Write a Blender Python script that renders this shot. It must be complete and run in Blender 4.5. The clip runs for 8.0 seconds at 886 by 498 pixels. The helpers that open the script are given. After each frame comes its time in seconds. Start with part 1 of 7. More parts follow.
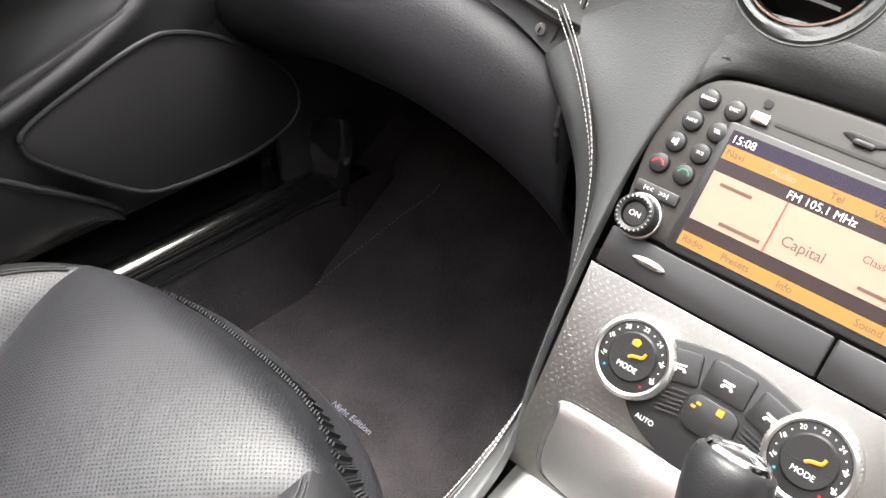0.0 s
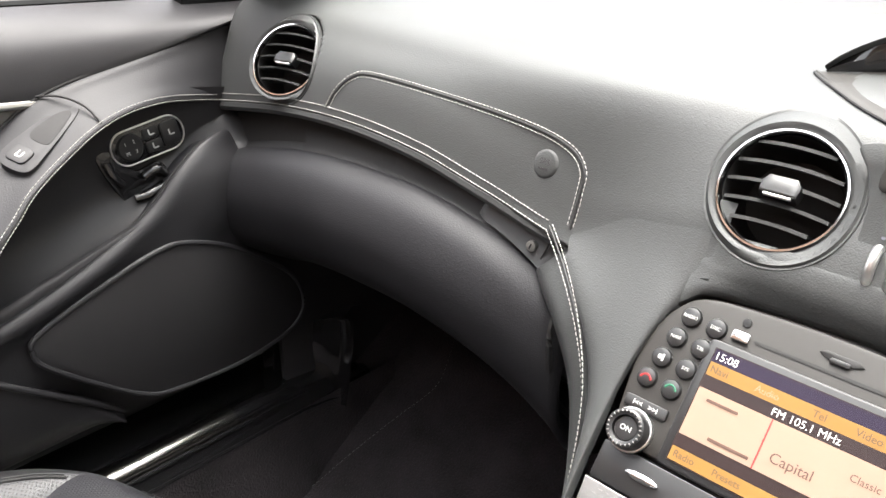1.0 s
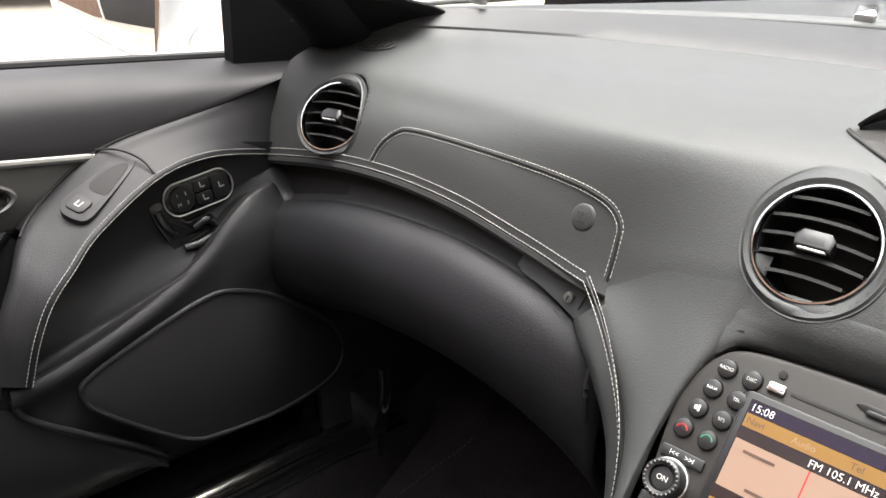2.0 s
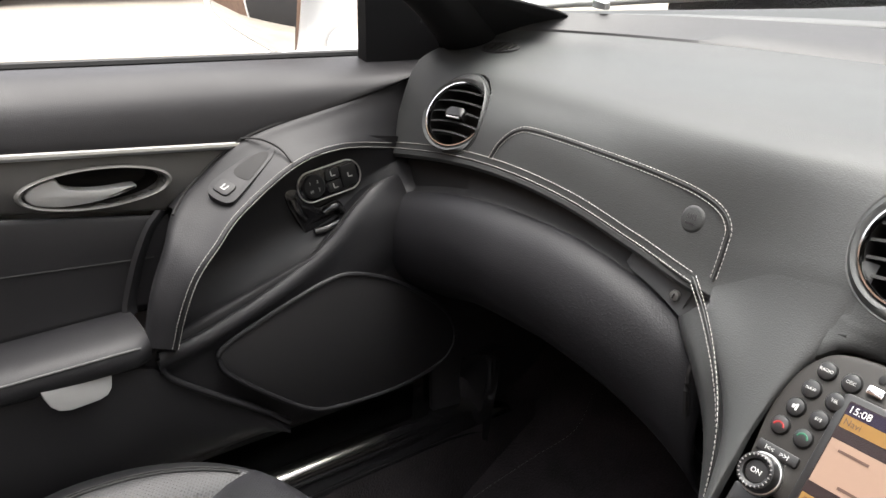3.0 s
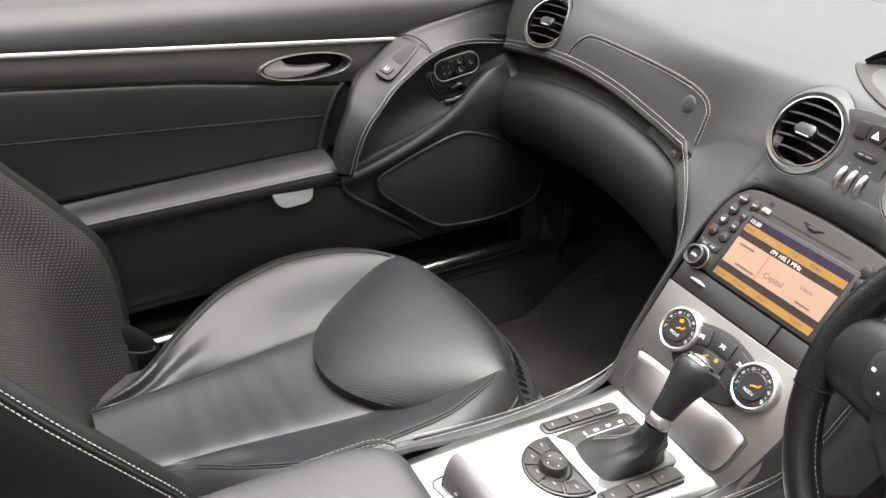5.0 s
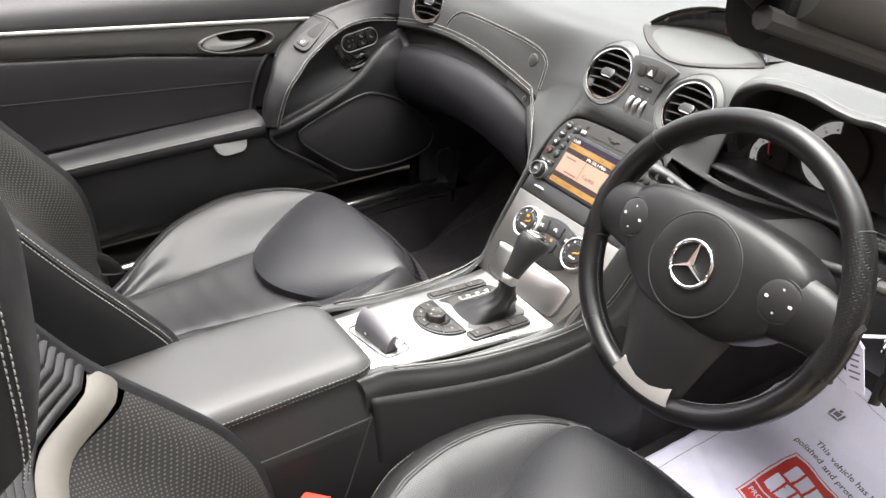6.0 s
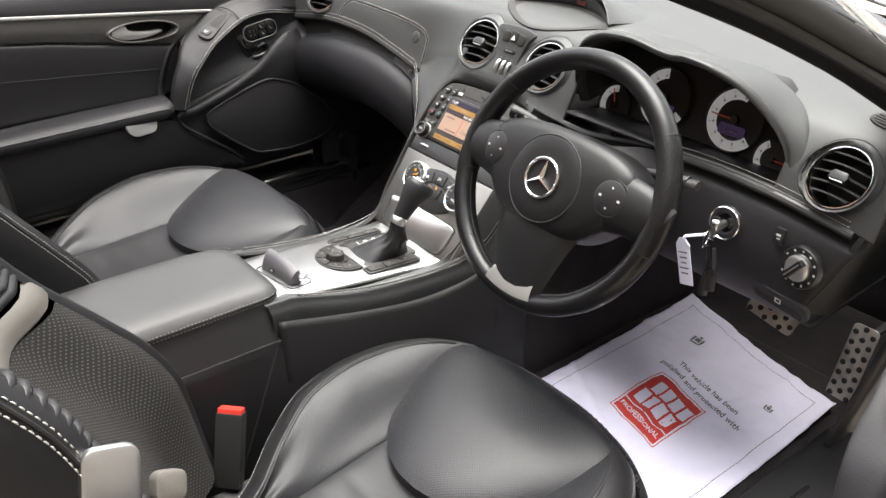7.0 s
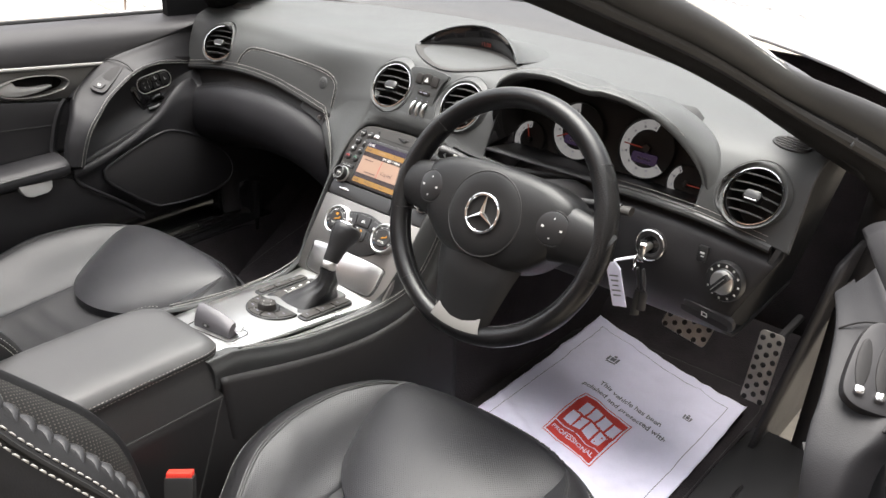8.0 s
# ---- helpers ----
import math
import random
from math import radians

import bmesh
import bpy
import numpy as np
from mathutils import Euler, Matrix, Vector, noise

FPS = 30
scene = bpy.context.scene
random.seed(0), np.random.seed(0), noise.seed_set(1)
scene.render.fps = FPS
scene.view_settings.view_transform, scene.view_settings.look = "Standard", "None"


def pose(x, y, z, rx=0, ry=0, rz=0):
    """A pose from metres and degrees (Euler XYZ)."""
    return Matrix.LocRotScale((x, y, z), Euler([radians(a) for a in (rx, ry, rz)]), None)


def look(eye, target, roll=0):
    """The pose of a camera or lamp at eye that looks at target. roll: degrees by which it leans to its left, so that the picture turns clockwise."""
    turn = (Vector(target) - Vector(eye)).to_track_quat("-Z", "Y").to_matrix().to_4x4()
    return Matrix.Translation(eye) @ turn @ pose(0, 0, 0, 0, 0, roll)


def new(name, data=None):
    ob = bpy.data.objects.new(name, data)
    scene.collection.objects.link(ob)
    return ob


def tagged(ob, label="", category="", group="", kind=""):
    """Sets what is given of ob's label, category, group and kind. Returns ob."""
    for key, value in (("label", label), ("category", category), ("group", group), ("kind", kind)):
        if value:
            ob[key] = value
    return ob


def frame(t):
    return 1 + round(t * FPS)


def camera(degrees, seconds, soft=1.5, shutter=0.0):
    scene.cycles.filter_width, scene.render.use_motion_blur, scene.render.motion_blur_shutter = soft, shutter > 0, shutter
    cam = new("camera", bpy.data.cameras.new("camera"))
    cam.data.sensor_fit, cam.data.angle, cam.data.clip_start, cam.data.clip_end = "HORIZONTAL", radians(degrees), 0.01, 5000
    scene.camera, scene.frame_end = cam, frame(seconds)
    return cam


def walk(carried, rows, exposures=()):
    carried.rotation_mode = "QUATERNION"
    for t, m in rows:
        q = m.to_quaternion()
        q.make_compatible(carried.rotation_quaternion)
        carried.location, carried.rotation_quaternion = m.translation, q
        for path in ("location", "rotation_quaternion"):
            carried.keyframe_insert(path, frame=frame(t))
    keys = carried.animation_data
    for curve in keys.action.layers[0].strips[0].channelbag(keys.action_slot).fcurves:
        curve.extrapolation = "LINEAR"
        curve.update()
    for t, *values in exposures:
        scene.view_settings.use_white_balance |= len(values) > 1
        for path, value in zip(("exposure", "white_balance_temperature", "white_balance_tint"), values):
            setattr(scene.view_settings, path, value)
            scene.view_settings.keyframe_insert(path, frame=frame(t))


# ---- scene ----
cam = camera(54.7, 8.0)
PATH = [
    (0, (0.112, -0.532, 1.006), (-0.927, 0.649, -0.228), 2.4),
    (0.5, (0.12, -0.53, 1.027), (-1.022, 0.748, -0.004), 2.1),
    (1, (0.121, -0.535, 1.039), (-1.085, 0.798, 0.161), 1.9),
    (1.2, (0.123, -0.535, 1.041), (-1.1, 0.809, 0.206), 1.8),
    (2.3, (0.138, -0.562, 1.044), (-1.212, 0.711, 0.297), 1.5),
    (2.5, (0.143, -0.568, 1.046), (-1.243, 0.664, 0.296), 1.4),
    (3, (0.166, -0.586, 1.057), (-1.305, 0.527, 0.284), 1.2),
    (3.5, (0.215, -0.618, 1.079), (-1.316, 0.371, 0.255), 1.1),
    (4, (0.294, -0.672, 1.115), (-1.265, 0.198, 0.213), 0.9),
    (4.2, (0.335, -0.705, 1.136), (-1.223, 0.132, 0.201), 0.9),
    (5.3, (0.641, -0.83, 1.253), (-0.845, -0.009, 0.197), 0.9),
    (5.5, (0.708, -0.859, 1.27), (-0.762, -0.011, 0.213), 1.0),
    (6, (0.89, -0.954, 1.304), (-0.525, 0.004, 0.264), 1.2),
    (6.5, (1.015, -1.028, 1.314), (-0.355, 0.025, 0.307), 1.4),
    (7, (1.096, -1.045, 1.267), (-0.239, 0.081, 0.292), 1.5),
    (7.5, (1.089, -1.069, 1.262), (-0.186, 0.144, 0.312), 1.7),
    (8, (1.027, -1.139, 1.272), (-0.118, 0.241, 0.387), 2.1),
]
walk(cam, [(t, look(eye, target, roll)) for t, eye, target, roll in PATH],
     exposures=[(0, 3.05), (0.5, 3.6), (1.0, 3.02), (1.2, 2.92), (2.3, 2.25), (3.5, 2.35), (4.2, 2.45), (5.5, 2.6), (6.0, 2.78), (6.5, 2.64), (7.0, 2.35), (8, 2.33)])

# ---- world, light ----
world = bpy.data.worlds.new("world")
scene.world = world
world.use_nodes = True
_wn = world.node_tree.nodes
_sky = _wn.new("ShaderNodeTexSky")
_sky.sky_type = "NISHITA"
_sky.sun_disc = False
_sky.sun_elevation, _sky.sun_rotation = radians(80), radians(318)
_sky.air_density, _sky.dust_density = 1.0, 4.0
_soft = _wn.new("ShaderNodeMix")
_soft.data_type = "RGBA"
_soft.inputs[0].default_value = 0.60
_soft.inputs[7].default_value = (9.6, 9.2, 8.9, 1)
world.node_tree.links.new(_sky.outputs[0], _soft.inputs[6])
world.node_tree.links.new(_soft.outputs[2], _wn["Background"].inputs[0])
_wn["Background"].inputs[1].default_value = 0.082
sun = new("sun", bpy.data.lights.new("sun", "SUN"))
sun.data.energy, sun.data.angle, sun.data.color = 1.7, radians(50), (1.0, 0.97, 0.93)
sun.matrix_world = look((-0.40, 0.45, 4.0), (0.0, 0.0, 0.4))

# ---- materials ----
MATS = {}


def nodes_of(m):
    m.use_nodes = True
    return m.node_tree.nodes, m.node_tree.links, m.node_tree.nodes["Principled BSDF"]


def mat(name, color, rough=0.5, metal=0.0, grain=0.0, depth=0.0, vary=0.15, vscale=9.0, coat=0.0, spec=0.5, emit=0.0, sheen=0.0):
    """A surface: base colour with stains at two scales, a pebbled grain of `grain` cells per metre and `depth` metres, uneven gloss."""
    m = bpy.data.materials.new(name)
    n, l, b = nodes_of(m)
    b.inputs["Metallic"].default_value = metal
    b.inputs["Coat Weight"].default_value = coat
    b.inputs["Specular IOR Level"].default_value = spec
    b.inputs["Sheen Weight"].default_value = sheen
    tc = n.new("ShaderNodeTexCoord")
    big = n.new("ShaderNodeTexNoise")
    big.inputs["Scale"].default_value, big.inputs["Detail"].default_value = vscale, 6
    l.new(tc.outputs["Object"], big.inputs["Vector"])
    fine = n.new("ShaderNodeTexNoise")
    fine.inputs["Scale"].default_value, fine.inputs["Detail"].default_value = vscale * 25, 3
    l.new(tc.outputs["Object"], fine.inputs["Vector"])
    add = n.new("ShaderNodeMath")
    add.operation = "MULTIPLY_ADD"
    add.inputs[1].default_value = 0.45
    l.new(fine.outputs["Fac"], add.inputs[0])
    l.new(big.outputs["Fac"], add.inputs[2])
    ramp = n.new("ShaderNodeMapRange")
    ramp.inputs[1].default_value, ramp.inputs[2].default_value = 0.4, 1.05
    ramp.inputs[3].default_value, ramp.inputs[4].default_value = 1 - vary, 1 + vary
    l.new(add.outputs[0], ramp.inputs[0])
    mul = n.new("ShaderNodeVectorMath")
    mul.operation = "SCALE"
    mul.inputs[0].default_value = color
    l.new(ramp.outputs[0], mul.inputs["Scale"])
    l.new(mul.outputs[0], b.inputs["Base Color"])
    rr = n.new("ShaderNodeMapRange")
    rr.inputs[1].default_value, rr.inputs[2].default_value = 0.4, 1.05
    rr.inputs[3].default_value, rr.inputs[4].default_value = max(0.02, rough * 0.88), min(1, rough * 1.12)
    l.new(add.outputs[0], rr.inputs[0])
    l.new(rr.outputs[0], b.inputs["Roughness"])
    if grain:
        v = n.new("ShaderNodeTexVoronoi")
        v.feature = "SMOOTH_F1"
        v.inputs["Scale"].default_value = grain
        l.new(tc.outputs["Object"], v.inputs["Vector"])
        bump = n.new("ShaderNodeBump")
        bump.inputs["Strength"].default_value, bump.inputs["Distance"].default_value = 0.6, depth
        l.new(v.outputs["Distance"], bump.inputs["Height"])
        l.new(bump.outputs[0], b.inputs["Normal"])
    if emit:
        b.inputs["Emission Color"].default_value = (*color, 1)
        b.inputs["Emission Strength"].default_value = emit
        mul.inputs[0].default_value = [c * 0.2 for c in color]
    MATS[name] = m
    return m


def dotted(name, color, hole, pitch, size, rough, axes=(0, 1), depth=0.0006, turn=45, spec=0.42):
    """Perforated or woven sheet: rows of round holes, `pitch` metres apart, seen along the axis that is left out of `axes`."""
    m = mat(name, color, rough, grain=900, depth=0.0002, spec=spec)
    n, l, b = nodes_of(m)
    tc = n.new("ShaderNodeTexCoord")
    sep = n.new("ShaderNodeSeparateXYZ")
    l.new(tc.outputs["Object"], sep.inputs[0])
    com = n.new("ShaderNodeCombineXYZ")
    l.new(sep.outputs[axes[0]], com.inputs[0])
    l.new(sep.outputs[axes[1]], com.inputs[1])
    mp = n.new("ShaderNodeMapping")
    mp.inputs["Rotation"].default_value = (0, 0, radians(turn))
    mp.inputs["Scale"].default_value = (1 / pitch, 1 / pitch, 1)
    l.new(com.outputs[0], mp.inputs[0])
    fr = n.new("ShaderNodeVectorMath")
    fr.operation = "FRACTION"
    l.new(mp.outputs[0], fr.inputs[0])
    sub = n.new("ShaderNodeVectorMath")
    sub.operation = "DISTANCE"
    sub.inputs[1].default_value = (0.5, 0.5, 0)
    l.new(fr.outputs[0], sub.inputs[0])
    edge = n.new("ShaderNodeMapRange")
    edge.inputs[1].default_value, edge.inputs[2].default_value = size * 0.75, size
    l.new(sub.outputs["Value"], edge.inputs[0])
    mix = n.new("ShaderNodeMix")
    mix.data_type = "RGBA"
    l.new(edge.outputs[0], mix.inputs[0])
    mix.inputs[6].default_value = (*hole, 1)
    l.new(b.inputs["Base Color"].links[0].from_socket, mix.inputs[7])
    l.new(mix.outputs[2], b.inputs["Base Color"])
    bump = n.new("ShaderNodeBump")
    bump.inputs["Strength"].default_value, bump.inputs["Distance"].default_value = 0.7, depth
    l.new(edge.outputs[0], bump.inputs["Height"])
    l.new(b.inputs["Normal"].links[0].from_socket, bump.inputs["Normal"])
    l.new(bump.outputs[0], b.inputs["Normal"])
    return m


def creased(m, scale, depth):
    """Soft wrinkles, as in sat-on leather, laid under the finer relief of a material."""
    n, l, b = nodes_of(m)
    tc = n.new("ShaderNodeTexCoord")
    t = n.new("ShaderNodeTexNoise")
    t.inputs["Scale"].default_value, t.inputs["Detail"].default_value, t.inputs["Distortion"].default_value = scale, 2.5, 0.6
    l.new(tc.outputs["Object"], t.inputs["Vector"])
    bump = n.new("ShaderNodeBump")
    bump.inputs["Strength"].default_value, bump.inputs["Distance"].default_value = 0.5, depth
    l.new(t.outputs["Fac"], bump.inputs["Height"])
    l.new(b.inputs["Normal"].links[0].from_socket, bump.inputs["Normal"])
    l.new(bump.outputs[0], b.inputs["Normal"])


def woven_metal(name, color, pitch, axes):
    """Satin aluminium with a fine pressed weave."""
    m = mat(name, color, 0.38, metal=1.0, vary=0.05)
    n, l, b = nodes_of(m)
    tc = n.new("ShaderNodeTexCoord")
    sep = n.new("ShaderNodeSeparateXYZ")
    l.new(tc.outputs["Object"], sep.inputs[0])
    com = n.new("ShaderNodeCombineXYZ")
    l.new(sep.outputs[axes[0]], com.inputs[0])
    l.new(sep.outputs[axes[1]], com.inputs[1])
    ch = n.new("ShaderNodeTexChecker")
    ch.inputs["Scale"].default_value = 1 / pitch
    l.new(com.outputs[0], ch.inputs["Vector"])
    bump = n.new("ShaderNodeBump")
    bump.inputs["Strength"].default_value, bump.inputs["Distance"].default_value = 0.5, 0.0004
    l.new(ch.outputs["Fac"], bump.inputs["Height"])
    l.new(bump.outputs[0], b.inputs["Normal"])
    return m


LEATHER = mat("black_leather", (0.0125, 0.0125, 0.0134), 0.42, grain=900, depth=0.0002, vary=0.2, spec=0.40)
DOORSKIN = mat("door_leather", (0.0185, 0.0182, 0.0200), 0.52, grain=850, depth=0.0003, vary=0.15, spec=0.34)
DASHSKIN = mat("grained_dash_skin", (0.041, 0.0425, 0.0425), 0.50, grain=1000, depth=0.0003, vary=0.1, spec=0.38)
PERF = dotted("perforated_leather", (0.0150, 0.0150, 0.0172), (0.0010, 0.0010, 0.0010), 0.0033, 0.29, 0.42, depth=0.0006, turn=45, spec=0.38)
creased(PERF, 22, 0.0018)
creased(LEATHER, 24, 0.0007)
MESH_FABRIC = dotted("spacer_mesh", (0.0085, 0.0080, 0.0076), (0.070, 0.064, 0.054), 0.0044, 0.24, 0.75, axes=(0, 2), depth=0.0012)
GRIP = dotted("perforated_grip_leather", (0.006, 0.006, 0.0065), (0.001, 0.001, 0.001), 0.0036, 0.25, 0.34, axes=(0, 2), depth=0.0003, spec=0.36)
WHEELSKIN = mat("worn_wheel_leather", (0.005, 0.005, 0.0055), 0.30, grain=900, depth=0.0002, vary=0.25, spec=0.40)
PLASTIC = mat("matt_black_plastic", (0.0175, 0.0168, 0.0178), 0.50, grain=1500, depth=0.0001)
SOFT = mat("soft_black_panel", (0.0215, 0.0208, 0.0225), 0.50, grain=1100, depth=0.0002, spec=0.36)
FLANK = mat("flat_black_leatherette", (0.0135, 0.0128, 0.0132), 0.52, grain=1000, depth=0.0002, spec=0.28)
WHEELPAD = mat("moulded_black_pad", (0.0075, 0.0075, 0.0078), 0.42, grain=1100, depth=0.0002, spec=0.38)
GLOSS = mat("gloss_black", (0.010, 0.0098, 0.0105), 0.1, vary=0.05, coat=0.5)
KEYCAP = mat("satin_black_key", (0.013, 0.013, 0.0135), 0.34, vary=0.05)
BEZEL = mat("satin_graphite_bezel", (0.020, 0.0182, 0.0168), 0.55, vary=0.08, spec=0.30)
CARPET = mat("black_carpet", (0.028, 0.0245, 0.0265), 0.95, grain=420, depth=0.003, vary=0.5, vscale=14, spec=0.15, sheen=0.04)
CHROME = mat("chrome", (0.82, 0.82, 0.82), 0.12, metal=1.0, vary=0.03)
DARKCHROME = mat("dark_chrome", (0.34, 0.33, 0.31), 0.20, metal=1.0, vary=0.05)
SATIN = mat("satin_silver", (0.68, 0.68, 0.67), 0.32, metal=1.0, vary=0.05)
SILVERPAINT = mat("satin_silver_paint", (0.50, 0.50, 0.49), 0.36, metal=0.12, vary=0.04)
SILVERGREY = mat("silver_grey_plastic", (0.058, 0.055, 0.060), 0.45, metal=0.25, vary=0.05)
RIMPAINT = mat("satin_grey_rim", (0.24, 0.235, 0.225), 0.34, metal=0.5, vary=0.05)
STEEL = mat("worn_steel", (0.5, 0.48, 0.45), 0.42, metal=0.55, vary=0.2, vscale=40)
ALU = woven_metal("woven_aluminium", (0.27, 0.262, 0.252), 0.0030, (0, 2))
ALU_TOP = mat("bright_aluminium", (0.62, 0.62, 0.61), 0.3, metal=1.0, grain=900, depth=0.0001, vary=0.04)
ALU_DOOR = mat("brushed_door_trim", (0.125, 0.122, 0.117), 0.44, metal=0.35, grain=1200, depth=0.0001, vary=0.06)
THREAD = mat("pale_thread", (0.40, 0.39, 0.365), 0.8, vary=0.1)
SEAMTHREAD = mat("dull_thread", (0.28, 0.27, 0.25), 0.8, vary=0.1)
GREYTHREAD = mat("grey_thread", (0.12, 0.12, 0.12), 0.8, vary=0.1)
WHITEPAINT = mat("white_car_paint", (0.8, 0.8, 0.79), 0.25, coat=1.0, vary=0.02)
INK = mat("white_marking", (0.62, 0.62, 0.6), 0.6, vary=0.05)
PAPER = mat("white_paper", (0.82, 0.81, 0.97), 0.70, grain=45, depth=0.0012, vary=0.05)
RED = mat("red_print", (0.62, 0.05, 0.04), 0.6, vary=0.06)
REDPLASTIC = mat("red_plastic", (0.65, 0.045, 0.03), 0.35, vary=0.05)
GREYPRINT = mat("grey_print", (0.16, 0.16, 0.2), 0.7, vary=0.05)
TAPE = mat("beige_strip", (0.10, 0.092, 0.080), 0.55, grain=900, depth=0.0002)
RUBBER = mat("black_rubber", (0.012, 0.012, 0.012), 0.6)
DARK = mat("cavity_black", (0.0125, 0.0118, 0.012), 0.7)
CONCRETE = mat("pale_paving", (0.30, 0.27, 0.225), 0.85, grain=30, depth=0.004, vary=0.25, vscale=1.5)
COWL = mat("grey_cowl_rubber", (0.05, 0.052, 0.054), 0.6)
# for the unseen wall that holds sky light off the driver's side
LIGHT_BLOCK = mat("dark_boundary_render", (0.20, 0.185, 0.165), 0.9, grain=9, depth=0.01, vary=0.3, vscale=2)
BRICK = mat("red_brick_wall", (0.17, 0.11, 0.08), 0.9, grain=12, depth=0.01, vary=0.3, vscale=4)
HEADLINING = mat("dark_pillar_cloth", (0.0065, 0.0065, 0.007), 0.9, spec=0.2, grain=1400, depth=0.0003)
BLADE = mat("matt_vent_blade", (0.010, 0.010, 0.010), 0.72, vary=0.05, spec=0.22)
LIDSKIN = mat("soft_grained_leather", (0.0125, 0.0122, 0.0140), 0.60, grain=800, depth=0.0003, spec=0.24)
GLASS = bpy.data.materials.new("clear_glass")
_n, _l, _b = nodes_of(GLASS)
_b.inputs["Transmission Weight"].default_value, _b.inputs["Roughness"].default_value = 1.0, 0.0
_b.inputs["IOR"].default_value = 1.05
_b.inputs["Base Color"].default_value = (0.80, 0.84, 0.82, 1)
# lighter than LEATHER: sky sheen on the flat lid is put into the colour
ARMLEATHER = mat("polished_armrest_leather", (0.030, 0.0295, 0.0295), 0.50, grain=800, depth=0.0003, vary=0.2, spec=0.60)
MIRROR = mat("mirror", (0.9, 0.9, 0.9), 0.02, metal=1.0, vary=0.0)
LCD_AMBER = mat("screen_amber", (0.66, 0.34, 0.07), 0.4, vary=0.03, emit=0.046)
LCD_CREAM = mat("screen_cream", (0.9, 0.58, 0.42), 0.4, vary=0.03, emit=0.031)
LCD_DARK = mat("screen_brown", (0.05, 0.03, 0.03), 0.25, vary=0.05, emit=0.1)
LCD_VIOLET = mat("screen_violet", (0.03, 0.018, 0.05), 0.25, vary=0.05, emit=0.12)
LCD_INK = mat("screen_ink", (0.06, 0.03, 0.02), 0.5, vary=0.0)
LCD_WHITE = mat("screen_white", (0.9, 0.85, 0.8), 0.5, vary=0.0, emit=0.25)
AMBER = mat("amber_symbol", (1.0, 0.42, 0.02), 0.5, vary=0.0, emit=0.14)
LEDRED = mat("red_mark", (0.7, 0.03, 0.03), 0.5, vary=0.0, emit=0.15)
GREEN = mat("green_mark", (0.02, 0.13, 0.07), 0.5, vary=0.0)
BLUE = mat("blue_mark", (0.02, 0.2, 0.4), 0.5, vary=0.0)
DIALFACE = mat("silver_dial_face", (0.72, 0.70, 0.69), 0.5, vary=0.04, emit=0.06)
NEEDLE = mat("orange_needle", (0.55, 0.07, 0.04), 0.5, vary=0.0, emit=0.03)

# ---- mesh helpers ----


def V(*p):
    return Vector(p)


def axes(origin, x, y):
    """A pose from an origin, an x direction and a rough y direction."""
    x = Vector(x).normalized()
    z = x.cross(Vector(y)).normalized()
    y = z.cross(x)
    m = Matrix((x, y, z)).transposed().to_4x4()
    m.translation = Vector(origin)
    return m


def part(name, bm, material, parent=None, label="", sharp=38, smooth=True):
    """Links a bmesh as one mesh object under a thing or a part."""
    me = bpy.data.meshes.new(name)
    bmesh.ops.recalc_face_normals(bm, faces=bm.faces)
    bm.to_mesh(me)
    bm.free()
    if smooth:
        me.shade_smooth()
        me.set_sharp_from_angle(angle=radians(sharp))
    me.materials.append(material)
    ob = new(name, me)
    ob.parent = parent
    if label:
        tagged(ob, label)
    return ob


def thing(name, label, category, at=(0, 0, 0), group="", kind=""):
    ob = new(name)
    ob.empty_display_size = 0.05
    return tagged(ob, label, category, group, kind)


def cat(pts, n=8, closed=False):
    """A smooth curve through points (Catmull-Rom), n steps a span."""
    p = [Vector(q) for q in pts]
    out, k = [], len(p)
    for i in range(k if closed else k - 1):
        if closed:
            a, b, c, d = p[i - 1], p[i], p[(i + 1) % k], p[(i + 2) % k]
        else:
            b, c = p[i], p[i + 1]
            a = p[i - 1] if i else b * 2 - c
            d = p[i + 2] if i + 2 < k else c * 2 - b
        for j in range(n):
            t = j / n
            out.append(0.5 * (2 * b + (c - a) * t + (2 * a - 5 * b + 4 * c - d) * t * t + (3 * b - a - 3 * c + d) * t**3))
    if not closed:
        out.append(p[-1].copy())
    return out


def smooth_at(xs, vs, x):
    """A smooth value at x through the pairs xs, vs."""
    x = min(max(x, xs[0]), xs[-1])
    i = max(0, min(len(xs) - 2, sum(1 for a in xs if a <= x) - 1))
    t = (x - xs[i]) / (xs[i + 1] - xs[i])
    slope = []
    for k in (i, i + 1):
        lo, hi = max(k - 1, 0), min(k + 1, len(xs) - 1)
        slope.append((vs[hi] - vs[lo]) / (xs[hi] - xs[lo]) * (xs[i + 1] - xs[i]))
    return (2 * t**3 - 3 * t * t + 1) * vs[i] + (t**3 - 2 * t * t + t) * slope[0] + (3 * t * t - 2 * t**3) * vs[i + 1] + (t**3 - t * t) * slope[1]


def sheet(rows, close_v=False, skip=None, bm=None):
    """A grid of faces through rows of points; skip(centre) leaves faces out."""
    bm = bm or bmesh.new()
    vs = [[bm.verts.new(p) for p in r] for r in rows]
    for i in range(len(vs) - 1):
        k = len(vs[i])
        for j in range(k if close_v else k - 1):
            q = (vs[i][j], vs[i][(j + 1) % k], vs[i + 1][(j + 1) % k], vs[i + 1][j])
            if skip and skip(sum((v.co for v in q), Vector()) / 4):
                continue
            bm.faces.new(q)
    loose = [v for v in bm.verts if not v.link_faces]
    if loose:
        bmesh.ops.delete(bm, geom=loose, context="VERTS")
    return bm


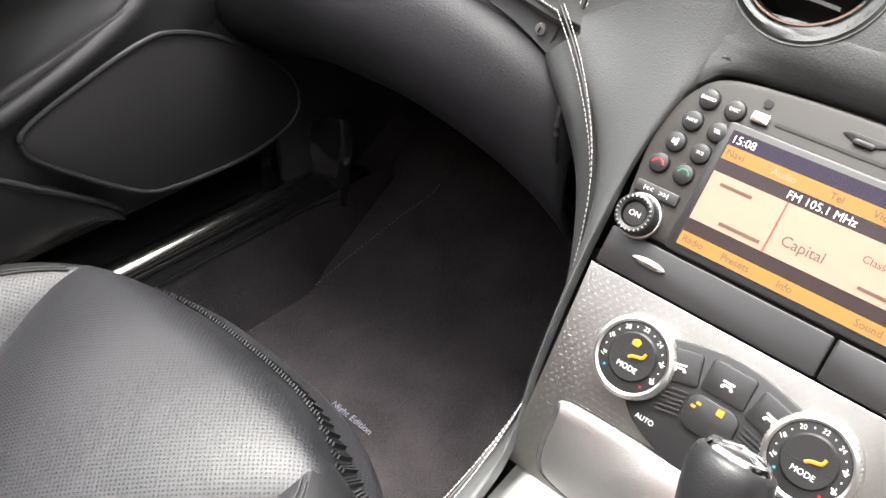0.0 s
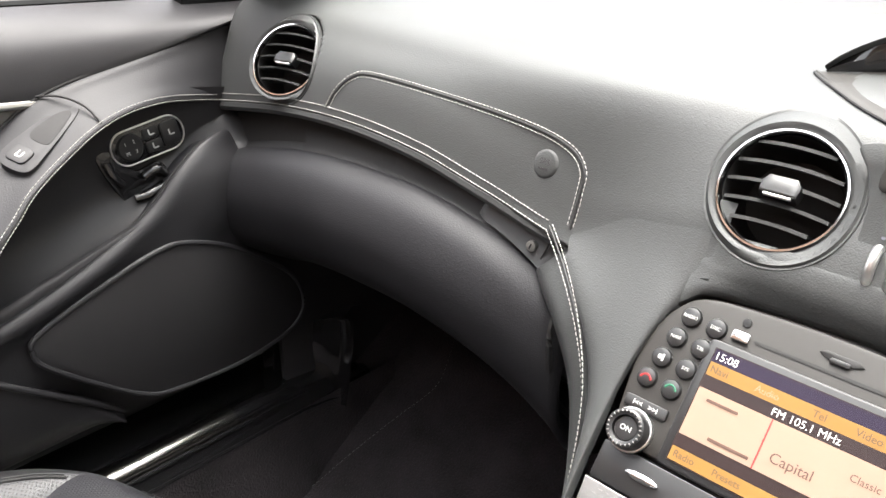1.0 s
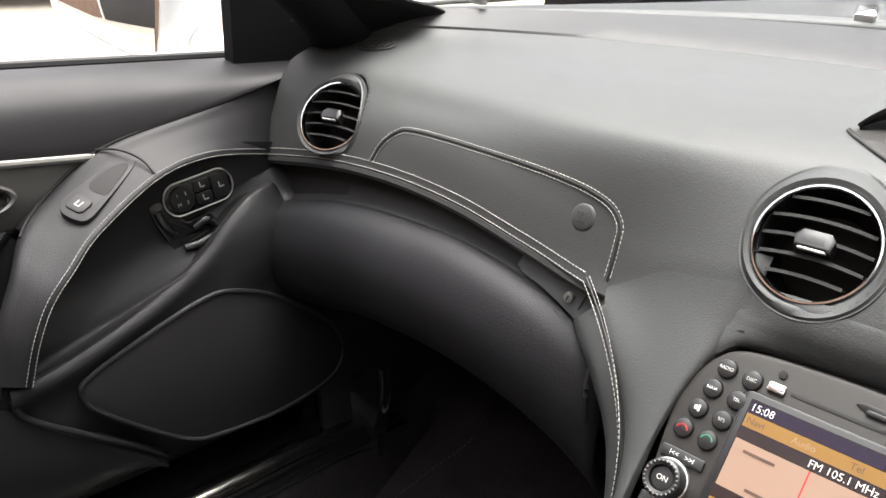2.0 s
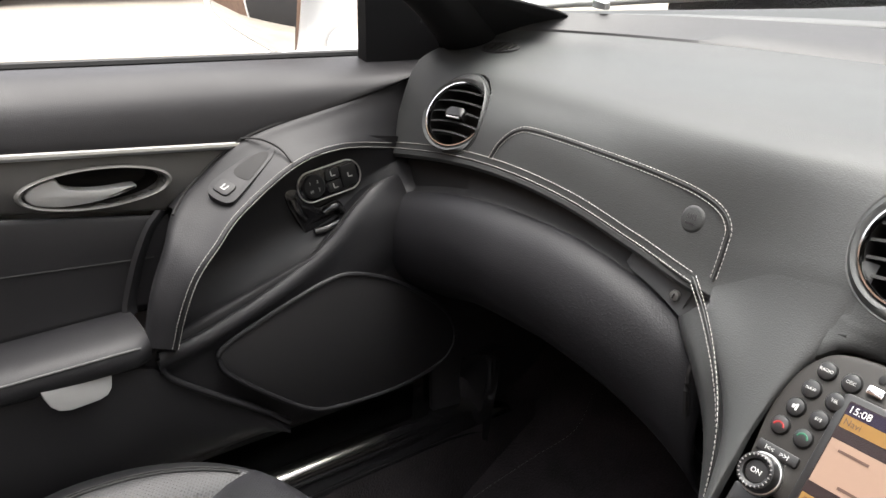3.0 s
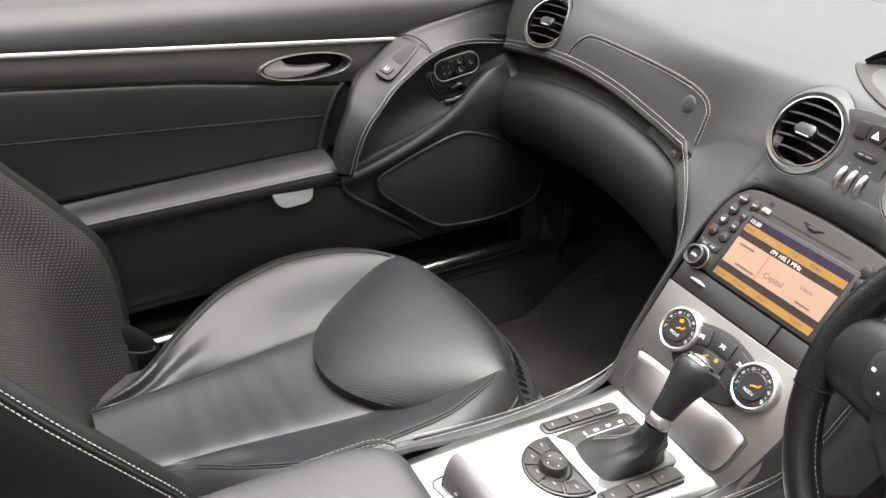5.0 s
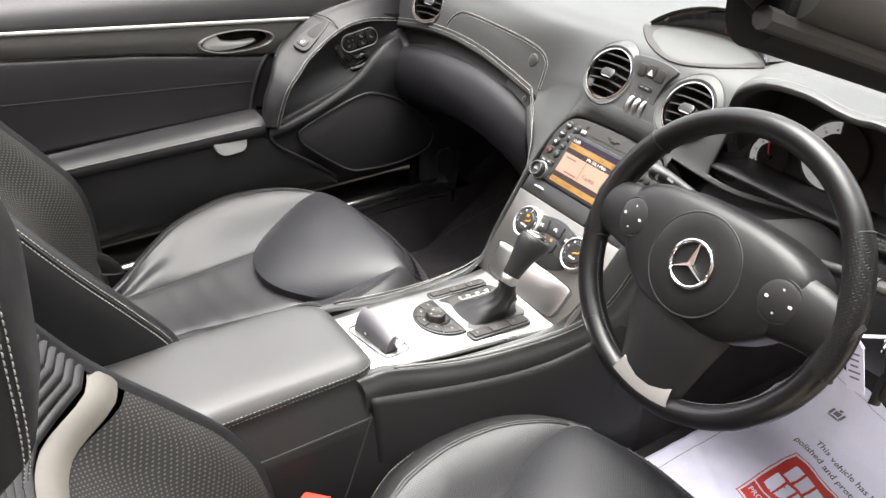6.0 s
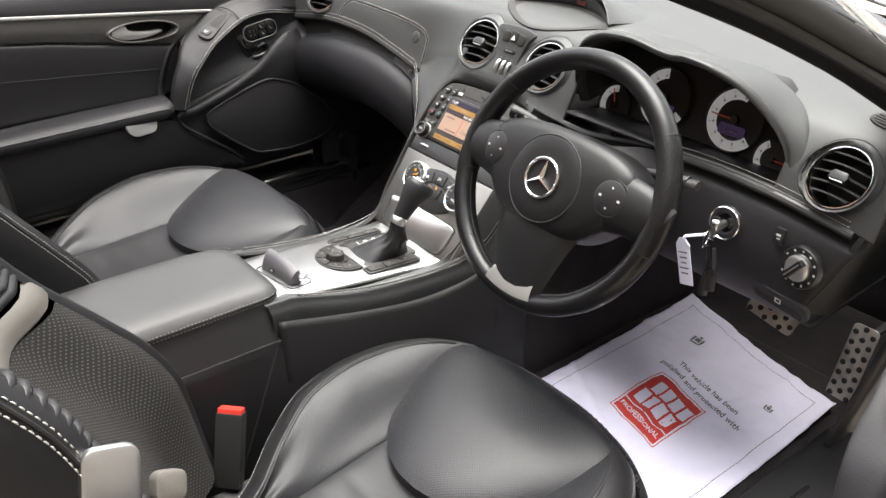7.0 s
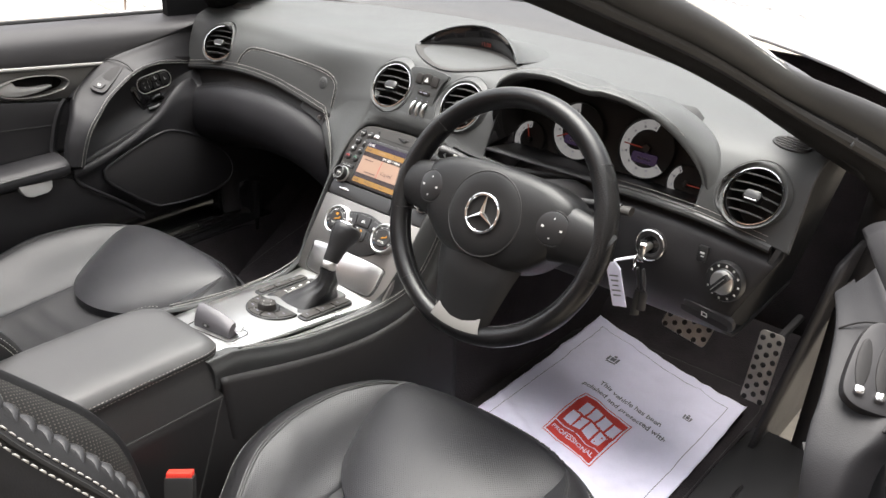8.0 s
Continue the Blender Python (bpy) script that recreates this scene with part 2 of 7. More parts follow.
def capped(rows, bm=None):
    """A closed skin: rings joined in a row, with both ends filled."""
    bm = bm or bmesh.new()
    vs = [[bm.verts.new(p) for p in r] for r in rows]
    k = len(vs[0])
    for i in range(len(vs) - 1):
        for j in range(k):
            bm.faces.new((vs[i][j], vs[i][(j + 1) % k], vs[i + 1][(j + 1) % k], vs[i + 1][j]))
    bm.faces.new(vs[0][::-1])
    bm.faces.new(vs[-1])
    return bm


def thick(ob, metres, offset=-1.0, out=None):
    """Gives a sheet thickness; out is the way that its outer face looks."""
    if out:
        me = ob.data
        if sum((p.normal * p.area for p in me.polygons), Vector()).dot(Vector(out)) < 0:
            me.flip_normals()
    s = ob.modifiers.new("thickness", "SOLIDIFY")
    s.thickness, s.offset, s.use_even_offset = metres, offset, False
    return ob


def tube(pts, r, seg=10, closed=False, flat=1.0, up=(0, 0, 1), bm=None):
    """A bar along points; r is a radius or a function of 0..1; flat squashes it along `up`."""
    bm = bm or bmesh.new()
    pts = [Vector(p) for p in pts]
    k, rings = len(pts), []
    for i, p in enumerate(pts):
        if closed:
            d = pts[(i + 1) % k] - pts[i - 1]
        else:
            d = pts[min(i + 1, k - 1)] - pts[max(i - 1, 0)]
        d.normalize()
        side = d.cross(Vector(up))
        side = side.normalized() if side.length > 1e-4 else d.orthogonal().normalized()
        nrm = side.cross(d)
        rad = r(i / max(1, k - 1)) if callable(r) else r
        rings.append([p + side * math.cos(a) * rad + nrm * math.sin(a) * rad * flat for a in (2 * math.pi * j / seg for j in range(seg))])
    if closed:
        vs = [[bm.verts.new(q) for q in ring] for ring in rings]
        for i in range(k):
            a, b = vs[i], vs[(i + 1) % k]
            for j in range(seg):
                bm.faces.new((a[j], a[(j + 1) % seg], b[(j + 1) % seg], b[j]))
        return bm
    return capped(rings, bm)


def lathe(profile, m, seg=40, bm=None, close=False):
    """A turned shape: profile of (radius, height) about the z axis of m."""
    bm = bm or bmesh.new()
    rows = [[m @ Vector((r * math.cos(a), r * math.sin(a), h)) for a in (2 * math.pi * j / seg for j in range(seg))] for r, h in profile]
    vs = [[bm.verts.new(p) for p in r] for r in rows]
    for i in range(len(vs) - 1):
        for j in range(seg):
            bm.faces.new((vs[i][j], vs[i][(j + 1) % seg], vs[i + 1][(j + 1) % seg], vs[i + 1][j]))
    if profile[0][0] > 0:
        if close:
            bm.faces.new(vs[0][::-1])
    if profile[-1][0] > 0:
        if close:
            bm.faces.new(vs[-1])
    bmesh.ops.remove_doubles(bm, verts=[v for r in (vs[0], vs[-1]) for v in r], dist=1e-6)
    return bm


def rrect(w, h, r, n=5, cx=0.0, cy=0.0):
    """A rounded rectangle's outline."""
    out = []
    for sx, sy, a0 in ((1, 1, 0), (-1, 1, 90), (-1, -1, 180), (1, -1, 270)):
        for j in range(n + 1):
            a = radians(a0 + 90 * j / n)
            out.append((cx + sx * (w / 2 - r) + r * math.cos(a), cy + sy * (h / 2 - r) + r * math.sin(a)))
    return out


def prism(outline, z0, z1, m, bevel=0.0, bm=None, dome=0.0):
    """A plate with the given outline in m's xy plane, from z0 to z1, its upper rim eased by `bevel`."""
    bm = bm or bmesh.new()
    outline = [(p[0], p[1]) for p in outline]
    c = Vector((sum(p[0] for p in outline) / len(outline), sum(p[1] for p in outline) / len(outline)))
    half = max((Vector(p) - c).length for p in outline)
    levels = [(0.0, z0), (0.0, z1 - bevel)]
    if bevel:
        levels += [(bevel * 0.3, z1 - bevel * 0.3), (bevel, z1)]
    rows = []
    k = len(outline)
    for inset, z in levels:
        ring = []
        for i, p in enumerate(outline):
            p = Vector(p)
            t = Vector(outline[(i + 1) % k]) - Vector(outline[i - 1])
            nrm = Vector((-t.y, t.x)).normalized()
            q = p + nrm * inset
            ring.append(m @ Vector((q.x, q.y, z)))
        rows.append(ring)
    if dome:
        for f in (0.8, 0.5, 0.2):
            rows.append([m @ Vector((c.x + (Vector(p) - c).x * f, c.y + (Vector(p) - c).y * f, z1 + dome * (1 - f * f))) for p in outline])
    return capped(rows, bm)


def box(w, d, h, m, bevel=0.002, bm=None):
    """A box centred on m with eased edges."""
    bm = bm or bmesh.new()
    r = bmesh.ops.create_cube(bm, size=1, matrix=m @ Matrix.Diagonal((w, d, h, 1)))
    if bevel:
        es = list({e for v in r["verts"] for e in v.link_edges})
        bmesh.ops.bevel(bm, geom=es, offset=min(bevel, 0.45 * min(w, d, h)), segments=2, affect="EDGES", profile=0.7)
    return bm


def stitches(name, curve, up, parent, material=None, step=0.0042, length=0.0033, r=0.00047, offset=0.0):
    """A row of thread stitches along a curve; up is a vector or a function of the place; offset shifts the row sideways."""
    verts, faces = [], []
    pts = [Vector(p) for p in curve]
    dist, acc = [0.0], 0.0
    for a, b in zip(pts, pts[1:]):
        acc += (b - a).length
        dist.append(acc)

    def place(s):
        i = max(0, min(len(pts) - 2, int(np.searchsorted(dist, s)) - 1))
        return pts[i].lerp(pts[i + 1], (s - dist[i]) / max(1e-9, dist[i + 1] - dist[i])), (pts[i + 1] - pts[i]).normalized()

    s = step / 2
    while s < acc - length:
        p, d = place(s)
        u = Vector(up(p) if callable(up) else up)
        side = d.cross(u).normalized()
        u = side.cross(d)
        p = p + side * offset
        k = len(verts)
        for f, w in ((-0.5, 0.4), (-0.25, 1.0), (0.25, 1.0), (0.5, 0.4)):
            c = p + d * length * f + u * r * (0.9 if w == 1.0 else 0.1)
            verts += [c + side * r * w, c + u * r * w, c - side * r * w, c - u * r * w]
        for a in range(3):
            for b in range(4):
                faces.append((k + 4 * a + b, k + 4 * a + (b + 1) % 4, k + 4 * a + 4 + (b + 1) % 4, k + 4 * a + 4 + b))
        s += step
    me = bpy.data.meshes.new(name)
    me.from_pydata(verts, [], faces)
    me.shade_smooth()
    me.materials.append(material or THREAD)
    ob = new(name, me)
    ob.parent = parent
    return tagged(ob, kind="stuff")


def words(name, text, m, size, material, parent, align="CENTER", depth=0.0002, shear=0.0, bold=0.0):
    """Lettering in the built-in font, flat in m's xy plane."""
    cu = bpy.data.curves.new(name, "FONT")
    cu.body, cu.size, cu.extrude, cu.align_x, cu.align_y, cu.shear = text, size, depth, align, "CENTER", shear
    cu.offset = bold
    cu.resolution_u = 3
    tmp = bpy.data.objects.new(name, cu)
    me = bpy.data.meshes.new_from_object(tmp)
    bpy.data.objects.remove(tmp)
    me.transform(m)
    me.materials.clear()
    me.materials.append(material)
    ob = new(name, me)
    ob.parent = parent
    return ob


def bars(name, rows, m, material, parent, bm=None):
    """Plain bars for marks that cannot be read: rows of (x, y, width, height)."""
    bm = bmesh.new()
    for x, y, w, h in rows:
        prism([(x - w / 2, y - h / 2), (x + w / 2, y - h / 2), (x + w / 2, y + h / 2), (x - w / 2, y + h / 2)], 0, 0.0003, m, 0, bm)
    return part(name, bm, material, parent, smooth=False)


def ring_pts(r, m, n=48, a0=0.0, a1=360.0, h=0.0):
    k = n if a1 - a0 >= 360 else n + 1
    return [m @ Vector((r * math.cos(radians(a0 + (a1 - a0) * i / n)), r * math.sin(radians(a0 + (a1 - a0) * i / n)), h)) for i in range(k)]

# ---- ground and surroundings ----
bm = bmesh.new()
sheet([[V(x, y, 0) for y in np.linspace(-400, 400, 9)] for x in np.linspace(-400, 400, 9)], bm=bm)
tagged(part("ground", bm, CONCRETE), "pale sunlit paved yard", "ground", kind="structure")


# ---- dashboard ----
DX = [-0.74, -0.722, -0.60, -0.50, -0.40, -0.316, -0.226, -0.15, -0.10, 0.0, 0.10, 0.15, 0.226, 0.40, 0.55, 0.678, 0.72]
DZ = [0.744, 0.749, 0.770, 0.777, 0.772, 0.757, 0.741, 0.754, 0.764, 0.768, 0.764, 0.755, 0.745, 0.770, 0.770, 0.755, 0.748]


def pad_edge(x):
    return smooth_at(DX, DZ, x)


def screen_base(x):
    return 0.55 - 0.55 * x * x - 0.60 * x**4


def dash_point(x, v):
    """The dashboard's skin: x across, v from 0 at its lower edge, over the face (to 0.5), to 1 at the windscreen."""
    e, f = pad_edge(x), screen_base(x)
    mid = math.exp(-((x / 0.25) ** 2))
    y0 = -0.023 * math.exp(-((x / 0.2) ** 4))
    c = 0.012 * mid
    s = [(y0, e), (y0 * 0.6 + 0.018, e + 0.045), (0.042, 0.846 + c), (0.072, 0.866 + c), (0.13, 0.879 + c * 0.7), (0.13 + (f - 0.13) * 0.42, 0.888), (f, 0.915)]
    t = v * 6
    i = min(5, int(t))
    t -= i
    b, d = Vector(s[i]), Vector(s[i + 1])
    bend = math.exp(-((x / 0.26) ** 6)) * (1 - 0.8 * math.exp(-((x / 0.085) ** 6)))
    a = Vector(s[i - 1]) if i else (b * 2 - d).lerp(b - Vector((0.042, 0.030)), bend)
    g = Vector(s[i + 2]) if i < 5 else d * 2 - b
    q = 0.5 * (2 * b + (d - a) * t + (2 * a - 5 * b + 4 * d - g) * t * t + (3 * b - a - 3 * d + g) * t**3)
    return V(x, q.x, q.y)


def dash_normal(x, v):
    return (dash_point(x + 0.002, v) - dash_point(x - 0.002, v)).cross(dash_point(x, min(1, v + 0.004)) - dash_point(x, max(0, v - 0.004))).normalized()


def on_dash(x, z, lift=0.0):
    """The place on the dashboard's face at height z."""
    lo, hi = 0.0, 0.75
    for _ in range(30):
        m = (lo + hi) / 2
        lo, hi = (m, hi) if dash_point(x, m).z < z else (lo, m)
    return dash_point(x, lo) + dash_normal(x, lo) * lift


VENTS = {"outer_left": (-0.613, 0.815), "centre_left": (-0.073, 0.828), "centre_right": (0.098, 0.825), "outer_right": (0.638, 0.811)}
BIN_X0, BIN_X1 = 0.165, 0.575


def dash_gap(c):
    for x, z in VENTS.values():
        if c.y < 0.075 and math.hypot(c.x - x, (c.z - z) / 0.88) < 0.0485:
            return True
    if abs(c.x) < 0.095 and c.z < pad_edge(c.x) + 0.018 and c.y < 0.05:
        return True
    reach = smooth_at([0.16, 0.20, 0.30, 0.36, 0.40, 0.455, 0.50, 0.54, 0.565], [0.080, 0.108, 0.112, 0.102, 0.110, 0.122, 0.088, 0.058, 0.045], c.x)
    return BIN_X0 + 0.01 < c.x < BIN_X1 - 0.012 and c.z > pad_edge(c.x) + 0.006 and c.y < reach


dashboard = thing("dashboard", "dark grey grained soft-touch dashboard with pale twin stitching", "dashboard")
rows = []
for i in range(421):
    x = -0.735 + 1.445 * i / 420
    rows.append([dash_point(x, j / 150) for j in range(151)])
upper = thick(part("upper_pad", sheet(rows, skip=dash_gap), DASHSKIN, dashboard), 0.006, out=(0, -0.5, 1))

# folded edge below the pad and the twin seam on it
roll = [V(x, 0.004 if abs(x) > 0.2 else 0.004, pad_edge(x) - 0.004) for x in np.linspace(-0.733, -0.222, 60)]
part("pad_roll", tube(roll, 0.006, 8), DASHSKIN, dashboard)
for off in (0.0035, -0.0035):
    stitches("stitching", [on_dash(x, pad_edge(x) + 0.006 + off, 0.0006) for x in np.linspace(-0.722, -0.246, 90)], (0, -1, 0.4), dashboard)
roll = [V(x, -0.001, pad_edge(x) - 0.004) for x in np.linspace(0.40, 0.684, 40)]
part("pad_roll", tube(roll, 0.006, 8), DASHSKIN, dashboard)
for off in (0.0035, -0.0035):
    stitches("stitching", [on_dash(x, pad_edge(x) + 0.007 + off, 0.0006) for x in np.linspace(0.40, 0.68, 60)], (0, -1, 0.4), dashboard)

# darker band with the demister slot along the windscreen
rows = [[dash_point(x, v) + V(0, 0, h) for v, h in ((0.880, -0.001), (0.884, 0.0025), (0.93, 0.003), (0.985, 0.003))] for x in np.linspace(-0.70, 0.68, 60)]
part("demister_band", sheet(rows), SOFT, dashboard)
part("end_panel", capped([[V(-0.706 - d, y, z) for y, z in ((0.012, 0.742), (0.016, 0.70), (0.03, 0.60), (0.09, 0.556), (0.30, 0.56), (0.30, 0.86), (0.13, 0.866), (0.07, 0.85), (0.036, 0.80))] for d in (0.0, 0.014)]), LIDSKIN, dashboard)

# outline of the airbag cover, sewn into the pad
cover = cat([(-0.530, 0.785), (-0.522, 0.803), (-0.505, 0.819), (-0.480, 0.825), (-0.40, 0.8245), (-0.30, 0.819), (-0.252, 0.811), (-0.232, 0.798), (-0.228, 0.780), (-0.227, 0.752)], 8)
groove = [on_dash(p.x, p.y, 0.0003) for p in [Vector((q[0], q[1])) for q in cover]]
part("cover_seam", tube(groove, 0.0013, 6), RUBBER, dashboard)
for off in (0.0032, -0.0026):
    stitches("stitching", [p for p in groove], (0, -0.9, 0.4), dashboard, offset=off)
srs = axes(on_dash(-0.268, 0.793, 0.0), (1, 0, 0), (0, 0.35, 0.93))
part("airbag_badge", lathe([(0.0, 0.0014), (0.0095, 0.0012), (0.0120, 0.0004), (0.0130, -0.001)], srs, 28), DASHSKIN, dashboard)
words("badge_lettering", "SRS", srs @ pose(0, 0.0015, 0.0013), 0.007, SOFT, dashboard)
bars("badge_mark", [(0, -0.0045, 0.010, 0.0016)], srs @ pose(0, 0, 0.0013), SOFT, dashboard)


def air_vent(x, z, turn, r0, lean):
    """A round air outlet of radius r0: soft flush rim, bright ring, deep bowl, five curved blades with a thumb tab; lean is how far it tips back."""
    c = on_dash(x, z)
    m = axes(c, (math.cos(radians(turn)), math.sin(radians(turn)), 0), (0, math.sin(radians(lean)), math.cos(radians(lean)))) @ Matrix.Diagonal((r0 / 0.0446, r0 / 0.0446, 1, 1))
    v = thing("air_vent", "round black dashboard air vent with a bright metal ring", "air vent", group="dashboard air vents")
    circle = lambda r, h: [m @ V(r * math.cos(q), r * math.sin(q), h) for q in (2 * math.pi * j / 64 for j in range(64))]
    rings = [[on_dash(p.x, p.z, lift) for p in circle(r, 0)] for r, lift in ((0.0590, -0.003), (0.0572, 0.0010), (0.0558, 0.0004), (0.0540, 0.0018))]
    rings += [circle(r, h) for r, h in ((0.0505, 0.0022), (0.0480, 0.0016), (0.0455, -0.0002), (0.0435, -0.004), (0.0425, -0.012))]
    part("flared_rim", sheet(rings, close_v=True), DASHSKIN, v)
    part("bright_ring", lathe([(0.0454, 0.0008), (0.0450, 0.0022), (0.0436, 0.0024), (0.0427, 0.0012), (0.0424, -0.006)], m, 64), CHROME, v, "bright metal ring")
    part("bowl", lathe([(0.0418, -0.003), (0.041, -0.03), (0.035, -0.045), (0.0, -0.047)], m, 40), DARK, v)
    for i in range(5):
        h = -0.029 + 0.0145 * i
        w = math.sqrt(max(0.0, 0.0402**2 - h * h))
        r = []
        for j in range(13):
            u = -w + 2 * w * j / 12
            bow = 0.004 * (1 - (u / 0.041) ** 2)
            r.append([m @ Vector((u, h + bow * 0.8 + dy, dz + bow)) for dy, dz in ((-0.0012, -0.002), (0.0016, -0.003), (0.0045, -0.020), (0.0025, -0.021))])
        part("blade", capped(r), BLADE, v)
    tab = [(-0.013, -0.007), (0.013, -0.007), (0.0145, 0.002), (0.010, 0.008), (-0.010, 0.008), (-0.0145, 0.002)]
    part("tab", prism(tab, -0.006, 0.0055, m @ pose(0, 0.0005, 0, -12), 0.002, dome=0.0012), KEYCAP, v)
    part("tab_edge", prism(rrect(0.020, 0.0020, 0.0009), 0.003, 0.0062, m @ pose(0, -0.0062, 0), 0.0003), SATIN, v, "silver line on the vent tab")
    return v


air_vent(*VENTS["outer_left"], 16, 0.0400, 36)
air_vent(*VENTS["centre_left"], 3, 0.0425, 33)
air_vent(*VENTS["centre_right"], 0, 0.0425, 33)
air_vent(*VENTS["outer_right"], -7, 0.0430, 34)


def side_vent(x, y, wide, deep, turn, cross):
    """An oval demister outlet set flush in the dashboard's top; cross turns its slats across it."""
    lo, hi = 0.35, 1.0
    for _ in range(24):
        mid = (lo + hi) / 2
        lo, hi = (mid, hi) if dash_point(x, mid).y < y else (lo, mid)
    up = dash_normal(x, lo)
    ax = V(math.cos(radians(turn)), math.sin(radians(turn)), 0)
    m = axes(dash_point(x, lo) + up * 0.001, ax - up * ax.dot(up), up.cross(ax))
    v = thing("demister_vent", "oval black side window demister vent with slats", "air vent", group="demister vents")
    k = 40
    ring = lambda f, h: [m @ Vector((wide * f * math.cos(q), deep * f * math.sin(q), h)) for q in (2 * math.pi * j / k for j in range(k))]
    part("oval_rim", sheet([ring(1.14, -0.003), ring(1.11, 0.0012), ring(1.03, 0.0020), ring(0.97, 0.0012), ring(0.93, -0.004)], close_v=True), SOFT, v)
    part("bowl", sheet([ring(0.97, 0.0012), ring(0.9, 0.0010), ring(0.02, 0.0008)], close_v=True), DARK, v)
    n = 5
    for i in range(n):
        u = (2 * (i + 0.5) / n - 1) * 0.92
        w = math.sqrt(max(0.05, 1 - u * u)) * 0.92
        if cross:
            part("slat", box(0.0030, 2 * w * deep, 0.003, m @ pose(u * wide, 0, 0.0016, 0, 20, 0), 0.0006), BEZEL, v)
        else:
            part("slat", box(2 * w * wide, 0.0022, 0.003, m @ pose(0, u * deep, 0.0016, 20, 0, 0), 0.0006), BEZEL, v)
    return v


side_vent(-0.655, 0.118, 0.024, 0.016, 14, True)
side_vent(0.652, 0.100, 0.027, 0.0165, -12, False)

# dark band under the pad, with the glovebox lock


def box_edge(x):
    return smooth_at([-0.74, -0.694, -0.60, -0.527, -0.45, -0.385, -0.303, -0.255, -0.219, -0.205], [0.689, 0.704, 0.728, 0.739, 0.743, 0.742, 0.728, 0.710, 0.686, 0.669], x)


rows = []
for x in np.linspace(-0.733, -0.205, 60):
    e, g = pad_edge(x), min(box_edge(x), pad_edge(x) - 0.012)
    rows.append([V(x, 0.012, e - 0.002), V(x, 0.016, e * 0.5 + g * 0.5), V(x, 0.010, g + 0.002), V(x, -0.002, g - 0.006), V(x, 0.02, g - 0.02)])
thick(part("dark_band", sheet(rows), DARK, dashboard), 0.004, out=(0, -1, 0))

glovebox = thing("glovebox", "rounded black leather-grained glovebox lid under the dashboard", "glovebox")
rows = []
for x in np.linspace(-0.726, -0.206, 56):
    g = box_edge(x)
    k = smooth_at([-0.726, -0.70, -0.5, -0.30, -0.235, -0.206], [0.25, 0.8, 1.0, 0.9, 0.65, 0.4], x)
    rows.append(cat([V(x, 0.018, g - 0.008), V(x, 0.006 - 0.012 * k, g - 0.004), V(x, -0.004 - 0.028 * k, g - 0.020), V(x, -0.008 - 0.038 * k, g - 0.062),
                     V(x, -0.004 - 0.028 * k, g - 0.110), V(x, 0.026, g - 0.150), V(x, 0.085, g - 0.176), V(x, 0.20, g - 0.185), V(x, 0.34, g - 0.17)], 5))
thick(part("lid", sheet(rows), LIDSKIN, glovebox), 0.008, out=(0, -1, -0.2))
seam = [V(-0.216, y, z) for y, z in ((0.012, 0.70), (-0.02, 0.692), (-0.028, 0.66), (-0.012, 0.60), (0.03, 0.55))]
part("lid_gap", tube(cat(seam, 6), 0.003, 6), DARK, glovebox)
rows = []
for x in np.linspace(-0.322, -0.236, 14):
    hi, lo = pad_edge(x) - 0.009, box_edge(x) + 0.0005
    ease = 0.004 * max(0.0, abs(x + 0.279) / 0.043 - 0.85) / 0.15
    rows.append([V(x, 0.0135 - 0.30 * (x + 0.322) * 0.2, hi - ease), V(x, 0.0085 - 0.03 * (x + 0.322), hi - 0.001 - ease), V(x, 0.0050 - 0.06 * (x + 0.322), (hi + lo) / 2), V(x, 0.0010 - 0.06 * (x + 0.322), lo + ease), V(x, 0.010, lo - 0.003 + ease)])
plate = thick(part("lock_plate", sheet(rows), COWL, glovebox, "satin grey lock plate"), 0.003, out=(0, -1, 0))
lock = axes((-0.262, 0.0008, (pad_edge(-0.262) + box_edge(-0.262)) / 2 - 0.004), (0.93, 0.0, -0.36), (0.0, 0.10, 0.99))
part("lock_barrel", lathe([(0.0, 0.0032), (0.0036, 0.0032), (0.0046, 0.0028), (0.0050, -0.001)], lock, 20), RIMPAINT, plate, "round silver lock barrel")
part("key_slot", box(0.0013, 0.005, 0.0006, lock @ pose(0, 0, 0.0034), 0), DARK, plate)
part("plate_split", box(0.0012, 0.026, 0.0012, lock @ pose(0.013, 0.0, 0.0004), 0), DARK, plate)

# ---- centre stack: one raked plane from the vents to the console ----
STACK = axes((0.003, -0.064, 0.703), (1, 0, 0), (0, 0.6, 0.8))
centre_stack = thing("centre_stack", "leather-sided centre stack flowing from dashboard to console", "centre stack")


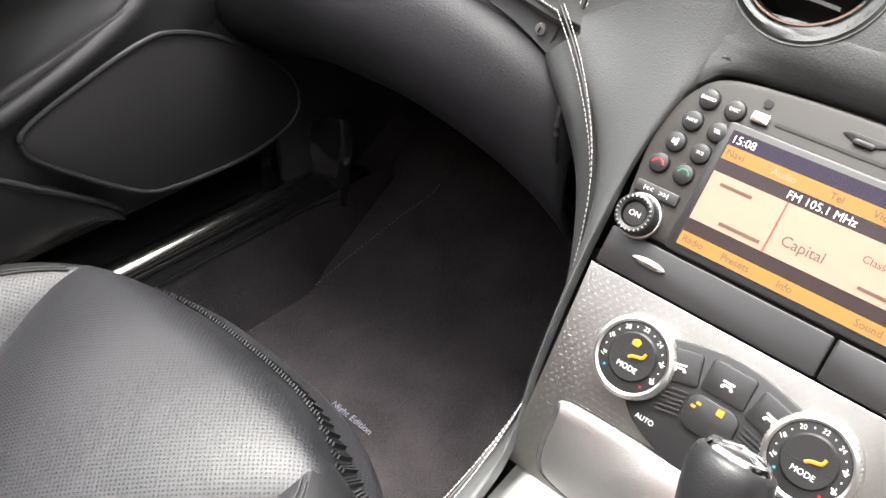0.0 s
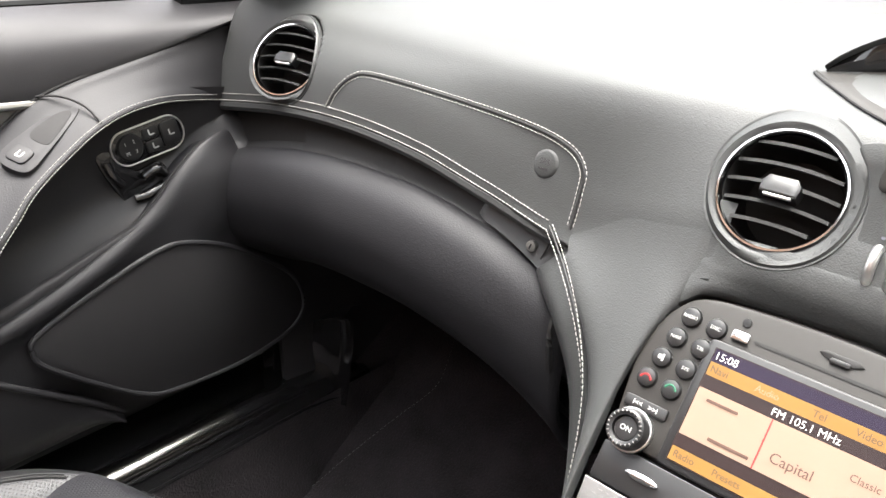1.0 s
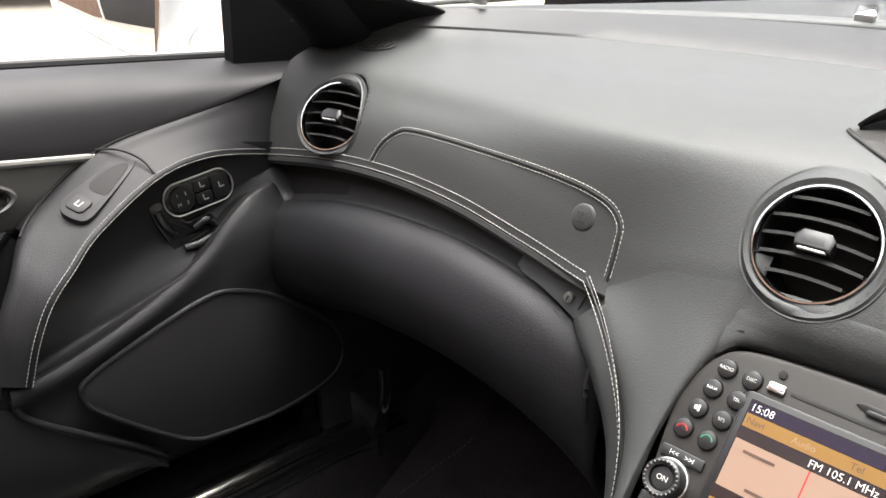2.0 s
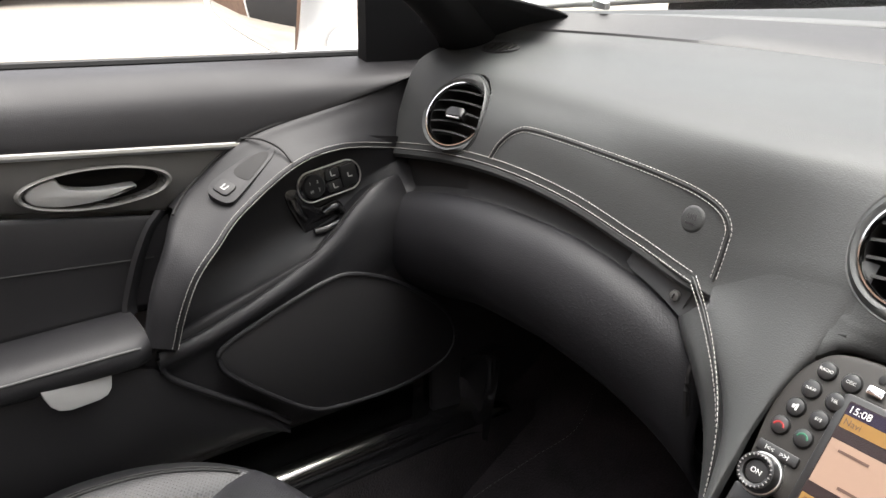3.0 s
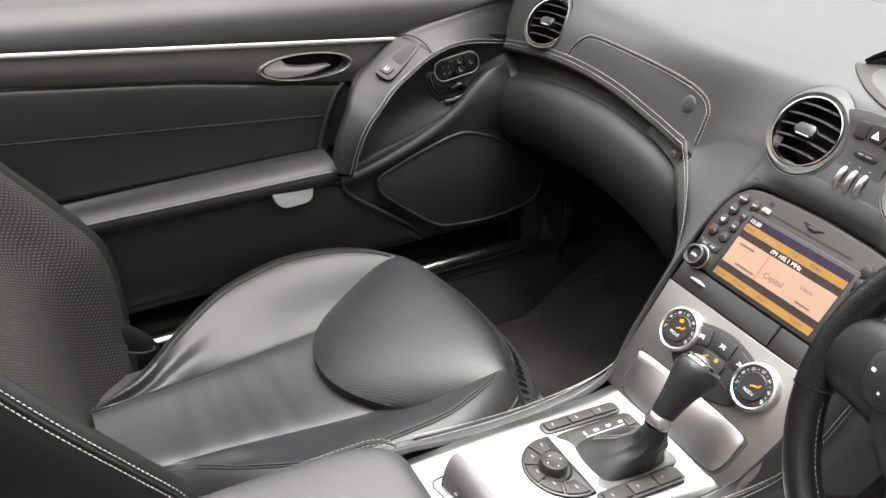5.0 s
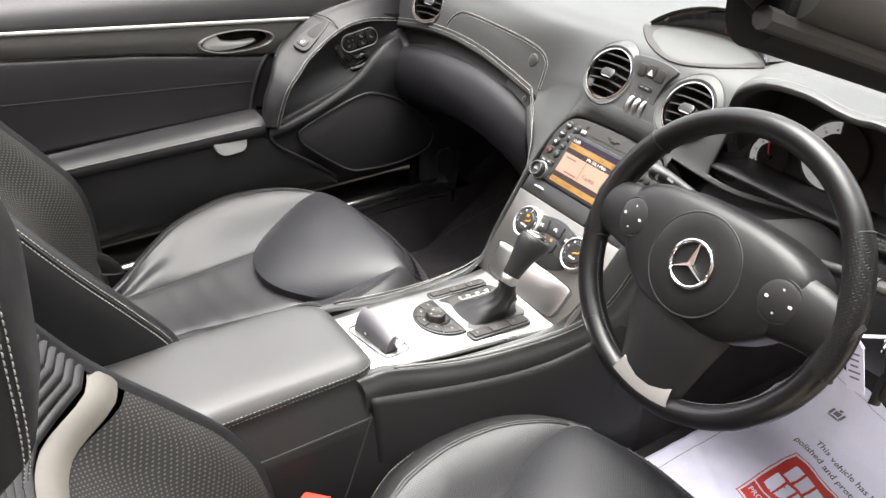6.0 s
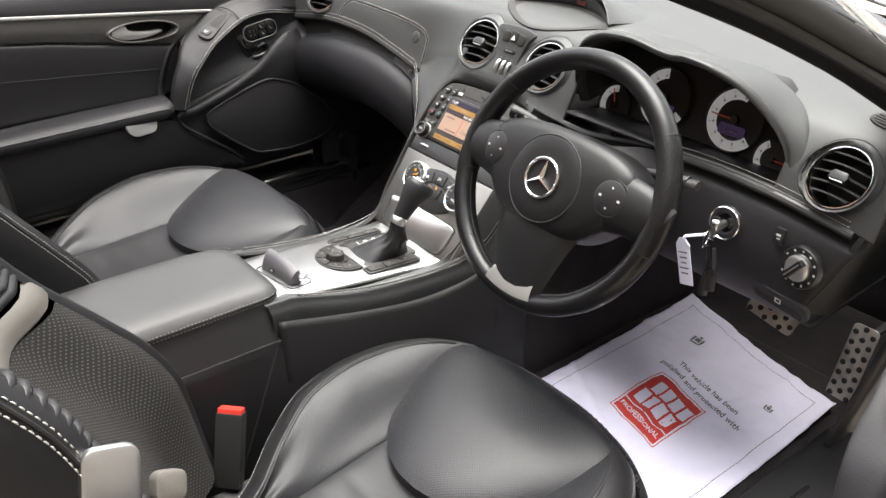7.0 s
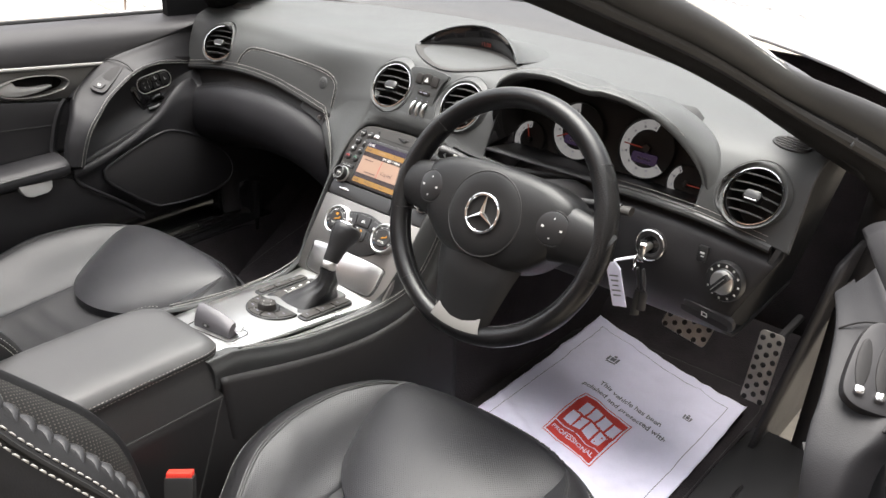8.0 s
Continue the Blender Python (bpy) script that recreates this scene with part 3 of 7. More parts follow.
def flank(s, side):
    """The padded flank beside the stack, at s from the dash (0) to the console (1): points from the panel's edge outwards."""
    z = [0.757, 0.715, 0.665, 0.610, 0.560, 0.530, 0.512, 0.505, 0.512, 0.536]
    u = s * 9
    i = min(8, int(u))
    k = [-0.24, -0.12] + [j / 9 for j in range(10)]
    tu, tv = on_dash(0.112, 0.806, -0.016), on_dash(0.206, 0.800, -0.016)
    tp, te = on_dash(0.112, 0.786, -0.0065), on_dash(0.214, 0.776, -0.0065)
    ex = smooth_at(k, [tv.x, te.x, 0.226, 0.183, 0.155, 0.142, 0.136, 0.129, 0.120, 0.111, 0.103, 0.092], s)
    ey = smooth_at(k, [tv.y, te.y, -0.0030, -0.038, -0.058, -0.077, -0.100, -0.128, -0.185, -0.270, -0.380, -0.500], s)
    ez = smooth_at(k, [tv.z, te.z, 0.741, 0.715, 0.678, 0.622, 0.563, 0.529, 0.511, 0.508, 0.518, 0.548], s)
    px = smooth_at(k, [tu.x, tp.x, 0.100, 0.122, 0.123, 0.121, 0.116, 0.108, 0.100, 0.092, 0.086, 0.077], s)
    py = smooth_at(k, [tu.y, tp.y, -0.0205, -0.052, -0.092, -0.133, -0.168, -0.193, -0.230, -0.300, -0.400, -0.505], s)
    pz = smooth_at(k, [tu.z, tp.z, 0.764, 0.722, 0.668, 0.613, 0.566, 0.534, 0.517, 0.515, 0.523, 0.551], s)
    a, e = V(px, py, pz), V(ex, ey, ez)
    k5 = min(1.0, max(0.0, s * 4))
    mid = (a + e) / 2 + V(0.002, -0.005, 0.004) * (k5 * min(1.0, (e - a).length / 0.05))
    kf = min(1.0, max(0.0, 1 - s / 0.62))
    kb = min(1.0, max(0.0, (s - 0.45) / 0.2))
    low = V(ex + 0.004 + 0.032 * kf + 0.004 * kb, ey + 0.006 * kf + 0.004, ez - 0.020 - 0.016 * kf)
    deep = V(ex + 0.004 + 0.046 * kf + 0.003 * kb, ey + 0.10 * kf + 0.004, ez - 0.11 + 0.062 * kb)
    out = [a - V(0, -0.004, 0.004), a + V(0.003, -0.001, 0.002), mid, e + V(0.001, -0.003, 0.003), e + V(0.004, 0.002, -0.006), low, deep]
    if s < 0:
        f = -s / 0.12
        out[0], out[1] = a + V(-0.004 * f, 0.004, 0), a + V(0.003, -0.001, 0.002) * (1 - f)
        out[3], out[4] = e + V(0.001, -0.003, 0.003) * (1 - f), e + V(0.004, 0.004 + 0.004 * f, -0.002)
        out[5], out[6] = e + V(0.006, 0.016, -0.004), e + V(0.006, 0.03, -0.006)
    return [V(p.x * side, p.y, p.z) for p in out]


for side in (-1, 1):
    s0 = 0.02 if side < 0 else 0.10
    rows = [cat(flank(s0 + (1 - s0) * j / 76, side), 5) for j in range(77)]
    rows.append([p + V(0, -0.045, 0.002) for p in rows[-1]])
    blend = []
    for up, lift in [(0.050 - 0.0049 * q, -0.0008 + 0.0002 * q) for q in range(11)] if side < 0 else ():
        r = []
        for i in range(len(rows[0])):
            x = -0.098 - 0.126 * min(1.0, i / 15)
            z = pad_edge(x) + up * min(1.0, (1.12 - i / 15) / 0.5) if i < 16 else pad_edge(x)
            r.append(on_dash(x, z, lift if 0 < i < 16 else -0.004))
        blend.append(r)
    grid = blend + rows
    first = [[p.copy() for p in r] for r in grid]
    for _ in range(45 if side < 0 else 0):
        old = [[p.copy() for p in r] for r in grid]
        for j in range(1, 32):
            w = 0.5 * min(1.0, (32 - j) / 10, (j / 13) ** 2)
            for i in range(1, 16):
                grid[j][i] = old[j][i].lerp((old[j - 1][i] + old[j + 1][i]) / 2, w)
    for r, o in zip(grid, first):
        for i in range(16, 21):
            r[i] = r[i] + (r[15] - o[15]) * (1 - (i - 15) / 6)
    rows = grid[len(blend):]
    part("padded_flank", sheet(grid), DASHSKIN, centre_stack)
    seam = []
    if side < 0:
        for x in np.linspace(-0.246, -0.229, 6):
            seam.append((on_dash(x, pad_edge(x) + 0.006, 0.0012), V(0, -0.9, 0.4)))
    for j in range(9 if side < 0 else 4, 76):
        q = 15 if j < 12 else 14 if j < 24 else 13
        p = rows[j][15].lerp(rows[j][12], min(1.0, max(0.0, (j - 8) / 24)) * 0.55)
        n = (rows[j][q + 1] - rows[j][q - 1]).cross(rows[j + 1][q] - rows[j - 1][q]).normalized()
        if n.dot(V(side * 0.2, -0.7, 0.6)) < 0:
            n.negate()
        seam.append((p + n * 0.0020, n))
    for _ in range(40):
        seam = [seam[0]] + [((a[0] + b[0] * 2 + c[0]) / 4, (a[1] + b[1] * 2 + c[1]).normalized()) for a, b, c in zip(seam, seam[1:], seam[2:])] + [seam[-1]]
    facing = lambda q: min(seam, key=lambda e: (e[0] - q).length_squared)[1]
    part("flank_seam", tube([p for p, n in seam], 0.0010, 6), RUBBER, centre_stack)
    for off in (0.0036, -0.0036):
        stitches("stitching", [p for p, n in seam], facing, centre_stack, offset=off)

bm = prism([(-0.119, -0.083), (0.119, -0.083), (0.119, -0.06), (0.125, 0.0), (0.124, 0.03), (0.112, 0.058), (0.09, 0.07), (0.0, 0.076), (-0.09, 0.07), (-0.112, 0.058), (-0.124, 0.03), (-0.125, 0.0), (-0.119, -0.06)], -0.05, -0.012, STACK, 0.004)
part("stack_core", bm, PLASTIC, centre_stack)

# radio and navigation unit
radio = thing("head_unit", "graphite car radio and navigation unit with a lit colour screen", "car radio")
face = cat([(-0.118, -0.052), (-0.124, 0.0), (-0.122, 0.026), (-0.112, 0.050), (-0.094, 0.064), (-0.05, 0.069), (0.0, 0.0705), (0.05, 0.069), (0.094, 0.064), (0.112, 0.050), (0.122, 0.026), (0.124, 0.0), (0.118, -0.052)], 4)
face = [(p.x, p.y) for p in [Vector((q[0], q[1], 0)) for q in face]][::-1]
part("fascia", prism(face, -0.02, 0.0, STACK, 0.004), BEZEL, radio)
part("screen_frame", prism(rrect(0.160, 0.092, 0.004, cy=-0.0065), 0.0005, 0.0022, STACK, 0.0015), KEYCAP, radio)
SCREEN = STACK @ pose(0.0, -0.0065, 0.0026)
screen = part("screen", prism(rrect(0.148, 0.082, 0.001), -0.002, 0.0, SCREEN), LCD_DARK, radio, "lit screen showing the radio page")


def strip(name, x0, x1, y0, y1, h, material):
    return part(name, prism([(x0, y0), (x1, y0), (x1, y1), (x0, y1)], 0, h, SCREEN), material, screen, smooth=False)


strip("top_bar", -0.073, 0.073, 0.031, 0.040, 0.0003, LCD_VIOLET)
strip("menu_bar", -0.073, 0.073, 0.0215, 0.031, 0.0003, LCD_AMBER)
strip("station_field", -0.073, 0.073, -0.0215, 0.0125, 0.0003, LCD_CREAM)
strip("softkey_bar", -0.073, 0.073, -0.040, -0.0305, 0.0003, LCD_AMBER)
strip("tuning_line", -0.0225, -0.0215, -0.0215, 0.0125, 0.0005, LEDRED)
for txt, x, y, s, mt in (("15:08", -0.064, 0.0355, 0.0075, LCD_WHITE), ("Navi", -0.065, 0.0262, 0.0068, LCD_INK), ("Audio", -0.032, 0.0262, 0.0066, LCD_CREAM), ("Tel", 0.002, 0.0262, 0.0068, LCD_INK), ("Video", 0.032, 0.0262, 0.0068, LCD_INK),
                         ("FM 105.1 MHz", -0.003, 0.0168, 0.0074, LCD_WHITE), ("Radio", -0.063, -0.0352, 0.0066, LCD_INK), ("Presets", -0.033, -0.0352, 0.0066, LCD_INK),
                         ("Info", 0.000, -0.0352, 0.0066, LCD_INK), ("Sound", 0.052, -0.0352, 0.0066, LCD_INK)):
    words("screen_lettering", txt, SCREEN @ pose(x, y, 0.0004), s, mt, screen, depth=0.0001)
for x, y, w, h in ((-0.054, 0.006, 0.022, 0.0020), (-0.040, -0.017, 0.028, 0.0022), (0.046, -0.0165, 0.020, 0.0020)):
    bars("screen_mark", [(x, y, w, h)], SCREEN @ pose(0, 0, 0.0003), LCD_INK, screen)
for txt, x, y, sz in (("Capital", -0.001, -0.010, 0.0098), ("Classic", 0.040, 0.000, 0.0066)):
    words("screen_lettering", txt, SCREEN @ pose(x, y, 0.0004), sz, LCD_INK, screen, depth=0.0001)


def round_key(x, u, txt, material=None, size=0.0034):
    k = part("round_key", lathe([(0.0, 0.0028), (0.004, 0.0026), (0.0064, 0.0018), (0.0074, 0.0), (0.0076, -0.002)], STACK @ pose(x, u, 0.0004), 24), KEYCAP, radio)
    if txt:
        words("key_lettering", txt, STACK @ pose(x, u, 0.0031), size, material or INK, k, depth=0.0001)
    return k


for i, (a, b) in enumerate((("RADIO", "DISC"), ("NAVI", "TEL"), ("", "SYS"), ("", ""))):
    u = 0.047 - 0.0168 * i
    xa, xb = -0.0985 - 0.0037 * i, -0.0795 - 0.0037 * i
    ka, kb = round_key(xa, u, a), round_key(xb, u - 0.001, b)
    if i == 2:
        bars("mute_symbol", [(xa - 0.001, u, 0.002, 0.003), (xa + 0.0015, u, 0.0015, 0.005)], STACK @ pose(0, 0, 0.003), INK, ka)
    if i == 3:
        for kx, ob, mt in ((xa, ka, LEDRED), (xb, kb, GREEN)):
            part("handset_symbol", tube([STACK @ Vector((kx + 0.0042 * math.cos(radians(a)), u - 0.003 + 0.005 * math.sin(radians(a)), 0.0026)) for a in range(20, 161, 20)], 0.0009, 6), mt, ob)
part("skip_key", prism(rrect(0.033, 0.0085, 0.002), -0.001, 0.002, STACK @ pose(-0.1015, -0.0225, 0.0003), 0.001), KEYCAP, radio)
words("key_lettering", "I<<   >>I", STACK @ pose(-0.1015, -0.0225, 0.0024), 0.0052, INK, radio, depth=0.0001)
KNOB = STACK @ pose(-0.1045, -0.0415, 0)


def knob_at(m, txt):
    k = part("volume_knob", lathe([(0.0, 0.0105), (0.008, 0.010), (0.0088, 0.0085), (0.0092, 0.0125), (0.0118, 0.0135), (0.0135, 0.0125), (0.0145, 0.006), (0.0148, -0.001)], m, 40), KEYCAP, radio)
    part("bright_ring", lathe([(0.0147, 0.003), (0.0157, 0.0028), (0.0162, 0.001), (0.0162, -0.002)], m, 40), SATIN, k, "bright ring")
    for i in range(24):
        a = 2 * math.pi * i / 24
        part("grip_dot", box(0.0007, 0.0014, 0.0008, m @ pose(0.0118 * math.cos(a), 0.0118 * math.sin(a), 0.0135, 0, 0, math.degrees(a) + 90), 0), SATIN, k)
    if txt:
        words("key_lettering", txt, m @ pose(0, 0, 0.0106), 0.0055, INK, k, depth=0.0001)


knob_at(KNOB, "ON")
knob_at(STACK @ pose(0.1045, -0.0415, 0), "")
for i in range(4):
    for j in range(3):
        round_key(0.081 + 0.0132 * j + 0.002 * i, 0.044 - 0.0165 * i, "")
part("eject_key", prism(rrect(0.012, 0.007, 0.0015), -0.001, 0.002, STACK @ pose(-0.0625, 0.0472, 0.0003), 0.0008), CHROME, radio, "bright eject key")
part("sensor_dot", lathe([(0.0, 0.001), (0.003, 0.0008), (0.0034, -0.001)], STACK @ pose(-0.0625, 0.0575, 0), 16), KEYCAP, radio)
part("disc_slot", box(0.112, 0.0022, 0.001, STACK @ pose(0.003, 0.0475, 0.0), 0), DARK, radio, "thin dark disc slot")
part("card_slot", prism([(-0.014, 0.0), (-0.010, 0.0025), (0.010, 0.0025), (0.014, 0.0), (0.006, -0.003), (-0.006, -0.003)][::-1], -0.001, 0.001, STACK @ pose(0.0, 0.0575, 0.0), 0.0003), DARK, radio)
part("card_lip", prism(rrect(0.013, 0.0035, 0.0015), 0.0, 0.002, STACK @ pose(0.0, 0.0550, 0.0), 0.0006), KEYCAP, radio)

# rolled brow from the dash down to the radio's top edge
arc = [(p.x, p.y) for p in cat([V(-0.112, 0.050, 0), V(-0.094, 0.064, 0), V(-0.05, 0.069, 0), V(0.0, 0.0705, 0), V(0.05, 0.069, 0), V(0.094, 0.064, 0), V(0.112, 0.050, 0)], 6)]
rows = []
for x, u in arc:
    low = STACK @ V(x, u + 0.0035, 0.0)
    n, k = V(0, -0.8, 0.6), min(1.0, max(0.0, (0.097 - abs(x)) / 0.030))
    flush = 0.0004 - 0.0030 * (1 - min(1.0, max(0.0, (0.112 - abs(x)) / 0.011)))
    e = pad_edge(x + 0.003)
    rows.append(cat([on_dash(x + 0.003, e + 0.030, flush - 0.0015), on_dash(x + 0.003, e + 0.024, flush), on_dash(x + 0.003, e + 0.017, flush), on_dash(x + 0.003, e + 0.011) + n * (0.0003 - 0.0011 * k), on_dash(x + 0.003, e + 0.005) + n * (0.0003 - 0.0048 * k), low - n * 0.0085 * k, low - n * 0.02], 4))
part("brow", sheet(rows), DASHSKIN, centre_stack)

# drawer strip below the radio
tray = thing("storage_drawer", "slim satin black drawer front with a chrome pull", "drawer")
part("drawer_front", prism(rrect(0.158, 0.028, 0.002), -0.02, 0.0005, STACK @ pose(-0.040, -0.0685, 0), 0.0015), KEYCAP, tray)
part("drawer_front", prism(rrect(0.078, 0.028, 0.002), -0.02, 0.0005, STACK @ pose(0.0795, -0.0685, 0), 0.0015), KEYCAP, tray)
part("pull", prism([(0.0125 * math.cos(a), 0.0032 * math.sin(a)) for a in (2 * math.pi * i / 24 for i in range(24))], 0.0, 0.0022, STACK @ pose(-0.083, -0.0675, 0.0005), 0.0008, dome=0.001), CHROME, tray, "oval chrome pull")

# climate panel
climate = thing("climate_panel", "woven aluminium climate control panel with two rotary dials", "climate control")
low = [(-0.121, -0.0835), (-0.117, -0.155), (-0.112, -0.236), (0.112, -0.236), (0.117, -0.155), (0.121, -0.0835)]
part("panel", prism(low, -0.03, 0.0, STACK, 0.0015), ALU, climate)
hood = cat([(-0.062, -0.112), (-0.04, -0.101), (0.0, -0.094), (0.04, -0.101), (0.062, -0.112), (0.066, -0.13), (0.05, -0.158), (0.02, -0.172), (0, -0.174), (-0.02, -0.172), (-0.05, -0.158), (-0.066, -0.13)], 4, True)
pod = part("key_pod", prism([(p.x, p.y) for p in [Vector((q[0], q[1], 0)) for q in hood]][::-1], 0.0, 0.004, STACK, 0.0015), KEYCAP, climate)


def dial(x, u, warm):
    m = STACK @ pose(x, u, 0.001)
    d = part("temperature_dial", lathe([(0.0, 0.010), (0.0155, 0.0105), (0.0165, 0.0095), (0.0168, 0.009), (0.0235, 0.0085), (0.0238, 0.004)], m, 48), KEYCAP, climate)
    part("silver_rim", lathe([(0.0236, 0.0095), (0.0252, 0.0105), (0.0272, 0.0095), (0.0285, 0.003), (0.0290, -0.001)], m, 64), SATIN, d, "knurled silver rim")
    for i in range(60):
        a = 6 * i
        part("knurl", box(0.0012, 0.0016, 0.006, m @ pose(0.0276 * math.cos(radians(a)), 0.0276 * math.sin(radians(a)), 0.005, 0, 0, a), 0), SATIN, d)
    for i, num in enumerate((16, 18, 20, 22, 24, 26, 28)):
        a = 200 - 37 * i
        words("dial_number", str(num), m @ pose(0.0200 * math.cos(radians(a)), 0.0200 * math.sin(radians(a)), 0.0090, 0, 0, (a - 90) * 0.6), 0.0044, INK, d, depth=0.0001)
        if i < 6:
            b = a - 18.5
            bars("dial_dot", [(0, 0, 0.0009, 0.0009)], m @ pose(0.0200 * math.cos(radians(b)), 0.0200 * math.sin(radians(b)), 0.0089), INK, d)
    bars("cold_mark", [(0, 0, 0.0016, 0.0014)], m @ pose(0.0200 * math.cos(radians(222)), 0.0200 * math.sin(radians(222)), 0.0089), BLUE, d)
    bars("hot_mark", [(0, 0, 0.0016, 0.0014)], m @ pose(0.0200 * math.cos(radians(-47)), 0.0200 * math.sin(radians(-47)), 0.0089), LEDRED, d)
    bars("split_line", [(0, -0.002, 0.030, 0.0005)], m @ pose(0, 0, 0.0104), DARK, d)
    words("key_lettering", "MODE", m @ pose(0, -0.0075, 0.0106), 0.0052, INK, d, depth=0.0001)
    seat = part("seated_symbol", tube(cat([m @ Vector(p) for p in ((0.008, 0.006, 0.0108), (0.0065, 0.0025, 0.0108), (0.001, 0.001, 0.0108), (-0.002, -0.001, 0.0108))], 4), 0.0011, 6), AMBER, d, "lit amber air flow symbol")
    if warm:
        part("demist_symbol", prism([(-0.004, 0.0075), (0.001, 0.0075), (0.002, 0.011), (-0.001, 0.0125), (-0.004, 0.011)], 0.0104, 0.0109, m), AMBER, d, "lit amber demist symbol")


dial(-0.0605, -0.1255, True)
dial(0.0605, -0.1255, False)
for x, w, rot in ((-0.031, 0.026, 14), (0.0, 0.03, 0), (0.031, 0.026, -14)):
    k = part("pod_key", prism(rrect(w, 0.022, 0.003), 0.003, 0.0062, STACK @ pose(x, -0.1105 - abs(x) * 0.16, 0, 0, 0, rot), 0.0012), KEYCAP, pod)
    bars("key_symbol", [(0, 0.001, 0.008, 0.0012), (0, -0.0012, 0.006, 0.0012), (-0.003, -0.0026, 0.0018, 0.0016), (0.003, -0.0026, 0.0018, 0.0016)], STACK @ pose(x, -0.1105 - abs(x) * 0.16, 0.0063, 0, 0, rot), INK, k)
for s in (-1, 1):
    for i in range(6):
        part("louvre", box(0.015, 0.0011, 0.0022, STACK @ pose(s * 0.0265, -0.130 - 0.0031 * i, 0.0046, 0, 0, s * -12), 0), DARK, pod)
fan = part("fan_key", prism(rrect(0.034, 0.024, 0.008), 0.003, 0.0068, STACK @ pose(0, -0.136, 0), 0.0015), KEYCAP, pod)
bars("fan_symbol", [(-0.010, 0.006, 0.003, 0.0018), (-0.0125, 0.003, 0.003, 0.0018), (0.004, 0.0075, 0.0045, 0.0045)], STACK @ pose(0, -0.136, 0.0069), AMBER, fan)
words("key_lettering", "AUTO", STACK @ pose(-0.036, -0.158, 0.0043), 0.0048, INK, pod, depth=0.0001)
flap = cat([(-0.092, -0.178), (-0.06, -0.1745), (0.0, -0.1735), (0.06, -0.1745), (0.084, -0.178), (0.086, -0.19), (0.082, -0.222), (0.066, -0.232), (0.0, -0.233), (-0.066, -0.232), (-0.086, -0.222), (-0.09, -0.19)], 4, True)
flap = [(p.x, p.y) for p in [Vector((q[0], q[1], 0)) for q in flap]][::-1]
part("flap_gap", prism([(x * 1.05, y * 1.035 + 0.0072) for x, y in flap], 0.0, 0.0006, STACK), DARK, climate)
part("ashtray_flap", prism(flap, 0.0, 0.0032, STACK, 0.0015), ALU_TOP, climate, "bright aluminium storage flap")

# switch cluster between the centre vents
switches = thing("switch_cluster", "row of dashboard switches between the round centre vents", "switch")
SW = axes(on_dash(0.012, 0.822), (1, 0, 0), (0, 0.40, 0.92))
part("plate", prism(cat([V(x, y, 0) for x, y in ((-0.05, -0.052), (-0.034, -0.03), (-0.028, 0.0), (-0.034, 0.03), (-0.045, 0.05), (0.0, 0.056), (0.045, 0.05), (0.034, 0.03), (0.028, 0.0), (0.034, -0.03), (0.05, -0.052), (0.0, -0.056))], 4, True)[::-1], -0.004, 0.0022, SW, 0.0015), DASHSKIN, switches)
for x, w in ((-0.019, 0.017), (0.0, 0.019), (0.019, 0.017)):
    k = part("push_key", prism(rrect(w, 0.020, 0.005), 0.0, 0.0038, SW @ pose(x, 0.036 - abs(x) * 0.12, 0), 0.0012, dome=0.0006), BEZEL, switches)
    if x == 0:
        part("triangle_symbol", prism([(-0.005, -0.004), (0.005, -0.004), (0, 0.005)], 0.0036, 0.0046, SW @ pose(0, 0.034, 0)), INK, k, "pale warning triangle")
part("lamp_window", prism(rrect(0.030, 0.009, 0.0044), 0.0, 0.0034, SW @ pose(0, 0.010, 0), 0.001), BEZEL, switches)
bars("airbag_lamp", [(-0.006, 0, 0.006, 0.002), (0.004, 0, 0.008, 0.002)], SW @ pose(0, 0.010, 0.0035), GREYPRINT, switches)
for i in (-1, 0, 1):
    part("rocker_well", prism(rrect(0.0088, 0.027, 0.004), 0.001, 0.0028, SW @ pose(0.0135 * i, -0.022, 0), 0.0004), DARK, switches)
    r = part("rocker", tube([SW @ Vector((0.0135 * i, -0.022 + 0.0115 * math.sin(a), 0.002 + 0.0065 * math.cos(a))) for a in np.linspace(-1.45, 1.45, 12)], 0.0034, 10, up=(1, 0, 0), flat=1.0), SATIN, switches, "bright silver rocker switch")
    bars("rocker_mark", [(0.0135 * i, -0.0035, 0.0025, 0.0018)], SW @ pose(0, 0, 0.0024), GREYPRINT, switches)

# clock display under its own hood on top
clock = thing("display_hood", "low oval hood with a dark clock display on the dash", "display")
us = [float(u) for u in np.linspace(-0.985, 0.985, 41)]
lens = lambda u: max(0.0, 1 - u * u)


def dash_top(x, y):
    """The height of the dashboard's top at x, y."""
    lo, hi = 0.35, 1.0
    for _ in range(24):
        m = (lo + hi) / 2
        lo, hi = (m, hi) if dash_point(x, m).y < y else (lo, m)
    return dash_point(x, lo).z


def on_top(x, y, lift):
    return V(x, y, dash_top(x, y) + lift)


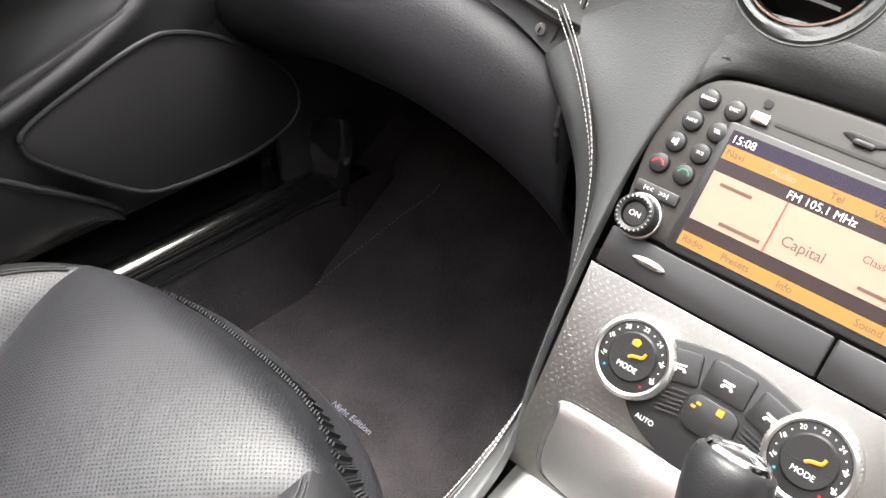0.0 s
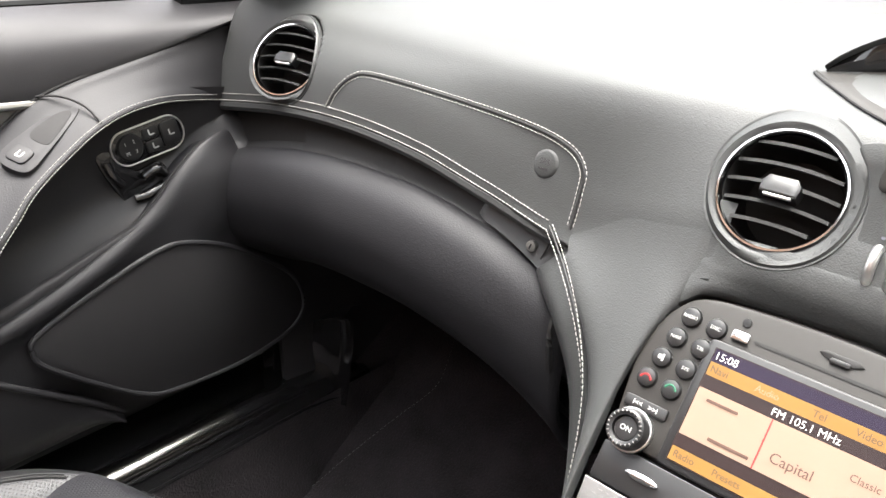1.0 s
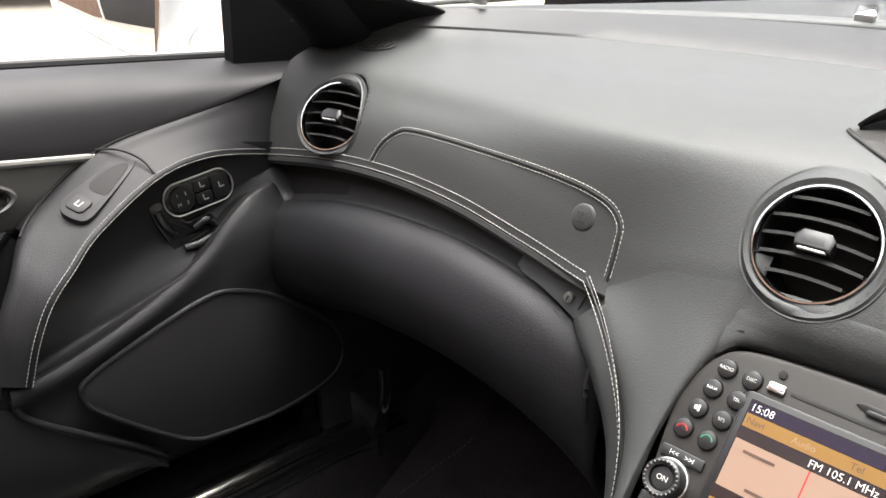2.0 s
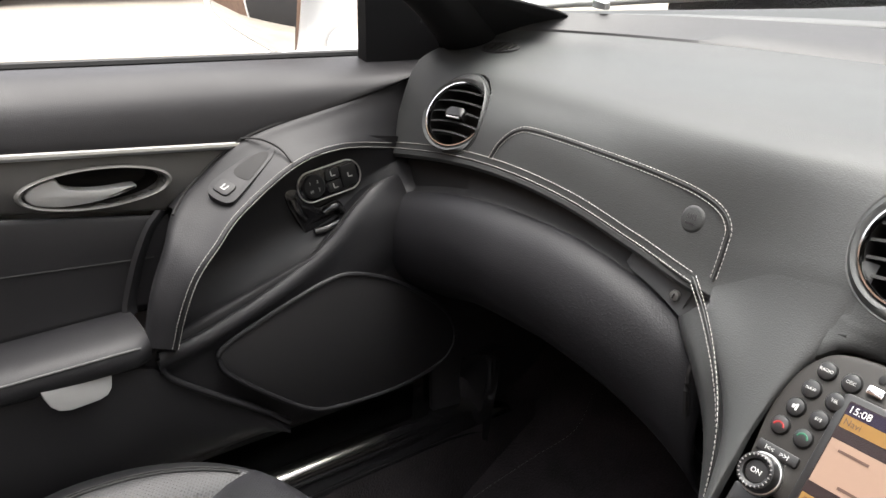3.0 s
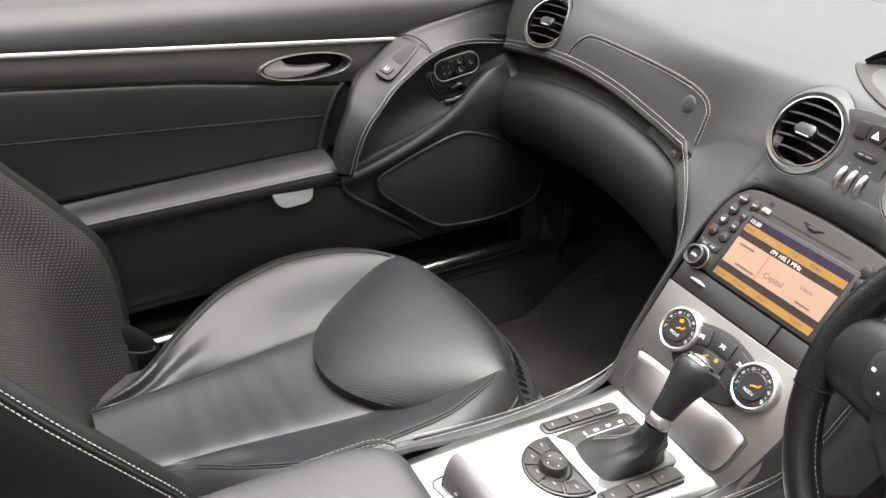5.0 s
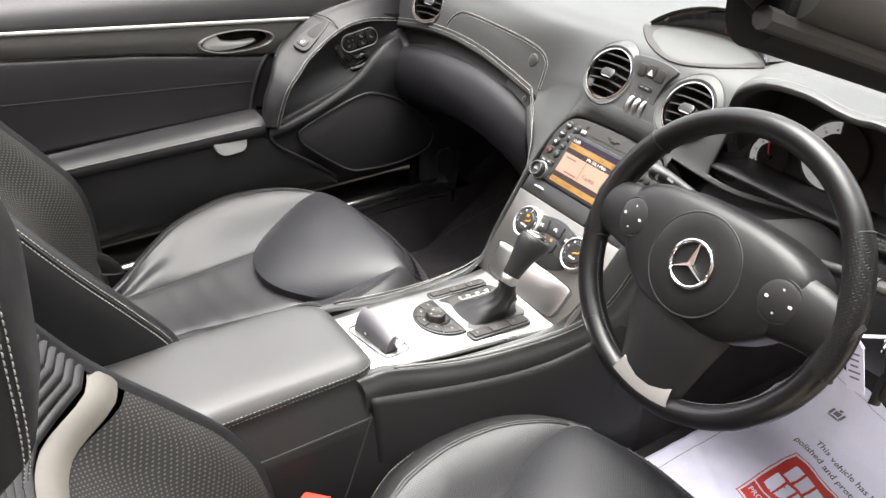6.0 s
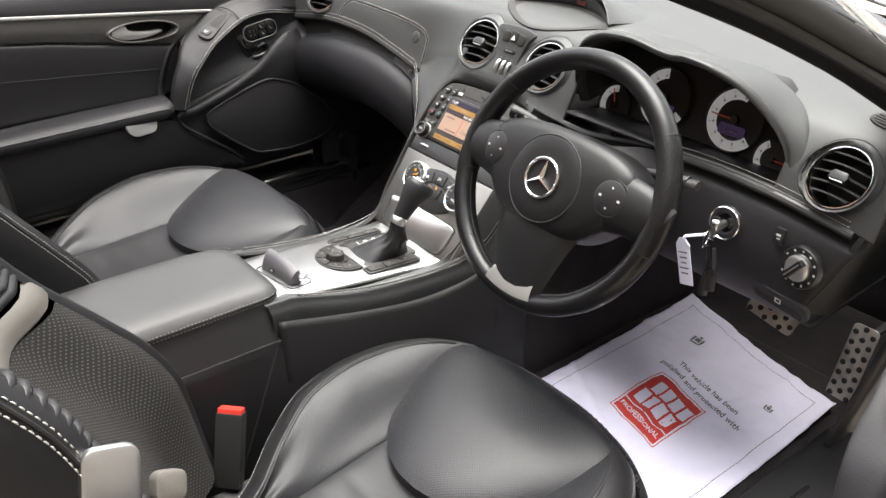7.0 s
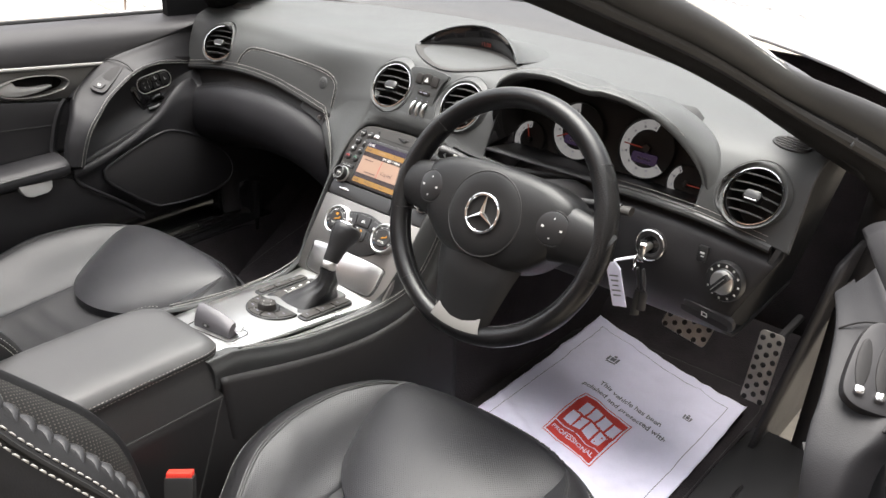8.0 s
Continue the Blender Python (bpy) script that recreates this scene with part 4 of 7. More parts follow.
brow = lambda u: on_top(0.020 + 0.120 * u, 0.122 + 0.050 * lens(u), 0.001 + 0.042 * lens(u) ** 0.75)
front = lambda u: on_top(0.020 + 0.124 * u, 0.120 - 0.066 * lens(u) ** 0.85, 0.0)
foot = lambda u: on_top(0.020 + 0.118 * u, 0.124 + 0.055 * lens(u), -0.001 + 0.003 * lens(u))
part("tray", sheet([[front(u) + V(0, 0.0, 0.002) for u in us], [front(u).lerp(foot(u), 0.04) + V(0, 0, 0.003) for u in us], [front(u).lerp(foot(u), 0.3) + V(0, 0, 0.0015) for u in us], [foot(u) for u in us]]), BEZEL, clock, "smooth grey tray before the display")
part("tray_gap", tube([front(u) + V(0, -0.0006, 0.001) for u in us], 0.0012, 6), DARK, clock)
part("display", sheet([[foot(u) for u in us], [foot(u).lerp(brow(u), 0.5) for u in us], [brow(u) + V(0, 0.006, -0.003) for u in us]]), GLOSS, clock, "dark glossy display")
rows = []
for u in us:
    p = brow(u)
    slope = [on_top(p.x + 0.012 * u * f, p.y + 0.135 * f, 0.001 + (0.041 * lens(u) ** 0.75) * (1 - f) ** 1.6 - 0.004 * f) for f in (0.25, 0.6, 1.0)]
    rows.append(cat([p + V(0, 0.008, -0.004), p, p + V(0, 0.004, 0.002)] + slope, 4))
part("hood_shell", sheet(rows), DASHSKIN, clock)
words("clock_digits", "15:08", axes((0.026, 0.1745, 0.898), (1, 0, 0), (0, -0.05, 1)), 0.011, NEEDLE, clock, depth=0.0001)

# ---- centre console ----
console = thing("centre_console", "long centre console with bright aluminium plate and leather sides", "centre console")


def plate_z(y):
    return 0.5125 + max(0.0, -0.24 - y) * 0.105


TOP = lambda x, y, lift=0.0: V(x, y, plate_z(y) + lift)
rows = []
for y in np.linspace(-0.185, -0.520, 40):
    w = smooth_at([-0.52, -0.40, -0.30, -0.22, -0.18], [0.072, 0.084, 0.090, 0.097, 0.100], y)
    rows.append([TOP(x * w, y, 0.004 * (1 - x * x)) for x in np.linspace(-1, 1, 13)])
thick(part("top_plate", sheet(rows), ALU_TOP, console, "bright aluminium console plate"), 0.006, out=(0, 0, 1))
for side in (-1, 1):
    rows = []
    for y in np.linspace(-0.05, -0.532, 40):
        ex = smooth_at([-0.53, -0.38, -0.27, -0.13, -0.05], [0.104, 0.117, 0.126, 0.140, 0.150], y)
        ez = smooth_at([-0.53, -0.38, -0.27, -0.18, -0.13, -0.05], [0.520, 0.488, 0.474, 0.480, 0.500, 0.56], y)
        rows.append([V(side * p[0], y, p[1]) for p in ((ex - 0.004, ez), (ex + 0.001, ez - 0.012), (ex + 0.012, ez - 0.10), (ex + 0.018, 0.33), (ex + 0.020, 0.19))])
    thick(part("side_panel", sheet(rows), FLANK, console), 0.006, out=(side, 0, 0))

# gear selector
shifter = thing("gear_selector", "black leather gear lever with silver topped knob and boot", "gear lever")
SH = axes(V(0.003, -0.278, plate_z(-0.278)), (1, 0, 0), (0, 1, -0.06))
part("frame", prism(rrect(0.096, 0.112, 0.010), 0.0, 0.0055, SH, 0.002), KEYCAP, shifter)
gate = part("gate_plate", prism(rrect(0.026, 0.092, 0.004), 0.003, 0.0066, SH @ pose(-0.030, 0.004, 0), 0.0012), BEZEL, shifter)
bars("gate_marks", [(-0.004, 0.030, 0.0035, 0.006), (-0.004, 0.012, 0.0035, 0.006), (-0.004, -0.006, 0.0035, 0.006), (-0.004, -0.022, 0.006, 0.0025), (0.002, 0.004, 0.001, 0.055)], SH @ pose(-0.030, 0.004, 0.0067), INK, gate)
part("release_key", prism(rrect(0.014, 0.012, 0.002), 0.004, 0.0085, SH @ pose(-0.030, 0.044, 0), 0.001), KEYCAP, shifter)
k0, ktop = V(0.040, -0.258, 0.584), V(0.030, -0.212, 0.648)
rings = []
steps = 11
for j in range(steps):
    f = j / (steps - 1)
    hug = (1 - f) ** 2.2
    wave = (0, 0.03, 0.07, 0.10, 0.12, 0.12, 0.10, 0.08, 0.05, 0.02, 0)[j]
    ring = []
    for i in range(36):
        t = 2 * math.pi * i / 36
        c, sn = math.cos(t), math.sin(t)
        sq = 1 / max(abs(c), abs(sn)) ** 0.6
        w = 1 + wave * math.sin(4 * t + j * 0.9) + wave * 0.5 * math.sin(9 * t - j * 0.6)
        foot = SH @ V(0.008 + 0.037 * c * sq * w, 0.048 * sn * sq * w, 0.0055 + 0.012 * math.sin(min(1.0, f * 3) * math.pi / 2))
        neck = k0 + V(0.0135 * c * w, 0.0135 * sn * w, 0)
        q = foot.lerp(neck, 1 - hug)
        q.z = foot.z + (neck.z - foot.z) * f**1.5
        ring.append(q)
    rings.append(ring)
part("boot", capped(rings), LEATHER, shifter, "creased black leather boot")
seam_line = [Vector(r[21]) + V(-0.0008, -0.0004, 0.0008) for r in rings[1:]]
for off in (0.0022, -0.0022):
    stitches("stitching", cat(seam_line, 4), (-0.6, -0.4, 0.6), shifter, SEAMTHREAD, offset=off)
kd = (ktop - k0).normalized()
KM = axes(k0, (1, 0, 0), kd.cross(V(1, 0, 0)))
lm = (ktop - k0).length
part("collar", lathe([(0.0132, -0.004), (0.0142, -0.002), (0.0142, 0.008), (0.0130, 0.010)], KM, 28, close=True), SATIN, shifter, "bright collar under the knob")
rings = []
for r, h, sh in ((0.0130, 0.009, 0), (0.0138, 0.014, 0), (0.0158, 0.030, 0.0005), (0.0185, 0.044, 0.001), (0.0222, lm - 0.024, 0.002), (0.0248, lm - 0.014, 0.003), (0.0252, lm - 0.008, 0.0035), (0.0235, lm - 0.002, 0.003), (0.0190, lm + 0.001, 0.002), (0.012, lm + 0.002, 0.001)):
    rings.append([KM @ V(r * math.cos(t) * 0.95, sh * 2 + r * math.sin(t) * 1.10, h) for t in (2 * math.pi * i / 32 for i in range(32))])
knob = part("knob", capped(rings), LEATHER, shifter, "smooth black leather knob")
CAPM = KM @ pose(0, 0.004, lm + 0.001)
part("cap_ring", lathe([(0.0190, -0.004), (0.0190, 0.000), (0.0172, 0.0028), (0.0145, 0.0028)], CAPM, 36, close=True), CHROME, shifter, "chrome ring on top of the knob")
part("cap", lathe([(0.0, 0.0042), (0.008, 0.0040), (0.0150, 0.0026)], CAPM, 36), GLOSS, shifter)
for t in (90, 210, 330):
    part("cap_emblem", tube([CAPM @ V(0, 0, 0.005), CAPM @ V(0.0115 * math.cos(radians(t)), 0.0115 * math.sin(radians(t)), 0.0044)], lambda f: 0.0018 * (1.15 - f), 6), CHROME, shifter)

# key rows and rotary controller beside the lever
controls = thing("console_controls", "rotary controller and key rows set in the console plate", "controls")
for x, w, y0, n in ((-0.0575, 0.013, -0.283, 3), (0.0635, 0.017, -0.288, 3)):
    M = axes(V(x, y0, plate_z(y0) + 0.0035), (1, 0.0, 0), (0, 1, -0.08))
    part("row_frame", prism(rrect(w + 0.007, 0.112, 0.007), -0.003, 0.0024, M, 0.0012), KEYCAP, controls)
    for i in range(n):
        L = 0.103 / n
        kk = part("row_key", prism(rrect(w, L - 0.0014, 0.0024), 0.001, 0.0050, M @ pose(0, -0.0515 + L * (i + 0.5), 0), 0.0012), BEZEL, controls)
        bars("key_symbol", [(0, 0, 0.004, 0.0016)], M @ pose(0, -0.0515 + L * (i + 0.3), 0.0051), GREYPRINT, kk)
RC = axes(V(0.004, -0.350, plate_z(-0.350) + 0.0035), (1, 0, 0), (0, 1, -0.1))
half = [(0.048 * math.cos(radians(t)), 0.048 * math.sin(radians(t))) for t in range(168, 373, 6)]
base = part("controller_base", prism(half, -0.004, 0.0030, RC, 0.0015), KEYCAP, controls)
for i in range(5):
    a0, a1 = 174 + 38.4 * i, 174 + 38.4 * (i + 1) - 3
    seg = [(0.0455 * math.cos(radians(t)), 0.0455 * math.sin(radians(t))) for t in np.linspace(a0, a1, 7)] + [(0.0245 * math.cos(radians(t)), -0.004 + 0.0245 * math.sin(radians(t))) for t in np.linspace(a1, a0, 7)]
    kk = part("arc_key", prism(seg, 0.001, 0.0050, RC, 0.001), BEZEL, base)
    am = radians((a0 + a1) / 2)
    bars("key_symbol", [(0, 0, 0.005, 0.002)], RC @ pose(0.036 * math.cos(am), 0.036 * math.sin(am), 0.0052), GREYPRINT, kk)
RK = RC @ pose(0.000, -0.016, 0)
part("knob_dish", lathe([(0.0, 0.0034), (0.0195, 0.0036), (0.0215, 0.0054), (0.0225, 0.003)], RK, 36), KEYCAP, base)
part("rotary_knob", lathe([(0.0, 0.0140), (0.0100, 0.0142), (0.0125, 0.0158), (0.0145, 0.0150), (0.0155, 0.011), (0.0162, 0.003)], RK, 36), BEZEL, base, "satin dark grey rotary knob")
for t in (0, 90, 180, 270):
    bars("knob_dot", [(0, 0, 0.0014, 0.0014)], RK @ pose(0.0085 * math.cos(radians(t)), 0.0085 * math.sin(radians(t)), 0.0141), INK, base)

# raised flap of the cup holder at the console's rear
ash = thing("phone_cradle", "small silver grey cradle standing on the console plate", "cradle")
AM = axes(V(0.013, -0.474, plate_z(-0.474) + 0.004), (0.985, 0.17, 0), (-0.17, 0.985, -0.1))
rows = []
for i in range(13):
    u = i / 12
    tall = 0.032 - 0.013 * u * u
    rows.append([AM @ V(-0.038 + 0.072 * u + lx, y, z * tall / 0.032) for lx, y, z in ((0.0, -0.010, 0.0), (0.0, -0.0095, 0.010), (-0.001, -0.006, 0.020), (-0.003, 0.0, 0.027), (-0.004, 0.006, 0.032), (-0.003, 0.0105, 0.0325), (0.0, 0.0075, 0.026), (0.002, 0.004, 0.016), (0.003, 0.006, 0.006), (0.003, 0.012, 0.0))])
part("cradle_body", capped(rows), SILVERGREY, ash)
part("slot", prism(rrect(0.014, 0.007, 0.0033), 0.0, 0.0012, AM @ pose(-0.012, -0.0104, 0.009, 84), 0.0004), DARK, ash)
part("slot_mark", prism(rrect(0.005, 0.003, 0.001), 0.0012, 0.0016, AM @ pose(-0.012, -0.0104, 0.009, 84)), SATIN, ash)
part("spring_tongue", box(0.012, 0.014, 0.003, AM @ pose(0.040, 0.010, 0.013, 25, -10, 0), 0.001), SATIN, ash, "bright spring tongue")
part("base_gap", tube([(AM @ V(x, y, 0)) + V(0, 0, 0.0006) for x, y in rrect(0.094, 0.046, 0.010, cy=0.004)], 0.0009, 6, closed=True), DARK, ash)

# armrest
armrest = thing("armrest", "padded black leather armrest box with pale seam stitching", "armrest")
rows = []
for d in (0.0, 0.001, 0.0035, 0.007, 0.012, 0.018, 0.026, 0.036, 0.05, 0.08, 0.13, 0.19, 0.26, 0.34, 0.42, 0.50):
    y = -0.514 - d
    k = math.sqrt(max(0.0, 1 - (1 - min(1.0, d / 0.034)) ** 2))
    hw = 0.066 + 0.027 * k
    kz = math.sqrt(max(0.0, 1 - (1 - min(1.0, d / 0.026)) ** 2))
    zt = 0.556 + 0.022 * kz + 0.005 * math.sin(min(1.0, d / 0.5) * math.pi)
    cx = -0.004 - 0.01 * d
    ring = [V(cx + hw + 0.0135, y, 0.490), V(cx + hw + 0.010, y, 0.508), V(cx + hw + 0.0045, y, 0.534), V(cx + hw - 0.0008, y, 0.5585), V(cx + hw + 0.0008, y, 0.5625)]
    ring = [V(p.x, p.y, min(p.z, zt - 0.002)) for p in ring]
    n = 22
    for i in range(1, n):
        u = 1 - 2 * i / n
        crown = (1 - abs(u) ** 5) ** 0.55
        ring.append(V(cx + (hw + 0.0006) * u, y, min(0.5635, zt - 0.001) + (zt - min(0.5635, zt - 0.001)) * crown))
    ring += [V(2 * cx - p.x, p.y, p.z) for p in ring[:5][::-1]]
    kl = (0.038 + 0.055 * math.sqrt(max(0.0, 1 - (1 - min(1.0, d / 0.085)) ** 2))) / hw
    rows.append([V(cx + (p.x - cx) * min(1.0, kl), p.y, p.z) if p.x < cx else p for p in ring])
part("lid", capped(rows), ARMLEATHER, armrest)
for side in (-1, 1):
    line = [V(-0.004 - 0.01 * d + side * (0.066 + 0.0275 * math.sqrt(max(0.0, 1 - (1 - min(1.0, d / 0.034)) ** 2))), -0.514 - d, 0.5605) for d in [0.002, 0.005, 0.01, 0.016, 0.024, 0.034] + [0.05 + 0.45 * j / 20 for j in range(21)]]
    part("lid_seam", tube(line, 0.0012, 6), RUBBER, armrest)
    for off in (0.0036, -0.0036):
        stitches("stitching", [p + V(side * 0.0004, 0, off) for p in line], (side * 0.95, 0, 0.3), armrest, SEAMTHREAD, step=0.0058, r=0.00055)
rows = []
for y in np.linspace(-0.508, -1.02, 12):
    rows.append([V(x, y, z) for x, z in ((-0.096, 0.4945), (-0.1045, 0.488), (-0.108, 0.475), (-0.124, 0.36), (-0.128, 0.19), (0.128, 0.19), (0.124, 0.36), (0.108, 0.475), (0.1045, 0.488), (0.096, 0.4945))])
part("box_body", capped(rows), FLANK, armrest)
part("panel_gap", tube(cat([V(0.1045, -0.535, 0.489), V(0.1085, -0.545, 0.472), V(0.1245, -0.60, 0.36), V(0.1285, -0.66, 0.22)], 6), 0.0018, 6), DARK, armrest)
part("panel_gap", tube([V(0.1035, -0.53, 0.4890), V(0.0995, -1.0, 0.4895)], 0.0022, 6), DARK, armrest)

# ---- glove side: passenger door ----
pdoor = thing("passenger_door", "closed black leather passenger door with silver trim and pull handle", "car door")


def belt(y):
    return 0.851 + (-0.045 - y) * 0.055


def trim_z(y):
    return 0.783 + (-0.195 - y) * 0.097


DY = [float(v) for v in np.linspace(-1.15, 0.13, 50)]
rows = []
for y in DY:
    b = belt(y)
    lowz = trim_z(min(y, -0.195)) if y < -0.195 else 0.783 + (y + 0.195) * 0.20
    lowz = min(lowz, b - 0.012)
    rows.append(cat([V(-0.842, y, b - 0.02), V(-0.838, y, b - 0.002), V(-0.825, y, b + 0.002), V(-0.790, y, b - 0.003), V(-0.757, y, b * 0.6 + lowz * 0.4), V(-0.742, y, lowz + 0.004), V(-0.748, y, lowz - 0.002)], 4))
thick(part("upper_pad", sheet(rows), SOFT, pdoor), 0.006, out=(1, 0, 0.4))
part("window_seal", tube([V(-0.846, y, belt(y) + 0.002) for y in DY], 0.006, 8), RUBBER, pdoor)
part("bright_strip", tube([V(-0.742, y, trim_z(y) - 0.003) for y in np.linspace(-1.15, -0.196, 24)], 0.0042, 8), SATIN, pdoor, "slim bright strip")


def trim_low(y):
    return 0.722 + (-0.315 - y) * 0.17 if y > -0.56 else 0.7637 + (-0.56 - y) * 0.12


def handle_hole(c):
    return ((c.y + 0.362) / 0.0745) ** 2 + ((c.z - 0.7595 - (c.y + 0.362) * -0.04) / 0.0207) ** 2 < 0.99


rows = []
for y in np.linspace(-1.15, -0.20, 190):
    hi, lo = trim_z(y) - 0.004, trim_low(y)
    rows.append([V(-0.746 + 0.006 * math.sin(math.pi * s), y, hi + (lo - hi) * s) for s in np.linspace(0, 1, 20)])
thick(part("trim_panel", sheet(rows, skip=handle_hole), ALU_DOOR, pdoor, "brushed dark aluminium trim panel"), 0.004, out=(1, 0, 0))
HM = lambda a, s, dx=0.0: V(-0.742 + dx, -0.362 + 0.076 * s * math.cos(a), 0.7595 + 0.0212 * s * math.sin(a) - 0.003 * math.cos(a))
ang = [2 * math.pi * i / 48 for i in range(48)]
handle = part("handle_surround", sheet([[HM(a, s, dx) for a in ang] for s, dx in ((1.07, -0.004), (1.06, 0.0055), (1.02, 0.0075), (0.975, 0.0055), (0.95, -0.012))], close_v=True), RIMPAINT, pdoor, "satin silver handle surround")
part("handle_bowl", sheet([[HM(a, s, dx) for a in ang] for s, dx in ((0.92, -0.01), (0.85, -0.035), (0.4, -0.045), (0.01, -0.046))], close_v=True), DARK, handle)
LVM = axes(V(-0.741, -0.362, 0.759), (0, 1, -0.037), (0, 0, 1))
lever = cat([V(0.0745 * u, 0.0205 * v, 0) for u, v in ((-0.95, 0.0), (-0.86, 0.42), (-0.62, 0.74), (-0.52, 0.66), (-0.46, 0.32), (-0.30, 0.08), (0.05, -0.10), (0.50, -0.08), (0.55, -0.22), (0.35, -0.48), (-0.05, -0.72), (-0.50, -0.74), (-0.84, -0.46))][::-1], 4, True)
part("pull_lever", prism(lever, -0.012, 0.004, LVM, 0.003), SILVERPAINT, handle, "satin silver pull lever")

rows = []
for y in np.linspace(-1.15, -0.29, 50):
    hi = trim_low(y) - 0.003
    sm = 0.673 + (-0.33 - y) * 0.0895
    r = [V(-0.740, y, hi), V(-0.736, y, hi - 0.006), V(-0.732, y, (hi + sm) / 2), V(-0.730, y, sm), V(-0.7275, y, 0.64), V(-0.724, y, 0.614)]
    rows.append(cat(r, 3))
thick(part("leather_insert", sheet(rows), SOFT, pdoor), 0.006, out=(1, 0, 0))
part("insert_seam", tube([V(-0.7300, y, 0.673 + (-0.33 - y) * 0.0895) for y in np.linspace(-1.1, -0.30, 20)], 0.0011, 6), RUBBER, pdoor)

rows = []
for y in np.linspace(-1.15, -0.352, 50):
    dx = -0.035 * max(0.0, (-0.40 - y) / 0.4)
    dz = -0.020 * max(0.0, (-0.40 - y) / 0.4)
    if y > -0.365:
        dx -= 0.010
    rows.append(cat([V(-0.735, y, 0.616), V(-0.70 + dx * 0.5, y, 0.622 + dz), V(-0.662 + dx, y, 0.620 + dz), V(-0.644 + dx, y, 0.612 + dz), V(-0.640 + dx, y, 0.600 + dz), V(-0.647 + dx, y, 0.588 + dz), V(-0.67 + dx, y, 0.582 + dz)], 4))
part("armrest_pad", sheet(rows), DOORSKIN, pdoor)
line = [V(-0.642 - 0.035 * max(0.0, (-0.40 - y) / 0.4), y, 0.6125 - 0.020 * max(0.0, (-0.40 - y) / 0.4)) for y in np.linspace(-1.1, -0.365, 30)]
part("pad_seam", tube(line, 0.0012, 6), GREYTHREAD, pdoor)

# lower door skin, with a bright reflector catch
rows = []
for y in np.linspace(-1.15, 0.22, 60):
    dx = -0.035 * min(1.6, max(0.0, (-0.40 - y) / 0.4))
    top = 0.590 - 0.020 * max(0.0, (-0.40 - y) / 0.4) if y < -0.34 else 0.600 + (min(y, -0.05) + 0.34) * 0.30 - 0.9 * min(0.14, max(0.0, y + 0.05))
    rows.append(cat([V(-0.668 + dx, y, top), V(-0.660 + dx, y, top - 0.012), V(-0.664 + dx * 0.8, y, 0.54), V(-0.676 + dx * 0.6, y, 0.47), V(-0.692, y, 0.425), V(-0.70, y, 0.405), V(-0.73, y, 0.390), V(-0.79, y, 0.350), V(-0.84, y, 0.30)], 4))
thick(part("lower_panel", sheet(rows), SOFT, pdoor), 0.006, out=(1, 0, 0))
RF = axes(V(-0.6475, -0.430, 0.579), (0, 1, 0.06), (-0.15, 0, 1))
part("reflector", prism([(-0.035, 0.018), (-0.033, 0.006), (-0.029, -0.004), (-0.022, -0.011), (-0.012, -0.0145), (0.018, -0.0145), (0.026, -0.012), (0.031, -0.006), (0.0335, 0.004), (0.034, 0.018)], -0.02, 0.003, RF, 0.0015), SILVERPAINT, pdoor, "bright silver reflector under the armrest")

# grab handle that sweeps from the armrest up to the dash
arch_in = cat([V(-0.643, -0.330, 0.598), V(-0.640, -0.318, 0.640), V(-0.641, -0.300, 0.676), V(-0.649, -0.272, 0.702), V(-0.665, -0.235, 0.728), V(-0.690, -0.155, 0.762), V(-0.704, -0.085, 0.769), V(-0.720, -0.004, 0.754), V(-0.728, 0.030, 0.744)], 10)
arch_out = cat([V(-0.664, -0.356, 0.600), V(-0.668, -0.342, 0.652), V(-0.682, -0.318, 0.694), V(-0.712, -0.294, 0.722), V(-0.738, -0.258, 0.746), V(-0.744, -0.190, 0.786), V(-0.748, -0.075, 0.809), V(-0.754, 0.040, 0.832), V(-0.758, 0.110, 0.846)], 10)
rows = []
for i, (a, b) in enumerate(zip(arch_in, arch_out)):
    f = i / (len(arch_in) - 1)
    n = V(0.88, -0.1 * (1 - f), 0.45)
    puff = 0.009 * max(0.0, 1 - f / 0.55) + 0.0025
    rows.append(cat([a + V(-0.034, 0.004, -0.004), a + V(-0.005, 0.002, -0.004), a + n * 0.004, a.lerp(b, 0.30) + n * puff, a.lerp(b, 0.70) + n * puff, b + n * 0.002, b + V(-0.030, 0.010 if f < 0.4 else 0, -0.006)], 5))
part("grab_handle", sheet(rows), DOORSKIN, pdoor)
part("handle_crease", tube([p + V(0.002, 0, 0.002) for p in arch_out[30:]], 0.0016, 6), DARK, pdoor)
lip = cat([V(-0.737, -0.300, 0.722), V(-0.731, -0.318, 0.705), V(-0.727, -0.336, 0.672), V(-0.722, -0.352, 0.630), V(-0.716, -0.356, 0.616)], 6)
part("pull_recess", sheet([[p + V(0.000, -0.004, 0.002), p + V(0.0055, 0.000, 0.002), p + V(0.003, 0.006, 0.0), p + V(-0.010, 0.018, -0.004), p + V(-0.012, 0.07, -0.01)] for p in lip]), DOORSKIN, pdoor)
edge = [a + V(0.004, -0.0006, 0.003) for a in arch_in]
part("handle_seam", tube([a + V(0.0035, 0, 0.001) for a in arch_in], 0.0012, 6), RUBBER, pdoor)
for off in (0.003, -0.003):
    stitches("stitching", [e + V(0.001, -abs(off) * 0.2, 0.0) for e in edge], (0.9, -0.1, 0.45), pdoor, offset=off)
